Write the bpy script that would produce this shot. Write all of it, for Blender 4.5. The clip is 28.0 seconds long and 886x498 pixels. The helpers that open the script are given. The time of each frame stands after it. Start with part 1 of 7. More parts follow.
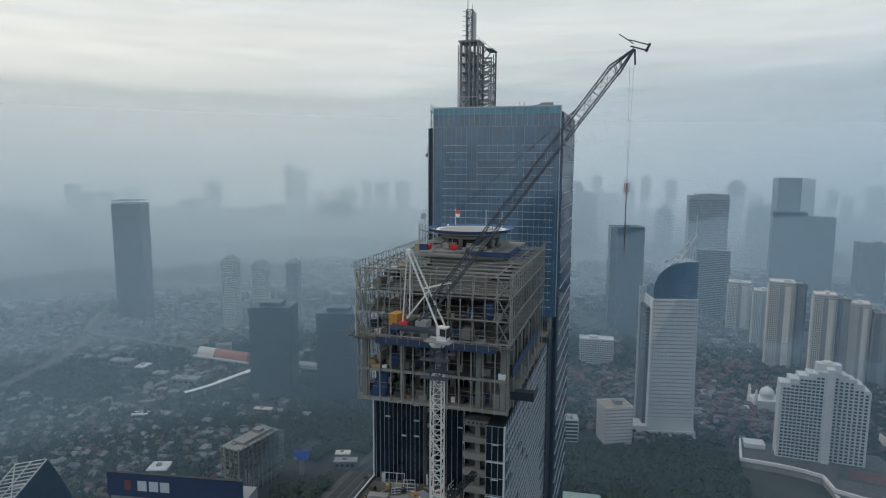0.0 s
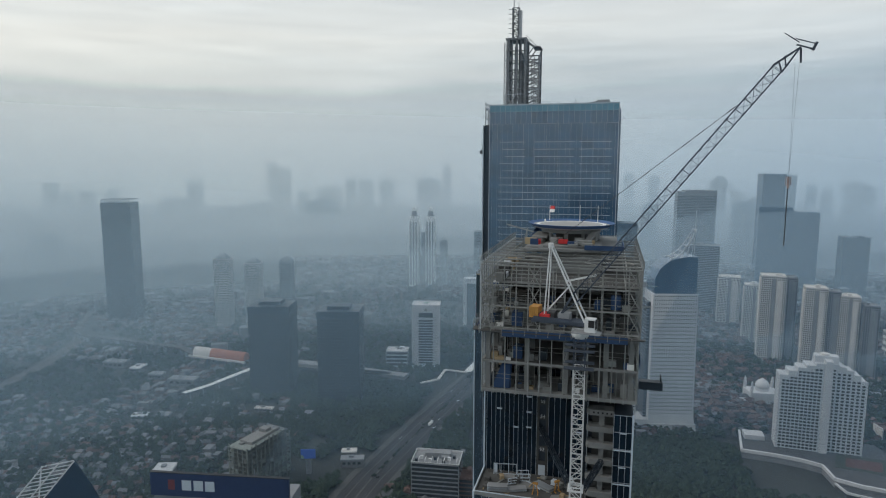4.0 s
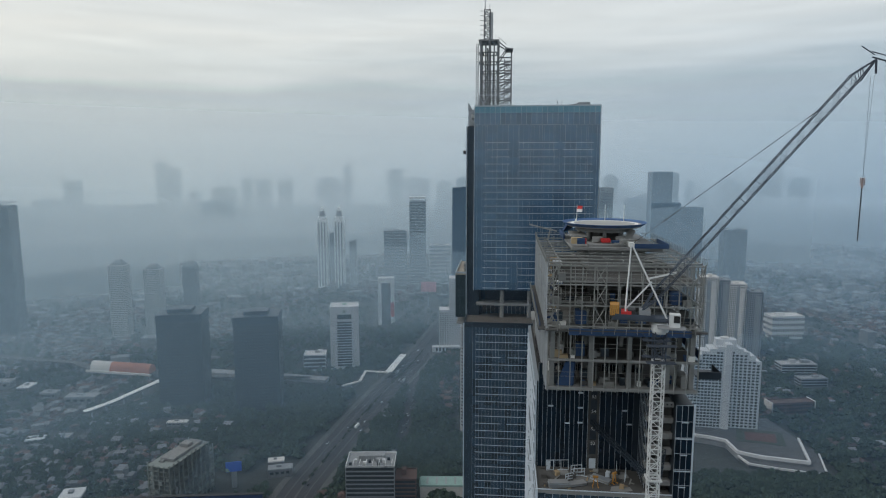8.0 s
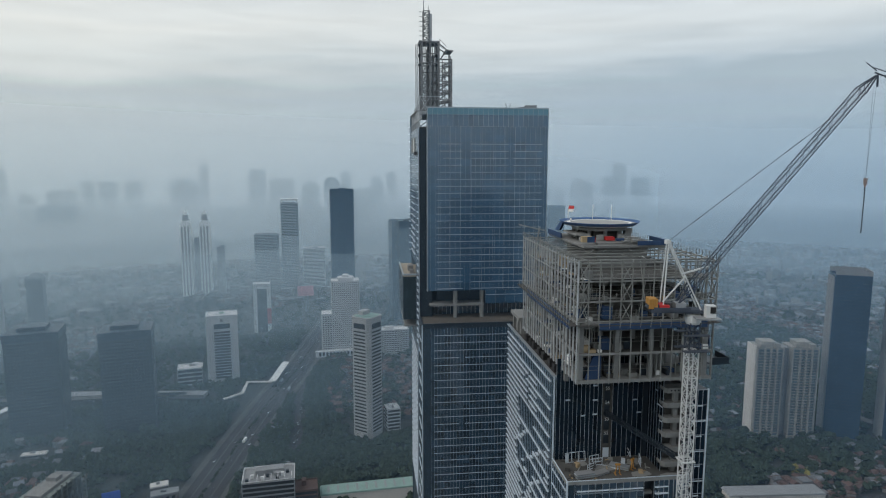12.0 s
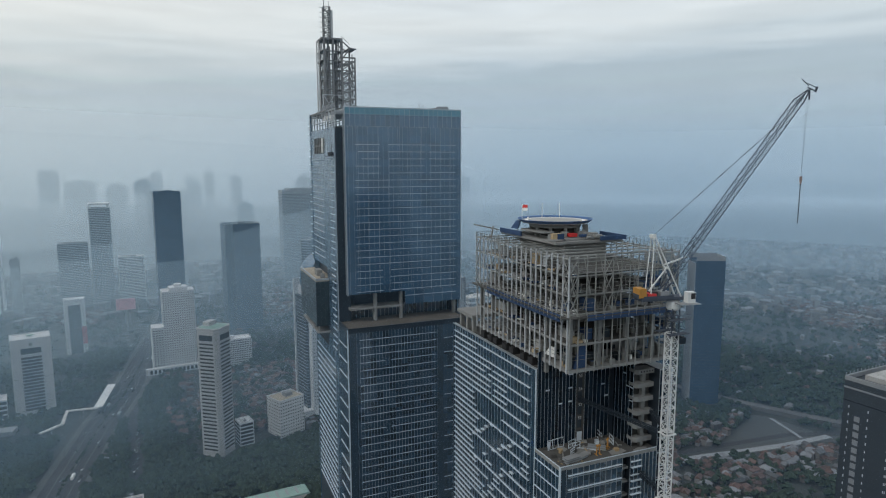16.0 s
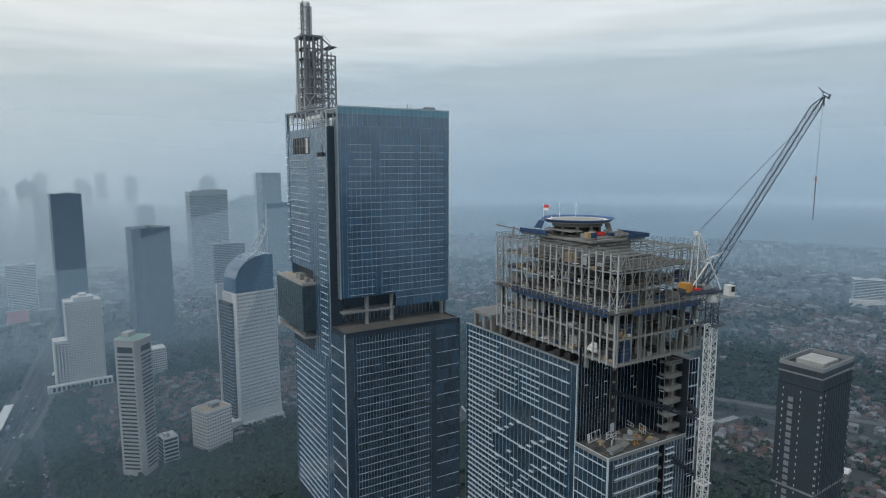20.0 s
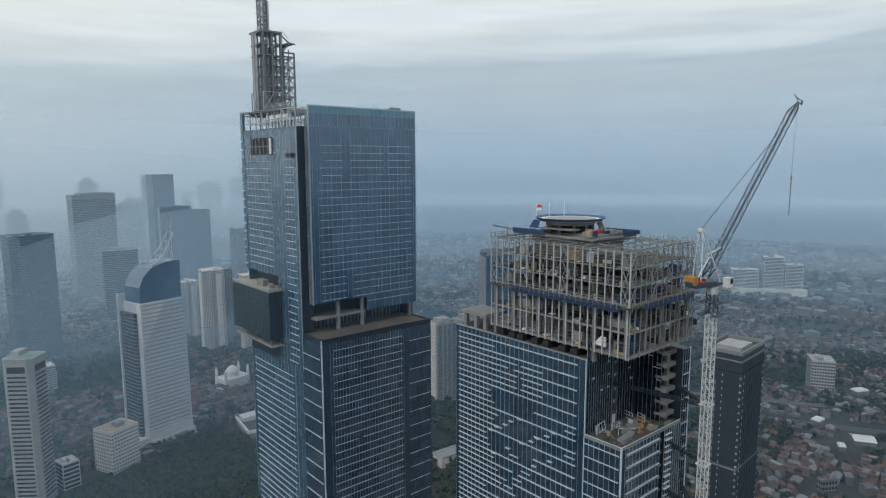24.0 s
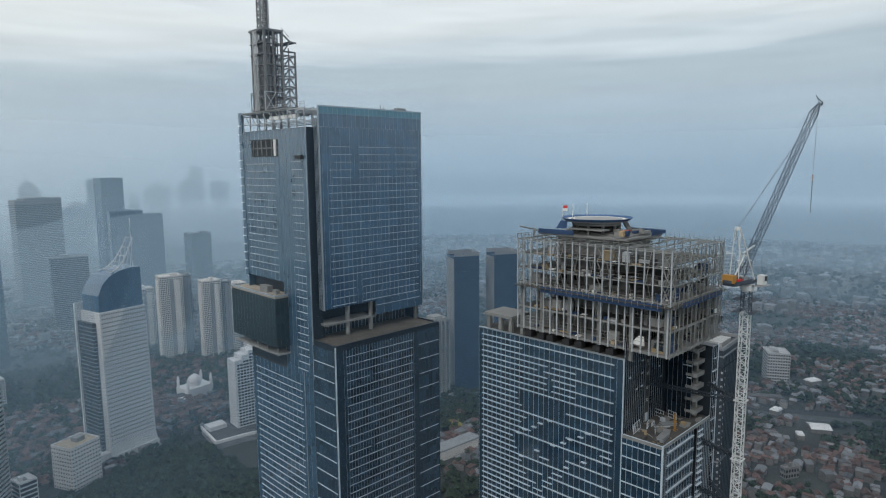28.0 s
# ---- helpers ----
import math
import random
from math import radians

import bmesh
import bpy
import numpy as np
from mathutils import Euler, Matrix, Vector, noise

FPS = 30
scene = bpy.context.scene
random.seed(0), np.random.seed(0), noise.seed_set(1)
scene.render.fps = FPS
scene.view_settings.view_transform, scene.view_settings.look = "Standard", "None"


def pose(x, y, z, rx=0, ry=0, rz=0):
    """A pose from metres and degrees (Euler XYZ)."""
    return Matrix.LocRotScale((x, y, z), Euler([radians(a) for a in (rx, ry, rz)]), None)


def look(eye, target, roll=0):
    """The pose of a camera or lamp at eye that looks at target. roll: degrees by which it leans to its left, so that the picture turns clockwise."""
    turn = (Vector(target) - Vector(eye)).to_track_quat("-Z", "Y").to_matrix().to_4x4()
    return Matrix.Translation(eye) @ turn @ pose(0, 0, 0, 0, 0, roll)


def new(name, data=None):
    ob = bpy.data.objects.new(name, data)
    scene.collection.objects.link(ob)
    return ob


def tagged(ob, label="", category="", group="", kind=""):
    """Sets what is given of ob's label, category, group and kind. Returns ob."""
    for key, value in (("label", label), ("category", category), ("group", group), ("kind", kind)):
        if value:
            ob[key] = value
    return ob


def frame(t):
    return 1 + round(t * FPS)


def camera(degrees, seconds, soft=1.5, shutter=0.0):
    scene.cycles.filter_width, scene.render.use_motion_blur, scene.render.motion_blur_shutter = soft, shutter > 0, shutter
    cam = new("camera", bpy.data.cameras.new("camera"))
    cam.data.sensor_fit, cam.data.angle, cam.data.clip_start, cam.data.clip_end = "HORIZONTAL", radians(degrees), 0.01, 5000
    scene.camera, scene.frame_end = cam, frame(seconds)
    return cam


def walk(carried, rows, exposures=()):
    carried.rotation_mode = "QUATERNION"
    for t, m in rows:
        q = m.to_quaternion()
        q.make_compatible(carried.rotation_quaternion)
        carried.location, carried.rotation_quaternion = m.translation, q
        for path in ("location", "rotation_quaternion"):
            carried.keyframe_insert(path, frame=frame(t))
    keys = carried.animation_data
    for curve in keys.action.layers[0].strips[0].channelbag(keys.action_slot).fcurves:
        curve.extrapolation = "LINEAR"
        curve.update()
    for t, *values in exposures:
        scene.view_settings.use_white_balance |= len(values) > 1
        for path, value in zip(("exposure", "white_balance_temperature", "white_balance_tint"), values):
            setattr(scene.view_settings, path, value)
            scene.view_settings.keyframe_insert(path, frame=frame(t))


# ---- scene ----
cam = camera(70.09, 28.0, soft=1.1)
PATH = [
    (0, (29.68, 8.51, 318.50), (15.54, 56.03, 312.05), 0.31),
    (0.5, (27.20, 7.57, 318.46), (13.00, 55.07, 311.99), 0.21),
    (1, (24.62, 6.61, 318.41), (10.37, 54.10, 311.94), 0.19),
    (1.5, (21.85, 5.58, 318.35), (7.55, 53.05, 311.87), 0.16),
    (2, (18.91, 4.48, 318.31), (4.54, 51.92, 311.81), 0.09),
    (2.5, (15.80, 3.32, 318.29), (1.49, 50.78, 311.78), 0.09),
    (4.5, (2.62, -1.31, 318.11), (-9.02, 46.86, 311.47), 0.09),
    (5, (-0.93, -2.25, 318.23), (-11.35, 46.20, 311.61), 0.08),
    (5.5, (-4.62, -3.13, 318.31), (-14.24, 45.48, 311.65), 0.02),
    (6, (-8.38, -3.81, 318.38), (-17.42, 44.92, 311.71), 0.02),
    (6.5, (-12.17, -4.27, 318.45), (-20.61, 44.56, 311.76), 0.00),
    (7, (-15.94, -4.54, 318.52), (-23.22, 44.48, 311.84), -0.01),
    (7.5, (-19.68, -4.68, 318.62), (-25.54, 44.52, 311.91), -0.01),
    (8, (-23.34, -4.79, 318.66), (-28.18, 44.52, 311.94), -0.02),
    (8.5, (-27.00, -4.82, 318.68), (-30.97, 44.57, 311.98), 0.01),
    (9, (-30.72, -4.74, 318.71), (-33.55, 44.73, 312.02), 0.02),
    (9.5, (-34.52, -4.62, 318.74), (-35.96, 44.91, 312.05), 0.07),
    (10, (-38.39, -4.52, 318.76), (-38.62, 45.04, 312.10), 0.14),
    (10.5, (-42.35, -4.43, 318.73), (-41.56, 45.12, 312.08), 0.10),
    (11, (-46.31, -4.27, 318.70), (-44.51, 45.25, 312.02), 0.01),
    (11.5, (-50.21, -3.82, 318.72), (-46.57, 45.60, 312.08), 0.06),
    (12, (-54.08, -3.18, 318.76), (-48.20, 46.02, 312.11), 0.06),
    (12.5, (-58.04, -2.31, 318.81), (-49.84, 46.56, 312.15), 0.03),
    (14.5, (-73.78, 1.92, 319.16), (-58.79, 49.15, 312.47), -0.09),
    (15, (-77.63, 3.07, 319.19), (-60.70, 49.63, 312.49), -0.11),
    (15.5, (-81.41, 4.29, 319.19), (-62.70, 50.17, 312.48), -0.10),
    (16, (-85.08, 5.60, 319.18), (-65.93, 51.29, 312.48), -0.10),
    (16.5, (-88.63, 6.93, 319.17), (-69.51, 52.64, 312.47), -0.15),
    (17, (-92.07, 8.35, 319.15), (-72.12, 53.71, 312.47), -0.07),
    (17.5, (-95.48, 10.03, 319.19), (-74.79, 55.05, 312.50), -0.08),
    (18, (-98.83, 11.78, 319.23), (-77.12, 56.32, 312.55), -0.05),
    (18.5, (-102.02, 13.54, 319.28), (-78.74, 57.29, 312.58), -0.03),
    (19, (-105.02, 15.29, 319.29), (-80.34, 58.26, 312.61), -0.07),
    (19.5, (-107.93, 17.03, 319.27), (-82.55, 59.59, 312.61), -0.05),
    (20, (-110.79, 18.78, 319.25), (-85.12, 61.16, 312.59), -0.05),
    (20.5, (-113.53, 20.54, 319.27), (-87.32, 62.60, 312.61), -0.02),
    (22.5, (-123.85, 27.96, 319.37), (-95.10, 68.32, 312.70), -0.07),
    (23, (-126.28, 29.90, 319.38), (-96.34, 69.39, 312.72), -0.13),
    (23.5, (-128.52, 31.89, 319.40), (-97.31, 70.39, 312.77), -0.15),
    (24, (-130.57, 33.90, 319.43), (-98.37, 71.57, 312.79), -0.18),
    (24.5, (-132.49, 35.94, 319.45), (-99.93, 73.31, 312.83), -0.21),
    (25, (-134.27, 37.90, 319.47), (-101.55, 75.12, 312.85), -0.23),
    (25.5, (-136.01, 39.73, 319.47), (-103.24, 76.91, 312.86), -0.31),
    (26, (-137.66, 41.45, 319.47), (-104.88, 78.63, 312.89), -0.33),
    (26.5, (-139.15, 43.12, 319.46), (-106.12, 80.08, 312.89), -0.34),
    (27, (-140.44, 44.77, 319.45), (-106.95, 81.30, 312.90), -0.39),
    (27.5, (-141.58, 46.43, 319.46), (-107.42, 82.36, 312.92), -0.40),
    (28, (-142.62, 48.13, 319.48), (-107.75, 83.36, 312.93), -0.49),
]
walk(cam, [(t, look(eye, target, roll)) for t, eye, target, roll in PATH], [(0.0, 0.0), (8.0, 0.0), (16.0, 0.08), (22.0, 0.12), (28.0, 0.14)])

# ---- sky and sun ----
SUN_AZ, SUN_EL = 103.0, 46.0    # degrees: left of +y, above the horizon
world = bpy.data.worlds.new("hazy_overcast_sky")
scene.world = world
world.use_nodes = True
wn, wl = world.node_tree.nodes, world.node_tree.links
wn.clear()


def node(nodes, kind, **values):
    n = nodes.new(kind)
    for k, v in values.items():
        n.inputs[k.replace("_", " ")].default_value = v
    return n


w_out, w_bg = wn.new("ShaderNodeOutputWorld"), wn.new("ShaderNodeBackground")
w_sky = wn.new("ShaderNodeTexSky")
w_sky.sky_type, w_sky.sun_disc = "NISHITA", False
w_sky.sun_elevation, w_sky.sun_rotation = radians(SUN_EL), radians(-SUN_AZ)
w_sky.air_density, w_sky.dust_density = 1.5, 4.0
w_dim = wn.new("ShaderNodeMix")
w_dim.data_type, w_dim.blend_type = "RGBA", "MULTIPLY"
w_dim.inputs[0].default_value = 1.0
w_dim.inputs[7].default_value = (0.09, 0.09, 0.09, 1)
w_tc, w_sep = wn.new("ShaderNodeTexCoord"), wn.new("ShaderNodeSeparateXYZ")
w_map = wn.new("ShaderNodeMapping")
w_map.inputs["Scale"].default_value = (1.3, 1.3, 13.0)
w_noise = node(wn, "ShaderNodeTexNoise", Scale=1.7, Detail=6.0, Roughness=0.5, Distortion=0.35)
w_ramp = wn.new("ShaderNodeValToRGB")       # cloud deck: brightness over the height above the horizon
w_add = wn.new("ShaderNodeMath")
w_add.operation = "MULTIPLY_ADD"
w_add.inputs[1].default_value = 0.14
w_sub = wn.new("ShaderNodeMath")
w_sub.operation = "SUBTRACT"
w_sub.inputs[1].default_value = 0.07
w_dot = wn.new("ShaderNodeVectorMath")      # clouds are brighter towards the veiled sun
w_dot.operation = "DOT_PRODUCT"
w_dot.inputs[1].default_value = (-0.035, 0.01, 0.0)
w_glow = wn.new("ShaderNodeMath")
w_base = wn.new("ShaderNodeMath")      # the ramp starts a little under the horizon
w_base.inputs[1].default_value = 0.06
cr = w_ramp.color_ramp
cr.elements[0].position, cr.elements[0].color = 0.0, (0.34, 0.39, 0.42, 1)
cr.elements[1].position, cr.elements[1].color = 1.0, (0.60, 0.67, 0.73, 1)
for at, c in ((0.04, (0.47, 0.52, 0.545)), (0.065, (0.55, 0.605, 0.62)), (0.10, (0.57, 0.63, 0.645)), (0.15, (0.55, 0.625, 0.66)), (0.188, (0.53, 0.615, 0.665)), (0.21, (0.70, 0.77, 0.80)), (0.26, (0.84, 0.89, 0.90)), (0.34, (0.73, 0.80, 0.84))):
    e = cr.elements.new(at)
    e.color = (*c, 1)
w_mix = wn.new("ShaderNodeMix")
w_mix.data_type = "RGBA"
w_mix.inputs[0].default_value = 0.86
wl.new(w_tc.outputs["Generated"], w_sep.inputs[0])
wl.new(w_tc.outputs["Generated"], w_map.inputs["Vector"])
wl.new(w_map.outputs[0], w_noise.inputs["Vector"])
wl.new(w_noise.outputs["Fac"], w_add.inputs[0])
wl.new(w_sep.outputs["Z"], w_add.inputs[2])
wl.new(w_add.outputs[0], w_sub.inputs[0])
wl.new(w_tc.outputs["Generated"], w_dot.inputs[0])
wl.new(w_sub.outputs[0], w_glow.inputs[0])
wl.new(w_dot.outputs["Value"], w_glow.inputs[1])
wl.new(w_glow.outputs[0], w_base.inputs[0])
wl.new(w_base.outputs[0], w_ramp.inputs[0])
wl.new(w_sky.outputs[0], w_dim.inputs[6])
wl.new(w_dim.outputs[2], w_mix.inputs[6])
wl.new(w_ramp.outputs[0], w_mix.inputs[7])
w_side, w_warm, w_tint = wn.new("ShaderNodeMapRange"), wn.new("ShaderNodeMix"), wn.new("ShaderNodeMix")    # warmer cloud on the -x side
w_side.inputs["From Min"].default_value, w_side.inputs["From Max"].default_value = -0.6, 0.45
w_warm.data_type, w_tint.data_type, w_tint.blend_type = "RGBA", "RGBA", "MULTIPLY"
w_warm.inputs[6].default_value, w_warm.inputs[7].default_value = (1.09, 1.04, 0.98, 1), (0.70, 0.79, 0.90, 1)
w_tint.inputs[0].default_value = 1.0
wl.new(w_sep.outputs["X"], w_side.inputs["Value"])
w_low, w_near = wn.new("ShaderNodeMapRange"), wn.new("ShaderNodeMath")      # mostly near the horizon
w_low.inputs["From Min"].default_value, w_low.inputs["From Max"].default_value = 0.03, 0.2
w_low.inputs["To Min"].default_value, w_low.inputs["To Max"].default_value = 1.0, 0.42
w_near.operation = "MULTIPLY"
wl.new(w_sep.outputs["Z"], w_low.inputs["Value"])
wl.new(w_side.outputs[0], w_near.inputs[0])
wl.new(w_low.outputs[0], w_near.inputs[1])
wl.new(w_near.outputs[0], w_warm.inputs[0])
wl.new(w_mix.outputs[2], w_tint.inputs[6])
wl.new(w_warm.outputs[2], w_tint.inputs[7])
w_smap = wn.new("ShaderNodeMapping")        # fine streaks in the cloud
w_smap.inputs["Scale"].default_value, w_smap.inputs["Rotation"].default_value = (3.0, 3.0, 34.0), (0.05, 0.03, 0.0)
w_streak = node(wn, "ShaderNodeTexNoise", Scale=1.6, Detail=7.0, Roughness=0.6, Distortion=0.5)
w_amp, w_streaked = wn.new("ShaderNodeMapRange"), wn.new("ShaderNodeMix")
w_amp.inputs["From Min"].default_value, w_amp.inputs["From Max"].default_value = 0.25, 0.75
w_amp.inputs["To Min"].default_value, w_amp.inputs["To Max"].default_value = 0.91, 1.09
w_streaked.data_type, w_streaked.blend_type = "RGBA", "MULTIPLY"
w_streaked.inputs[0].default_value = 1.0
wl.new(w_tc.outputs["Generated"], w_smap.inputs["Vector"])
wl.new(w_smap.outputs[0], w_streak.inputs["Vector"])
wl.new(w_streak.outputs["Fac"], w_amp.inputs["Value"])
wl.new(w_tint.outputs[2], w_streaked.inputs[6])
wl.new(w_amp.outputs[0], w_streaked.inputs[7])
wl.new(w_streaked.outputs[2], w_bg.inputs["Color"])
w_bg.inputs["Strength"].default_value = 1.0
wl.new(w_bg.outputs[0], w_out.inputs["Surface"])

sun = new("sun", bpy.data.lights.new("sun", "SUN"))
sun.data.energy, sun.data.angle, sun.data.color = 0.92, radians(35), (1.0, 0.98, 0.95)
sun.matrix_world = look((0, 0, 900), (900 * math.sin(radians(SUN_AZ)), -900 * math.cos(radians(SUN_AZ)), 900 - 900 * math.tan(radians(SUN_EL))))


# ---- materials ----
def material(name, colour, rough=0.8, metal=0.0, vary=0.15, size=3.0, fine=0.25, bump=0.0, islands=0.0, objects=0.0, ior=1.45):
    """A surface with coarse and fine variation in metres; islands and objects: how far pieces differ."""
    m = bpy.data.materials.new(name)
    m.use_nodes = True
    n, l = m.node_tree.nodes, m.node_tree.links
    b = n["Principled BSDF"]
    b.inputs["Roughness"].default_value, b.inputs["Metallic"].default_value, b.inputs["IOR"].default_value = rough, metal, ior
    tc = n.new("ShaderNodeTexCoord")
    geo = n.new("ShaderNodeNewGeometry")
    big = node(n, "ShaderNodeTexNoise", Scale=1.0 / size, Detail=4.0)
    small = node(n, "ShaderNodeTexNoise", Scale=1.0 / fine, Detail=3.0)
    l.new(geo.outputs["Position"], big.inputs["Vector"])
    l.new(geo.outputs["Position"], small.inputs["Vector"])
    total = n.new("ShaderNodeMath")
    total.operation = "MULTIPLY_ADD"
    total.inputs[1].default_value = 2.2 * vary
    l.new(big.outputs["Fac"], total.inputs[0])
    total.inputs[2].default_value = 1.0 - 1.1 * vary - 0.35 * vary
    more = n.new("ShaderNodeMath")
    more.operation = "MULTIPLY_ADD"
    more.inputs[1].default_value = 0.7 * vary
    l.new(small.outputs["Fac"], more.inputs[0])
    l.new(total.outputs[0], more.inputs[2])
    last = more
    for amount, source in ((islands, (geo, "Random Per Island")), (objects, (n.new("ShaderNodeObjectInfo"), "Random"))):
        if amount:
            shift = n.new("ShaderNodeMath")
            shift.operation = "MULTIPLY_ADD"
            shift.inputs[1].default_value = 2 * amount
            l.new(source[0].outputs[source[1]], shift.inputs[0])
            sub = n.new("ShaderNodeMath")
            sub.operation = "SUBTRACT"
            sub.inputs[1].default_value = amount
            l.new(last.outputs[0], shift.inputs[2])
            l.new(shift.outputs[0], sub.inputs[0])
            last = sub
    mul = n.new("ShaderNodeMix")
    mul.data_type, mul.blend_type = "RGBA", "MULTIPLY"
    mul.inputs[0].default_value = 1.0
    mul.inputs[6].default_value = (*colour, 1)
    l.new(last.outputs[0], mul.inputs[7])
    l.new(mul.outputs[2], b.inputs["Base Color"])
    if bump:
        bp = n.new("ShaderNodeBump")
        bp.inputs["Strength"].default_value, bp.inputs["Distance"].default_value = bump, 0.05
        l.new(small.outputs["Fac"], bp.inputs["Height"])
        l.new(bp.outputs[0], b.inputs["Normal"])
    return m


CONCRETE = material("raw_concrete", (0.205, 0.208, 0.205), 0.9, 0, 0.28, 4.0, 0.4, 0.3, objects=0.08)
# stained decks; inner floors and shafts also carry their shade in this tone
CONCRETE_DARK = material("stained_shaded_concrete", (0.068, 0.068, 0.066), 0.92, 0, 0.35, 3.0, 0.5, 0.3)
SPIRE_DARK = material("weathered_spire_steel", (0.20, 0.205, 0.21), 0.7, 0.1, 0.3, 2.0, 0.3, objects=0.12)
SPIRE_STEEL = material("pale_primed_steel", (0.40, 0.42, 0.44), 0.6, 0.15, 0.25, 2.0, 0.3, objects=0.1)
PAD_CONCRETE = material("pale_deck_concrete", (0.34, 0.34, 0.33), 0.9, 0, 0.25, 4.0, 0.4)
STEEL = material("primed_steel", (0.25, 0.255, 0.245), 0.6, 0.25, 0.25, 2.0, 0.3, objects=0.1)
STEEL_GREY = material("galvanised_steel", (0.30, 0.31, 0.32), 0.5, 0.4, 0.2, 2.0, 0.3)
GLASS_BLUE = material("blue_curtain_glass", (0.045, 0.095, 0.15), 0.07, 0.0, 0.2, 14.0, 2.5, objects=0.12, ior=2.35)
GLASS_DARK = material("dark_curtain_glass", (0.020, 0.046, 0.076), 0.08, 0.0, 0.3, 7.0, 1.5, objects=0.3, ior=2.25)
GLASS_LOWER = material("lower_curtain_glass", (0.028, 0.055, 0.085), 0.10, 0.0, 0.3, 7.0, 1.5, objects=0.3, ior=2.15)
# darker copy of the curtain glass: shade on the front walls put into its colour
GLASS_SHADE = material("shaded_curtain_glass", (0.006, 0.014, 0.025), 0.12, 0.0, 0.3, 5.0, 1.0, objects=0.3, ior=1.45)
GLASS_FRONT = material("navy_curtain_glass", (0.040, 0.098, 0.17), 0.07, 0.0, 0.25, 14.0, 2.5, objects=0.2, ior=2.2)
# opaque panes; the sky showing through them is put into this pale colour
GLASS_CROWN = material("pale_crown_glass", (0.11, 0.26, 0.34), 0.1, 0.0, 0.12, 8.0, 2.0, objects=0.1, ior=1.7)
FRAME_ALU = material("aluminium_mullion", (0.42, 0.46, 0.50), 0.4, 0.6, 0.1, 3.0, 0.5)
FIN_ALU = material("pale_aluminium_fin", (0.53, 0.59, 0.65), 0.45, 0.15, 0.12, 3.0, 0.6)
DARK_METAL = material("dark_metal_cladding", (0.026, 0.037, 0.05), 0.4, 0.3, 0.25, 4.0, 0.8)
NET_BLUE = material("blue_safety_net", (0.026, 0.058, 0.13), 0.9, 0, 0.3, 2.0, 0.3, 0.4)
RIM_BLUE = material("pale_blue_net", (0.06, 0.12, 0.25), 0.9, 0, 0.3, 2.0, 0.3, 0.4)
CRANE_WHITE = material("white_crane_paint", (0.60, 0.61, 0.61), 0.45, 0, 0.15, 2.0, 0.3)
CRANE_GREY = material("grey_jib_paint", (0.055, 0.07, 0.095), 0.7, 0.1, 0.15, 2.0, 0.3)
YELLOW = material("orange_ballast_paint", (0.40, 0.20, 0.045), 0.6, 0, 0.2, 1.0, 0.2)
BLACK = material("black_rubber", (0.02, 0.02, 0.022), 0.7)
RED = material("red_paint", (0.5, 0.03, 0.03), 0.6)
WHITE = material("white_paint", (0.75, 0.75, 0.73), 0.7, 0, 0.1)
CABLE = material("steel_cable", (0.06, 0.062, 0.065), 0.6, 0.3)
TERRACE = material("dusty_brown_terrace", (0.088, 0.078, 0.067), 0.95, 0, 0.55, 5.0, 0.6, 0.3)
DUSTY_ROOF = material("sandy_roof_screed", (0.34, 0.30, 0.24), 0.95, 0, 0.4, 4.0, 0.5, 0.2)
TIMBER = material("plywood_timber", (0.33, 0.25, 0.15), 0.85, 0, 0.25, 1.0, 0.2, objects=0.2)
GRASS = material("city_ground", (0.040, 0.045, 0.042), 0.95, 0, 0.55, 60.0, 7.0)
ASPHALT = material("asphalt", (0.038, 0.039, 0.042), 0.9, 0, 0.25, 25.0, 2.0)
PAVING = material("pale_paving", (0.082, 0.081, 0.079), 0.9, 0, 0.25, 12.0, 2.0)
LEAVES = material("tree_leaves", (0.022, 0.036, 0.023), 0.95, 0, 0.3, 30.0, 1.0, islands=0.3)
LEAVES_YELLOW = material("yellowing_leaves", (0.16, 0.14, 0.04), 0.95, 0, 0.3, 8.0, 1.0, islands=0.3)
PINK = material("pink_screen_face", (0.75, 0.36, 0.40), 0.5)
NET_GREEN = material("green_grey_net", (0.165, 0.185, 0.175), 0.9, 0, 0.35, 3.0, 0.5, objects=0.2)
ROOFS = material("clay_and_metal_roofs", (0.088, 0.055, 0.047), 0.85, 0, 0.3, 10.0, 1.0, islands=0.4)
ROOFS_PALE = material("pale_roofs", (0.125, 0.13, 0.138), 0.8, 0, 0.3, 10.0, 1.0, islands=0.55)
HOUSE_WALL = material("rendered_walls", (0.145, 0.14, 0.135), 0.9, 0, 0.25, 8.0, 1.0, islands=0.4)
TOWER_WHITE = material("white_tower_cladding", (0.55, 0.555, 0.56), 0.75, 0, 0.12, 15.0, 2.0)
TOWER_CREAM = material("cream_tower_render", (0.58, 0.555, 0.52), 0.8, 0, 0.15, 12.0, 2.0)
TOWER_GREY = material("grey_tower_cladding", (0.22, 0.23, 0.24), 0.7, 0, 0.2, 15.0, 2.0)
TOWER_DARK = material("dark_tower_cladding", (0.036, 0.043, 0.05), 0.45, 0.1, 0.25, 15.0, 2.0)
TOWER_BLUE = material("blue_tower_glass", (0.028, 0.056, 0.095), 0.2, 0.0, 0.25, 15.0, 2.0, ior=1.5)
WINDOW_DARK = material("tower_window_glass", (0.03, 0.036, 0.042), 0.2, 0.0, 0.3, 10.0, 2.0, objects=0.2, ior=1.6)
# darker copy of the cream render: the condominium's shade put into its colour
CONDO = material("shaded_cream_render", (0.29, 0.285, 0.265), 0.85, 0, 0.2, 10.0, 1.5)
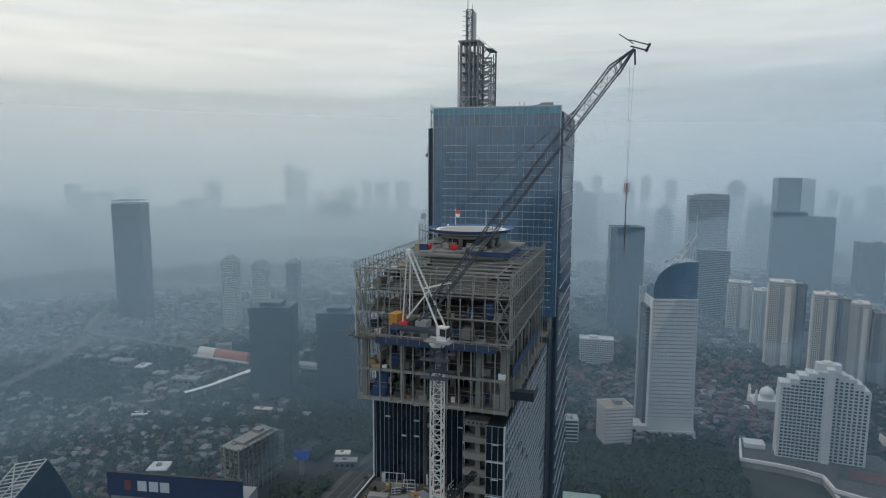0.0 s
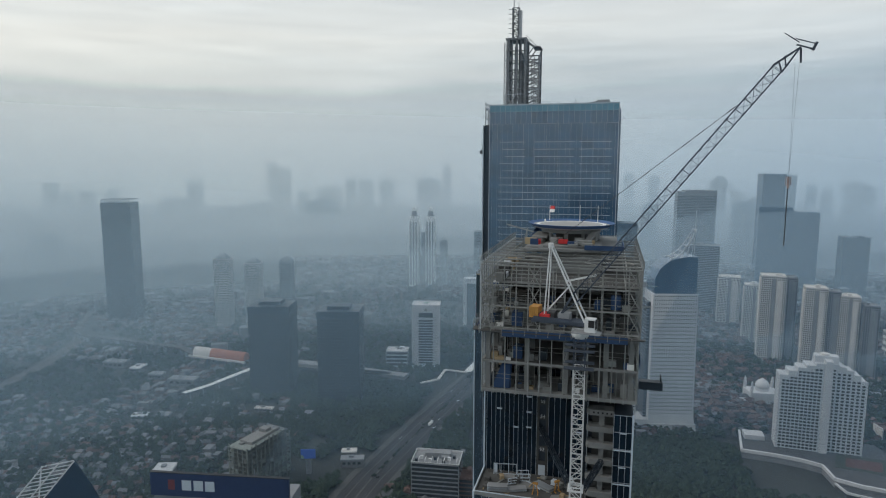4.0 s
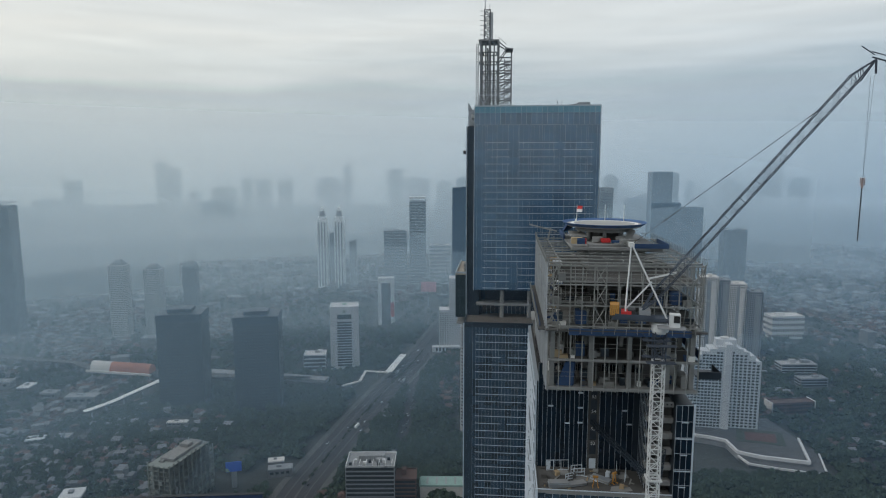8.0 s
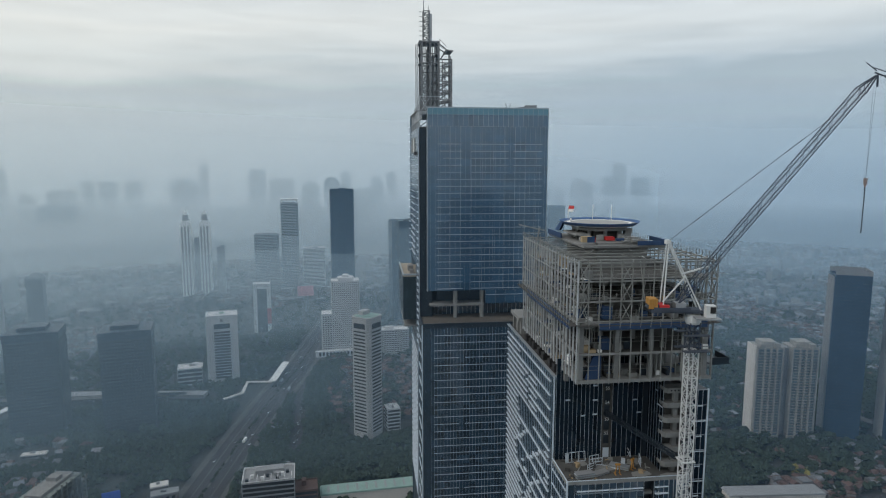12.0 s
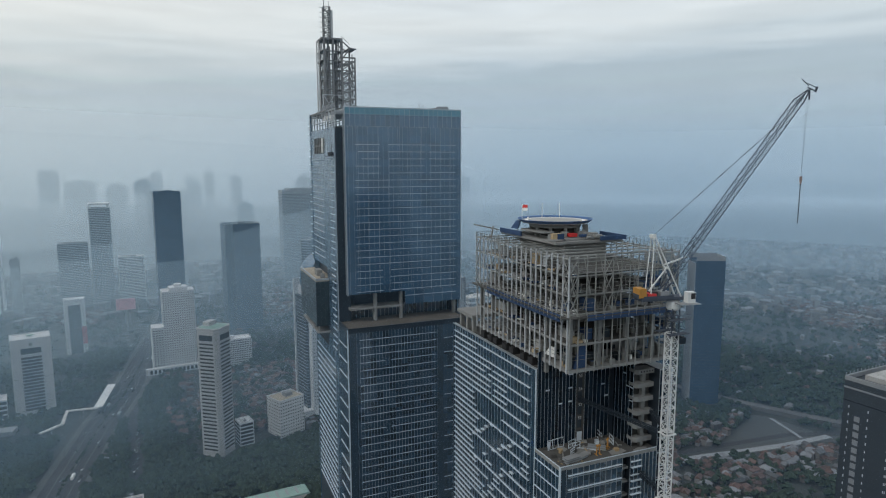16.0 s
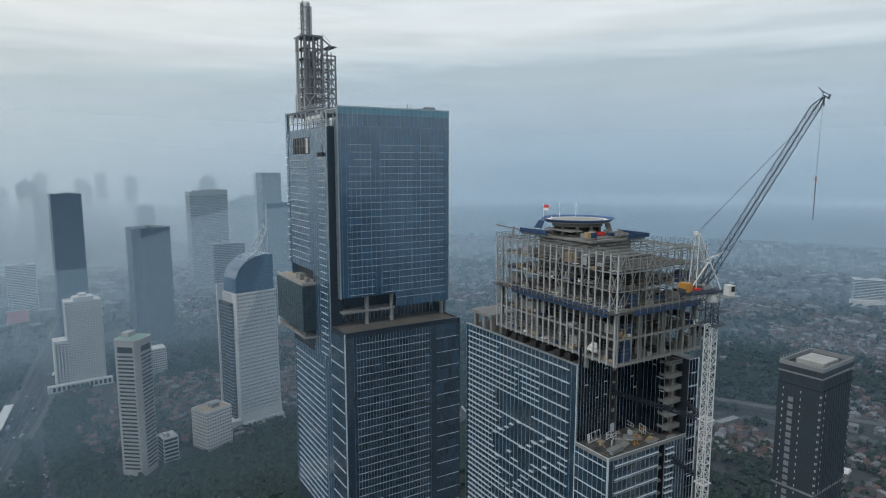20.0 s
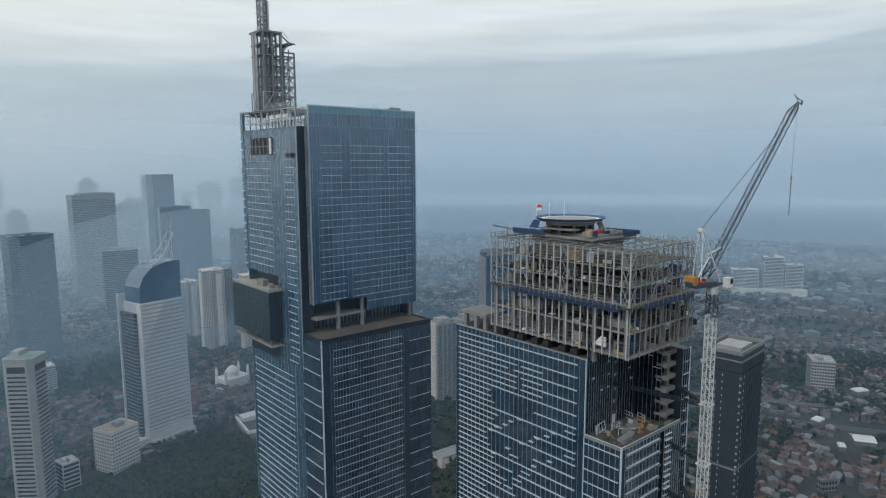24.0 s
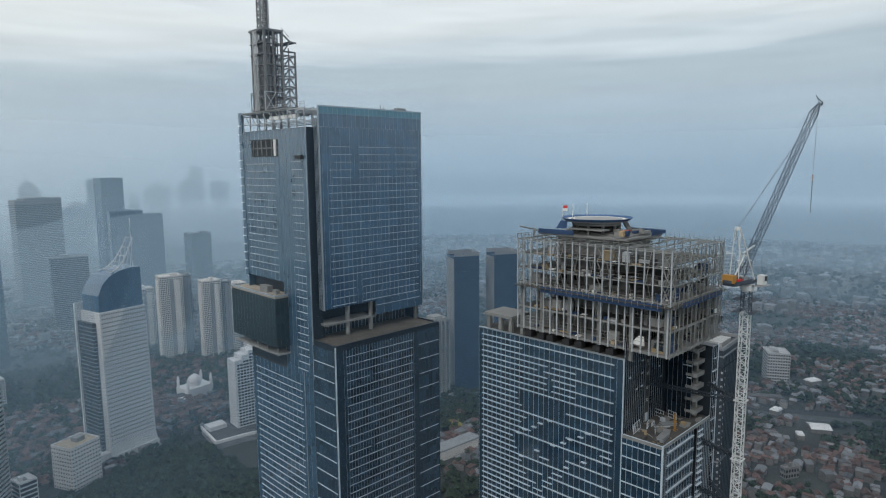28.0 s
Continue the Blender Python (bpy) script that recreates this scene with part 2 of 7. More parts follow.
PALE_GLASS = material("pale_balcony_glass", (0.10, 0.14, 0.165), 0.3, 0.0, 0.2, 6.0, 1.0, objects=0.15)
SIGN_BLUE = material("navy_sign_panel", (0.012, 0.025, 0.085), 0.4)
TOWER_TAN = material("pale_grey_brown_cladding", (0.34, 0.342, 0.345), 0.8, 0, 0.15, 12.0, 2.0)
BOX_GLASS = material("grey_green_glass", (0.022, 0.036, 0.04), 0.16, 0.0, 0.35, 4.0, 1.0, objects=0.2, ior=1.6)
GREEN_ROOF = material("pale_green_roof", (0.20, 0.30, 0.27), 0.7, 0, 0.2, 8.0, 1.0)
ORANGE = material("orange_canopy_sheet", (0.36, 0.13, 0.07), 0.7, 0, 0.15)
WATER = material("canal_water", (0.032, 0.034, 0.032), 0.55, 0, 0.15, 20.0, 4.0)


# ---- builders ----
class Shape:
    """Collects boxes, beams and prisms of one mesh."""

    def __init__(self):
        self.v, self.f = [], []

    def box(self, x0, y0, z0, x1, y1, z1):
        n = len(self.v)
        self.v += [(x, y, z) for z in (z0, z1) for x, y in ((x0, y0), (x1, y0), (x1, y1), (x0, y1))]
        self.f += [tuple(n + i for i in q) for q in ((3, 2, 1, 0), (4, 5, 6, 7), (0, 1, 5, 4), (1, 2, 6, 5), (2, 3, 7, 6), (3, 0, 4, 7))]
        return self

    def beam(self, p, q, w, h=None):
        """A square bar from p to q."""
        p, q, h = Vector(p), Vector(q), h or w
        a = (q - p).normalized()
        s = a.cross(Vector((0, 0, 1)))
        s = (s if s.length > 0.05 else Vector((1, 0, 0))).normalized()
        u = s.cross(a).normalized()
        n = len(self.v)
        for o in (p, q):
            self.v += [tuple(o + s * i * w / 2 + u * j * h / 2) for i, j in ((-1, -1), (1, -1), (1, 1), (-1, 1))]
        self.f += [tuple(n + i for i in g) for g in ((3, 2, 1, 0), (4, 5, 6, 7), (0, 1, 5, 4), (1, 2, 6, 5), (2, 3, 7, 6), (3, 0, 4, 7))]
        return self

    def prism(self, ring, z0, z1, scale=1.0, shift=(0, 0)):
        """A ring of (x, y) from z0 to z1; its top scaled and shifted."""
        n, k = len(self.v), len(ring)
        cx, cy = sum(p[0] for p in ring) / k, sum(p[1] for p in ring) / k
        self.v += [(x, y, z0) for x, y in ring]
        self.v += [(cx + (x - cx) * scale + shift[0], cy + (y - cy) * scale + shift[1], z1) for x, y in ring]
        self.f += [tuple(range(n + k - 1, n - 1, -1)), tuple(range(n + k, n + 2 * k))]
        self.f += [(n + i, n + (i + 1) % k, n + k + (i + 1) % k, n + k + i) for i in range(k)]
        return self

    def lathe(self, profile, cx, cy, k=32, caps=True):
        """A profile of (r, z) turned round a vertical axis; a closed profile needs no caps."""
        n = len(self.v)
        for r, z in profile:
            self.v += [(cx + r * math.cos(2 * math.pi * i / k), cy + r * math.sin(2 * math.pi * i / k), z) for i in range(k)]
        for j in range(len(profile) - 1):
            self.f += [(n + j * k + i, n + j * k + (i + 1) % k, n + (j + 1) * k + (i + 1) % k, n + (j + 1) * k + i) for i in range(k)]
        if caps:
            self.f += [tuple(range(n + k - 1, n - 1, -1)), tuple(range(n + (len(profile) - 1) * k, n + len(profile) * k))]
        return self

    def mesh(self, name, mat, smooth=False):
        me = bpy.data.meshes.new(name)
        me.from_pydata(self.v, [], self.f)
        me.materials.append(mat)
        if smooth:
            me.polygons.foreach_set("use_smooth", [True] * len(me.polygons))
        me.update()
        return me


def ring(cx, cy, r, k=24, turn=0.0):
    return [(cx + r * math.cos(2 * math.pi * i / k + turn), cy + r * math.sin(2 * math.pi * i / k + turn)) for i in range(k)]


BASE = {}       # things whose parts are written in world coordinates, with the place of their foot


def thing(name, label, category, group="", place=(0, 0, 0), yaw=0.0, world_parts=False):
    ob = new(name)
    ob.matrix_basis = pose(*place, 0, 0, yaw)
    if world_parts:
        BASE[ob.name] = Vector(place)
    return tagged(ob, label, category, group)


def part(name, shape, mat, parent=None, label="", place=None, kind="", smooth=False):
    """Links a Shape, or a mesh that is shared, as one object under a thing or a part."""
    foot = BASE.get(parent.name) if parent is not None else None
    if isinstance(shape, Shape):
        if foot is not None and place is None:
            shape.v = [(x - foot.x, y - foot.y, z - foot.z) for x, y, z in shape.v]
        me = shape.mesh(name, mat, smooth)
    else:
        me = shape
    ob = new(name, me)
    if parent is not None:
        ob.parent = parent
    if place is not None:
        m = place if isinstance(place, Matrix) else Matrix.Translation(place)
        ob.matrix_basis = Matrix.Translation(-foot) @ m if foot is not None else m
    elif foot is not None:
        BASE[ob.name] = foot
    return tagged(ob, label, kind=kind)


def lattice(shape, p, q, w, bays, chord=0.25, lace=0.14, up=(0, 0, 1)):
    """A square truss of width w from p to q with four chords and diagonal lacing."""
    p, q = Vector(p), Vector(q)
    a = (q - p).normalized()
    s = a.cross(Vector(up))
    s = (s if s.length > 0.05 else Vector((1, 0, 0))).normalized()
    u = s.cross(a).normalized()
    corner = [(s * i + u * j) * w / 2 for i, j in ((-1, -1), (1, -1), (1, 1), (-1, 1))]
    for c in corner:
        shape.beam(p + c, q + c, chord)
    for b in range(bays):
        o0, o1 = p + (q - p) * b / bays, p + (q - p) * (b + 1) / bays
        for i in range(4):
            c, d = corner[i], corner[(i + 1) % 4]
            shape.beam(o0 + c, o1 + d, lace) if b % 2 else shape.beam(o0 + d, o1 + c, lace)
            shape.beam(o1 + c, o1 + d, lace)
    return shape


# ---- ground ----
bm = Shape()
bm.prism(ring(0, 300, 5600, 96), -2.0, 0.0)
tagged(part("ground", bm, GRASS), "dark green and grey city ground under haze", "ground", kind="structure")


def strip(name, points, width, mat, label, category, z=0.1, thick=0.25, kind="structure"):
    """A ribbon along points, such as a road."""
    s = Shape()
    v, k = [], len(points)
    for i, (x, y) in enumerate(points):
        a, b = points[max(i - 1, 0)], points[min(i + 1, k - 1)]
        d = Vector((b[0] - a[0], b[1] - a[1])).normalized()
        v += [(x - d.y * width / 2, y + d.x * width / 2), (x + d.y * width / 2, y - d.x * width / 2)]
    s.v = [(x, y, z) for x, y in v] + [(x, y, z - thick) for x, y in v]
    m = 2 * k
    for i in range(k - 1):
        a = 2 * i
        s.f += [(a, a + 1, a + 3, a + 2), (m + a + 2, m + a + 3, m + a + 1, m + a), (a, a + 2, m + a + 2, m + a), (a + 3, a + 1, m + a + 1, m + a + 3)]
    s.f += [(1, 0, m, m + 1), (2 * k - 2, 2 * k - 1, m + 2 * k - 1, m + 2 * k - 2)]
    return tagged(part(name, s, mat), label, category, kind=kind)


AVENUE = [(-230, 300), (-220, 572), (-204, 720), (-186, 860), (-168, 960), (-150, 1130), (-110, 1500), (-60, 2200), (0, 3600)]
strip("road", AVENUE, 34, ASPHALT, "wide grey asphalt avenue through the city", "road", 0.12)
for side in (-1, 1):
    strip("pavement", [(x + side * 22, y) for x, y in AVENUE], 7, PAVING, "pale pavement beside the avenue", "pavement", 0.3, 0.5)
strip("kerb", [(x, y) for x, y in AVENUE], 2.0, PAVING, "raised median kerb along the avenue", "kerb", 0.35, 0.5)
for side in (-9.5, 9.5):
    strip("kerb", [(x + side, y) for x, y in AVENUE], 1.1, PAVING, "low lane divider on the avenue", "kerb", 0.3, 0.4)
strip("road", [(-790, 480), (-805, 560), (-827, 659), (-852, 758), (-902, 877), (-943, 946), (-1038, 1060), (-1200, 1200)], 26, PAVING, "pale dusty road in the haze", "road", 0.14)
strip("road", [(-138, 620), (-140, 729), (-152, 843), (-150, 960)], 9, ASPHALT, "narrow service road beside trees", "road", 0.16)
RAISED = [(548, 690), (574, 625), (586, 597), (603, 568), (622, 533), (647, 493), (690, 420), (760, 310)]
tagged(part("pond", Shape().prism([(438, 510), (470, 540), (520, 560), (566, 572), (590, 556), (604, 500), (560, 494)], -0.5, 0.11), WATER), "still dark pond between two roads", "water", kind="structure")
strip("canal", [(420, 505), (569, 489), (620, 470), (690, 320), (765, 190), (830, 60)], 16, WATER, "muddy grey canal between houses", "water", 0.08)
strip("road", [(400, 520), (565, 505), (635, 482), (706, 328), (781, 196), (850, 60)], 9, ASPHALT, "narrow road beside the canal", "road", 0.2)


# ---- curtain walls ----
def on_face(side, at, a, z, out):
    """A point on an upright face: front looks to -y, left to -x, right to +x, back to +y."""
    return {"front": (a, at - out, z), "left": (at - out, a, z), "right": (at + out, a, z), "back": (a, at + out, z)}[side]


def face_box(shape, side, at, a0, a1, z0, z1, o0, o1):
    p, q = on_face(side, at, a0, z0, o0), on_face(side, at, a1, z1, o1)
    return shape.box(*[min(i, j) for i, j in zip(p, q)], *[max(i, j) for i, j in zip(p, q)])


def curtain(parent, side, at, a0, a1, z0, z1, cols, rows, glass, single=(0, 0), mull=0.09, mull_out=0.16, mull_mat=None, rail=0.0, tilt=0.12):
    """Panes in rows and columns; rows from single[0] to single[1] (from the top) are panes of their own, the rest one part."""
    pw, ph = (a1 - a0) / cols, (z1 - z0) / rows
    unit = face_box(Shape(), side, 0, 0.03, pw - 0.03, 0.03, ph - 0.03, -0.06, 0.05).mesh("pane", glass)
    rest = Shape()
    for r in range(rows):
        z = z1 - (r + 1) * ph
        for c in range(cols):
            a = a0 + c * pw
            if single[0] <= r < single[1]:
                m = Matrix.Translation(on_face(side, at, a, z, 0)) @ pose(0, 0, 0, random.gauss(0, tilt), random.gauss(0, tilt), random.gauss(0, tilt))
                part("pane", unit, glass, parent, place=m)
            else:
                face_box(rest, side, at, a + 0.03, a + pw - 0.03, z + 0.03, z + ph - 0.03, -0.06, 0.05 + random.uniform(-0.02, 0.02))
    if rest.v:
        part("panes", rest, glass, parent, kind="stuff")
    bars = Shape()
    for c in range(cols + 1):
        a = a0 + c * pw
        face_box(bars, side, at, a - mull / 2, a + mull / 2, z0, z1, 0.0, mull_out)
    if rail:
        for r in range(rows + 1):
            z = z1 - r * ph
            face_box(bars, side, at, a0, a1, z - rail / 2, z + rail / 2, 0.0, mull_out * 0.7)
    part("mullions", bars, mull_mat or FRAME_ALU, parent, kind="stuff")


def fins(parent, side, at, segments, z, h=0.22, out=0.45, mat=None):
    for a, b in segments:
        part("fin", face_box(Shape(), side, at, a, b, z - h / 2, z + h / 2, 0.02, out), mat or FIN_ALU, parent)


# ---- supertall blue glass tower with spire ----
AX0, AX1, AY0, AY1 = -36.5, 7.5, 210.5, 253.0
blue = thing("glass_skyscraper", "supertall blue glass tower with a steel spire, nearly finished", "skyscraper", place=(-15, 232, 0), world_parts=True)
core = Shape()
core.box(AX0 + 0.3, 214, 0, 7.9, AY1 - 0.3, 262)                   # lower shaft
core.box(AX0 + 0.3, 202, 0, AX1 - 1.0, 214, 264.6)                      # block before it
part("shaft", core, DARK_METAL, blue, "dark structure behind the glass")
core = Shape()
core.box(-33.4, 211, 276, AX1 - 0.3, AY1 - 0.3, 331)
core.box(AX0 + 0.3, 214, 282, -33.4, 252.5, 331).box(AX1 - 0.3, 213.6, 276, 7.9, 252.5, 331)
part("upper_shaft", core, DARK_METAL, blue)
neck = Shape()
neck.box(-30, 217.5, 262, 5, AY1 - 2, 276)
neck.box(AX0 + 0.3, 214.2, 262, -32, 227, 282)
part("neck", neck, DARK_METAL, blue)
# open refuge floor with columns and slabs
slab = Shape().box(-36.2, 202.2, 265.0, 6.2, 217.5, 265.35)
part("terrace_slab", slab, TERRACE, blue, "weathered brown concrete terrace")
rim = Shape()
rim.box(-36.6, 201.6, 264.2, 6.7, 202.1, 265.9).box(6.2, 202.1, 264.2, 6.7, 214, 265.9).box(-36.6, 202.1, 264.2, -36.1, 213, 265.9)
part("parapet", rim, DARK_METAL, blue)
part("floor_slab", Shape().box(-33, 211.2, 269.6, -13.8, 217.5, 270.3), CONCRETE, blue)
part("floor_slab", Shape().box(-33, 210.9, 275.1, 7.2, 217.5, 275.9), CONCRETE_DARK, blue)
for cx in (-24.0, -14.6, 5.6):
    part("column", Shape().prism(ring(cx, 212.2, 0.75, 12), 265.35, 275.2), CONCRETE, blue)
curtain(blue, "front", 217.3, -31, 5, 265.4, 269.6, 24, 1, GLASS_LOWER, (0, 1))
# front screen
curtain(blue, "front", AY0, -33.8, AX1, 275.2, 331.4, 11, 21, GLASS_FRONT, (0, 21), mull=0.04, mull_out=0.07, mull_mat=FRAME_ALU)
curtain(blue, "front", AY0, -13.6, AX1, 270.4, 275.2, 6, 2, GLASS_FRONT, (0, 2), mull=0.04, mull_out=0.07, mull_mat=FRAME_ALU)
curtain(blue, "front", AY0, -33.8, AX1, 331.4, 335.3, 24, 1, GLASS_FRONT, (0, 1), mull=0.08, mull_out=0.09, rail=0.05)
curtain(blue, "front", AY0, -33.8, AX1, 335.3, 337.4, 24, 1, GLASS_CROWN, (0, 1), mull=0.08, mull_out=0.09, rail=0.05)
mulls = Shape()
for i in range(49):
    a = -33.8 + i * 41.3 / 48
    if i % 2:
        face_box(mulls, "front", AY0, a - 0.02, a + 0.02, 275.2, 331.4, 0.02, 0.09)
part("glazing_beads", mulls, FRAME_ALU, blue, "thin dark glazing beads", kind="stuff")
for r in range(24):
    z = 325.5 - r * 2.36
    if z < 271.5:
        break
    if r < 5:
        segs = [(-30.5 + r % 3, -22.0), (-19.0, -6.0), (-4.5, 5.6)]
    elif z < 275.5:
        segs = [(-13.4, 5.8)]
    elif z < 285:
        segs = [(-30.8, -21.6), (-18.6, 5.8)]
    else:
        segs = [(-30.8, 5.8)]
    fins(blue, "front", AY0, segs, z, 0.13, 0.2)
edge = Shape()
edge.box(-34.0, AY0 - 0.25, 275, -33.75, AY0 + 0.3, 337.6).box(AX1 - 0.05, AY0 - 0.2, 270.4, AX1 + 0.2, AY0 + 0.3, 337.6)
edge.box(-34.0, AY0 - 0.1, 337.4, AX1 + 0.2, AY0 + 0.3, 337.75)
part("edge_trim", edge, FRAME_ALU, blue)
# left flank of the screen, recess, left wing
side_glass = Shape().box(-33.9, AY0 + 0.3, 275, -33.5, 213.2, 334)
part("return_wall", side_glass, GLASS_LOWER, blue)
for i in range(4):
    part("recess_rib", Shape().box(-33.98, 211.0 + 0.6 * i, 275, -33.9, 211.15 + 0.6 * i, 334), FRAME_ALU, blue)
curtain(blue, "left", AX0, 229.3, 252.6, 282.2, 322.8, 9, 16, GLASS_BLUE, (0, 16), mull=0.045, mull_out=0.08, mull_mat=FRAME_ALU)
curtain(blue, "left", AX0, 213.6, 229.3, 253.0, 331.2, 7, 33, GLASS_BLUE, (0, 33), mull=0.045, mull_out=0.08, mull_mat=FRAME_ALU)
curtain(blue, "left", AX0, 246.8, 252.6, 322.8, 331.2, 3, 3, GLASS_BLUE, (0, 3), mull=0.045, mull_out=0.08, mull_mat=FRAME_ALU)
curtain(blue, "left", AX0, 229.3, 246.8, 328.4, 331.2, 7, 1, GLASS_BLUE, (0, 1), mull=0.045, mull_out=0.08, mull_mat=FRAME_ALU)
curtain(blue, "left", AX0, 214.0, 252.6, 195.0, 253.0, 15, 20, GLASS_BLUE, (0, 19), mull=0.045, mull_out=0.08, mull_mat=FRAME_ALU)
for r in range(26):
    z = 320.5 - r * 2.36
    if z > 283:
        fins(blue, "left", AX0, [(232.0, 250.8)], z, 0.14, 0.35)
for r in range(32):
    z = 321.0 - r * 2.36
    if z > 254:
        fins(blue, "left", AX0, [(215.6, 221.5) if r % 7 else (216.6, 222.4)], z, 0.14, 0.35)
for r in range(28):
    z = 249.5 - r * 2.36
    if z > 195:
        fins(blue, "left", AX0, [(220.4, 250.5)], z, 0.11, 0.3)
edge = Shape()
edge.box(AX0 - 0.25, 213.3, 253, AX0 + 0.1, 213.5, 331.4).box(AX0 - 0.25, 218.9, 150, AX0 + 0.1, 219.1, 254)
part("corner_pier", Shape().box(AX0 - 0.2, 252.5, 282, AX0 + 0.3, 254.6, 337.8), GLASS_BLUE, blue)
part("corner_trim", edge, FRAME_ALU, blue)
for i in range(18):
    part("bracket", Shape().box(AX0 - 0.7, 252.9, 284 + 2.9 * i, AX0 - 0.1, 254.2, 284.3 + 2.9 * i), FIN_ALU, blue)
# hoist opening in the left wing
# a black block stands in for the shade inside the opening
hole = Shape().box(AX0 + 0.1, 229.6, 323.0, AX0 + 1.0, 246.6, 328.2)
part("opening_lining", hole, BLACK, blue)
for i in range(6):
    part("opening_strut", Shape().beam((AX0 - 0.1, 230.5 + 3.0 * i, 323), (AX0 - 0.1, 230.5 + 3.0 * i + random.uniform(-1, 1), 328.2), 0.3), STEEL, blue)
part("opening_beam", Shape().box(AX0 - 0.2, 229.6, 325.4, AX0 + 0.1, 246.6, 325.8), STEEL, blue)
part("opening_column", Shape().prism(ring(AX0 - 0.2, 231, 0.55, 12), 323, 328.2), WHITE, blue)
# projecting box on the left flank
boxed = Shape().box(-41.3, 227.1, 261.4, AX0 - 0.1, 256.4, 277.4)
part("projecting_box", boxed, DARK_METAL, blue, "projecting dark glass box")
curtain(blue, "left", -41.35, 227, 256.5, 261.3, 277.5, 14, 6, BOX_GLASS, (0, 6), mull=0.05, mull_out=0.07, mull_mat=DARK_METAL)
curtain(blue, "front", 227.0, -41.3, AX0 - 0.2, 261.3, 277.5, 3, 6, BOX_GLASS, (0, 6), mull=0.05, mull_out=0.07, mull_mat=DARK_METAL)
part("box_roof", Shape().box(-41.4, 226.9, 277.5, AX0 + 4, 256.6, 278.0), DUSTY_ROOF, blue, "dusty box roof")
part("box_plant", Shape().box(-39.0, 236, 278.0, -37.0, 241, 280.2).box(-38.6, 231, 278, -37.2, 233.4, 279.4), CONCRETE, blue)
part("box_parapet", Shape().box(-41.4, 226.9, 278, -41.1, 256.6, 278.6).box(-41.1, 226.9, 278, AX0, 227.2, 278.6), FRAME_ALU, blue)
part("under_slab", Shape().box(-41.0, 226.9, 258.6, AX0 + 3, 256.0, 259.2), CONCRETE, blue, "bare soffit slab")
for i in range(5):
    part("under_rail", Shape().box(-40.6, 228 + 6.5 * i, 259.2, -40.3, 228.3 + 6.5 * i, 261.4), STEEL, blue)
part("low_roof", Shape().box(AX0 + 0.2, 227, 252.9, -30, 252.6, 253.3), CONCRETE_DARK, blue)
part("gap_wall", Shape().box(-34.5, 227.2, 253.3, -33.9, 252.4, 282.2), DARK_METAL, blue)
# lower front block
curtain(blue, "front", 201.6, -33.6, 3.2 - 8.2, 195.0, 264.2, 13, 23, GLASS_LOWER, (0, 23), mull=0.06, mull_out=0.1, mull_mat=FRAME_ALU)
curtain(blue, "front", 201.6, -3.0, 6.7, 195.0, 264.2, 6, 13, GLASS_LOWER, (0, 13), mull=0.05, mull_out=0.08, mull_mat=DARK_METAL)
curtain(blue, "left", AX0 - 0.1, 201.6, 213.6, 195.0, 264.2, 6, 13, GLASS_LOWER, (0, 13), mull=0.05, mull_out=0.08, mull_mat=DARK_METAL)
for r in range(27):
    z = 261.8 - r * 2.6
    fins(blue, "front", 201.6, [(-32.6, -5.6)] if r % 9 != 3 else [(-32.6, -24), (-22, -5.6)], z, 0.15, 0.2)
mulls = Shape()
for i in range(13):
    a = -33.6 + (i + 0.5) * 28.6 / 13
    face_box(mulls, "front", 201.6, a - 0.03, a + 0.03, 195.0, 264.2, 0.02, 0.1)
part("glazing_beads", mulls, FRAME_ALU, blue, "thin grey glazing beads", kind="stuff")
for r in range(13):
    z = 259.5 - r * 5.1
    fins(blue, "front", 201.6, [(-2.6, 6.5)], z, 0.14, 0.2)
    fins(blue, "left", AX0 - 0.1, [(202.4, 213.2)], z, 0.17, 0.28)
edge = Shape()
edge.box(-36.75, 201.35, 150, -36.4, 201.7, 265.6)
part("corner_trim", edge, FIN_ALU, blue)
edge = Shape()
edge.box(-36.4, 201.5, 150, -33.7, 201.62, 264.2).box(-5.0, 201.45, 150, -3.0, 201.62, 264.2).box(6.5, 201.4, 150, 6.8, 201.7, 265.6)
part("margin_panel", edge, GLASS_LOWER, blue)
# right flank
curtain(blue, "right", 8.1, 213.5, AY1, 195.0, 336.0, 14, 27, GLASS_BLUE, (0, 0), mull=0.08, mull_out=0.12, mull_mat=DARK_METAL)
curtain(blue, "right", AX1, AY0, 213.5, 275.0, 337.4, 2, 24, GLASS_CROWN, (0, 24), mull=0.06, mull_out=0.08, mull_mat=DARK_METAL)
part("wing_return", Shape().box(AX1 + 0.1, 213.4, 195, 8.1, 213.7, 336.0), GLASS_BLUE, blue)
for r in range(26):
    fins(blue, "right", 8.1, [(215, AY1 - 1)], 331 - r * 2.6 * 2, 0.14, 0.3, FRAME_ALU)
part("back_wall", Shape().box(AX0, AY1 - 0.3, 0, 8.0, AY1, 331), GLASS_BLUE, blue)

# roof steel, window-cleaning crane and spire of the tower
roof = Shape().box(-36, 214, 331.0, 7.8, 252.4, 331.4)
part("roof_slab", roof, CONCRETE_DARK, blue)
steel = Shape()
for y in np.linspace(214.5, 252.5, 9):
    for x in (-36.0, -30.0, -24.0):
        steel.beam((x, y, 331.3), (x, y, 337.0), 0.32)
    steel.beam((-36.2, y, 336.4), (-22, y, 336.4), 0.35)
for x in (-36.1, -33, -30, -26, -22):
    steel.beam((x, 214, 337.1), (x, 254, 337.1), 0.4)
    steel.beam((x, 214, 333.6), (x, 254, 333.6), 0.25)
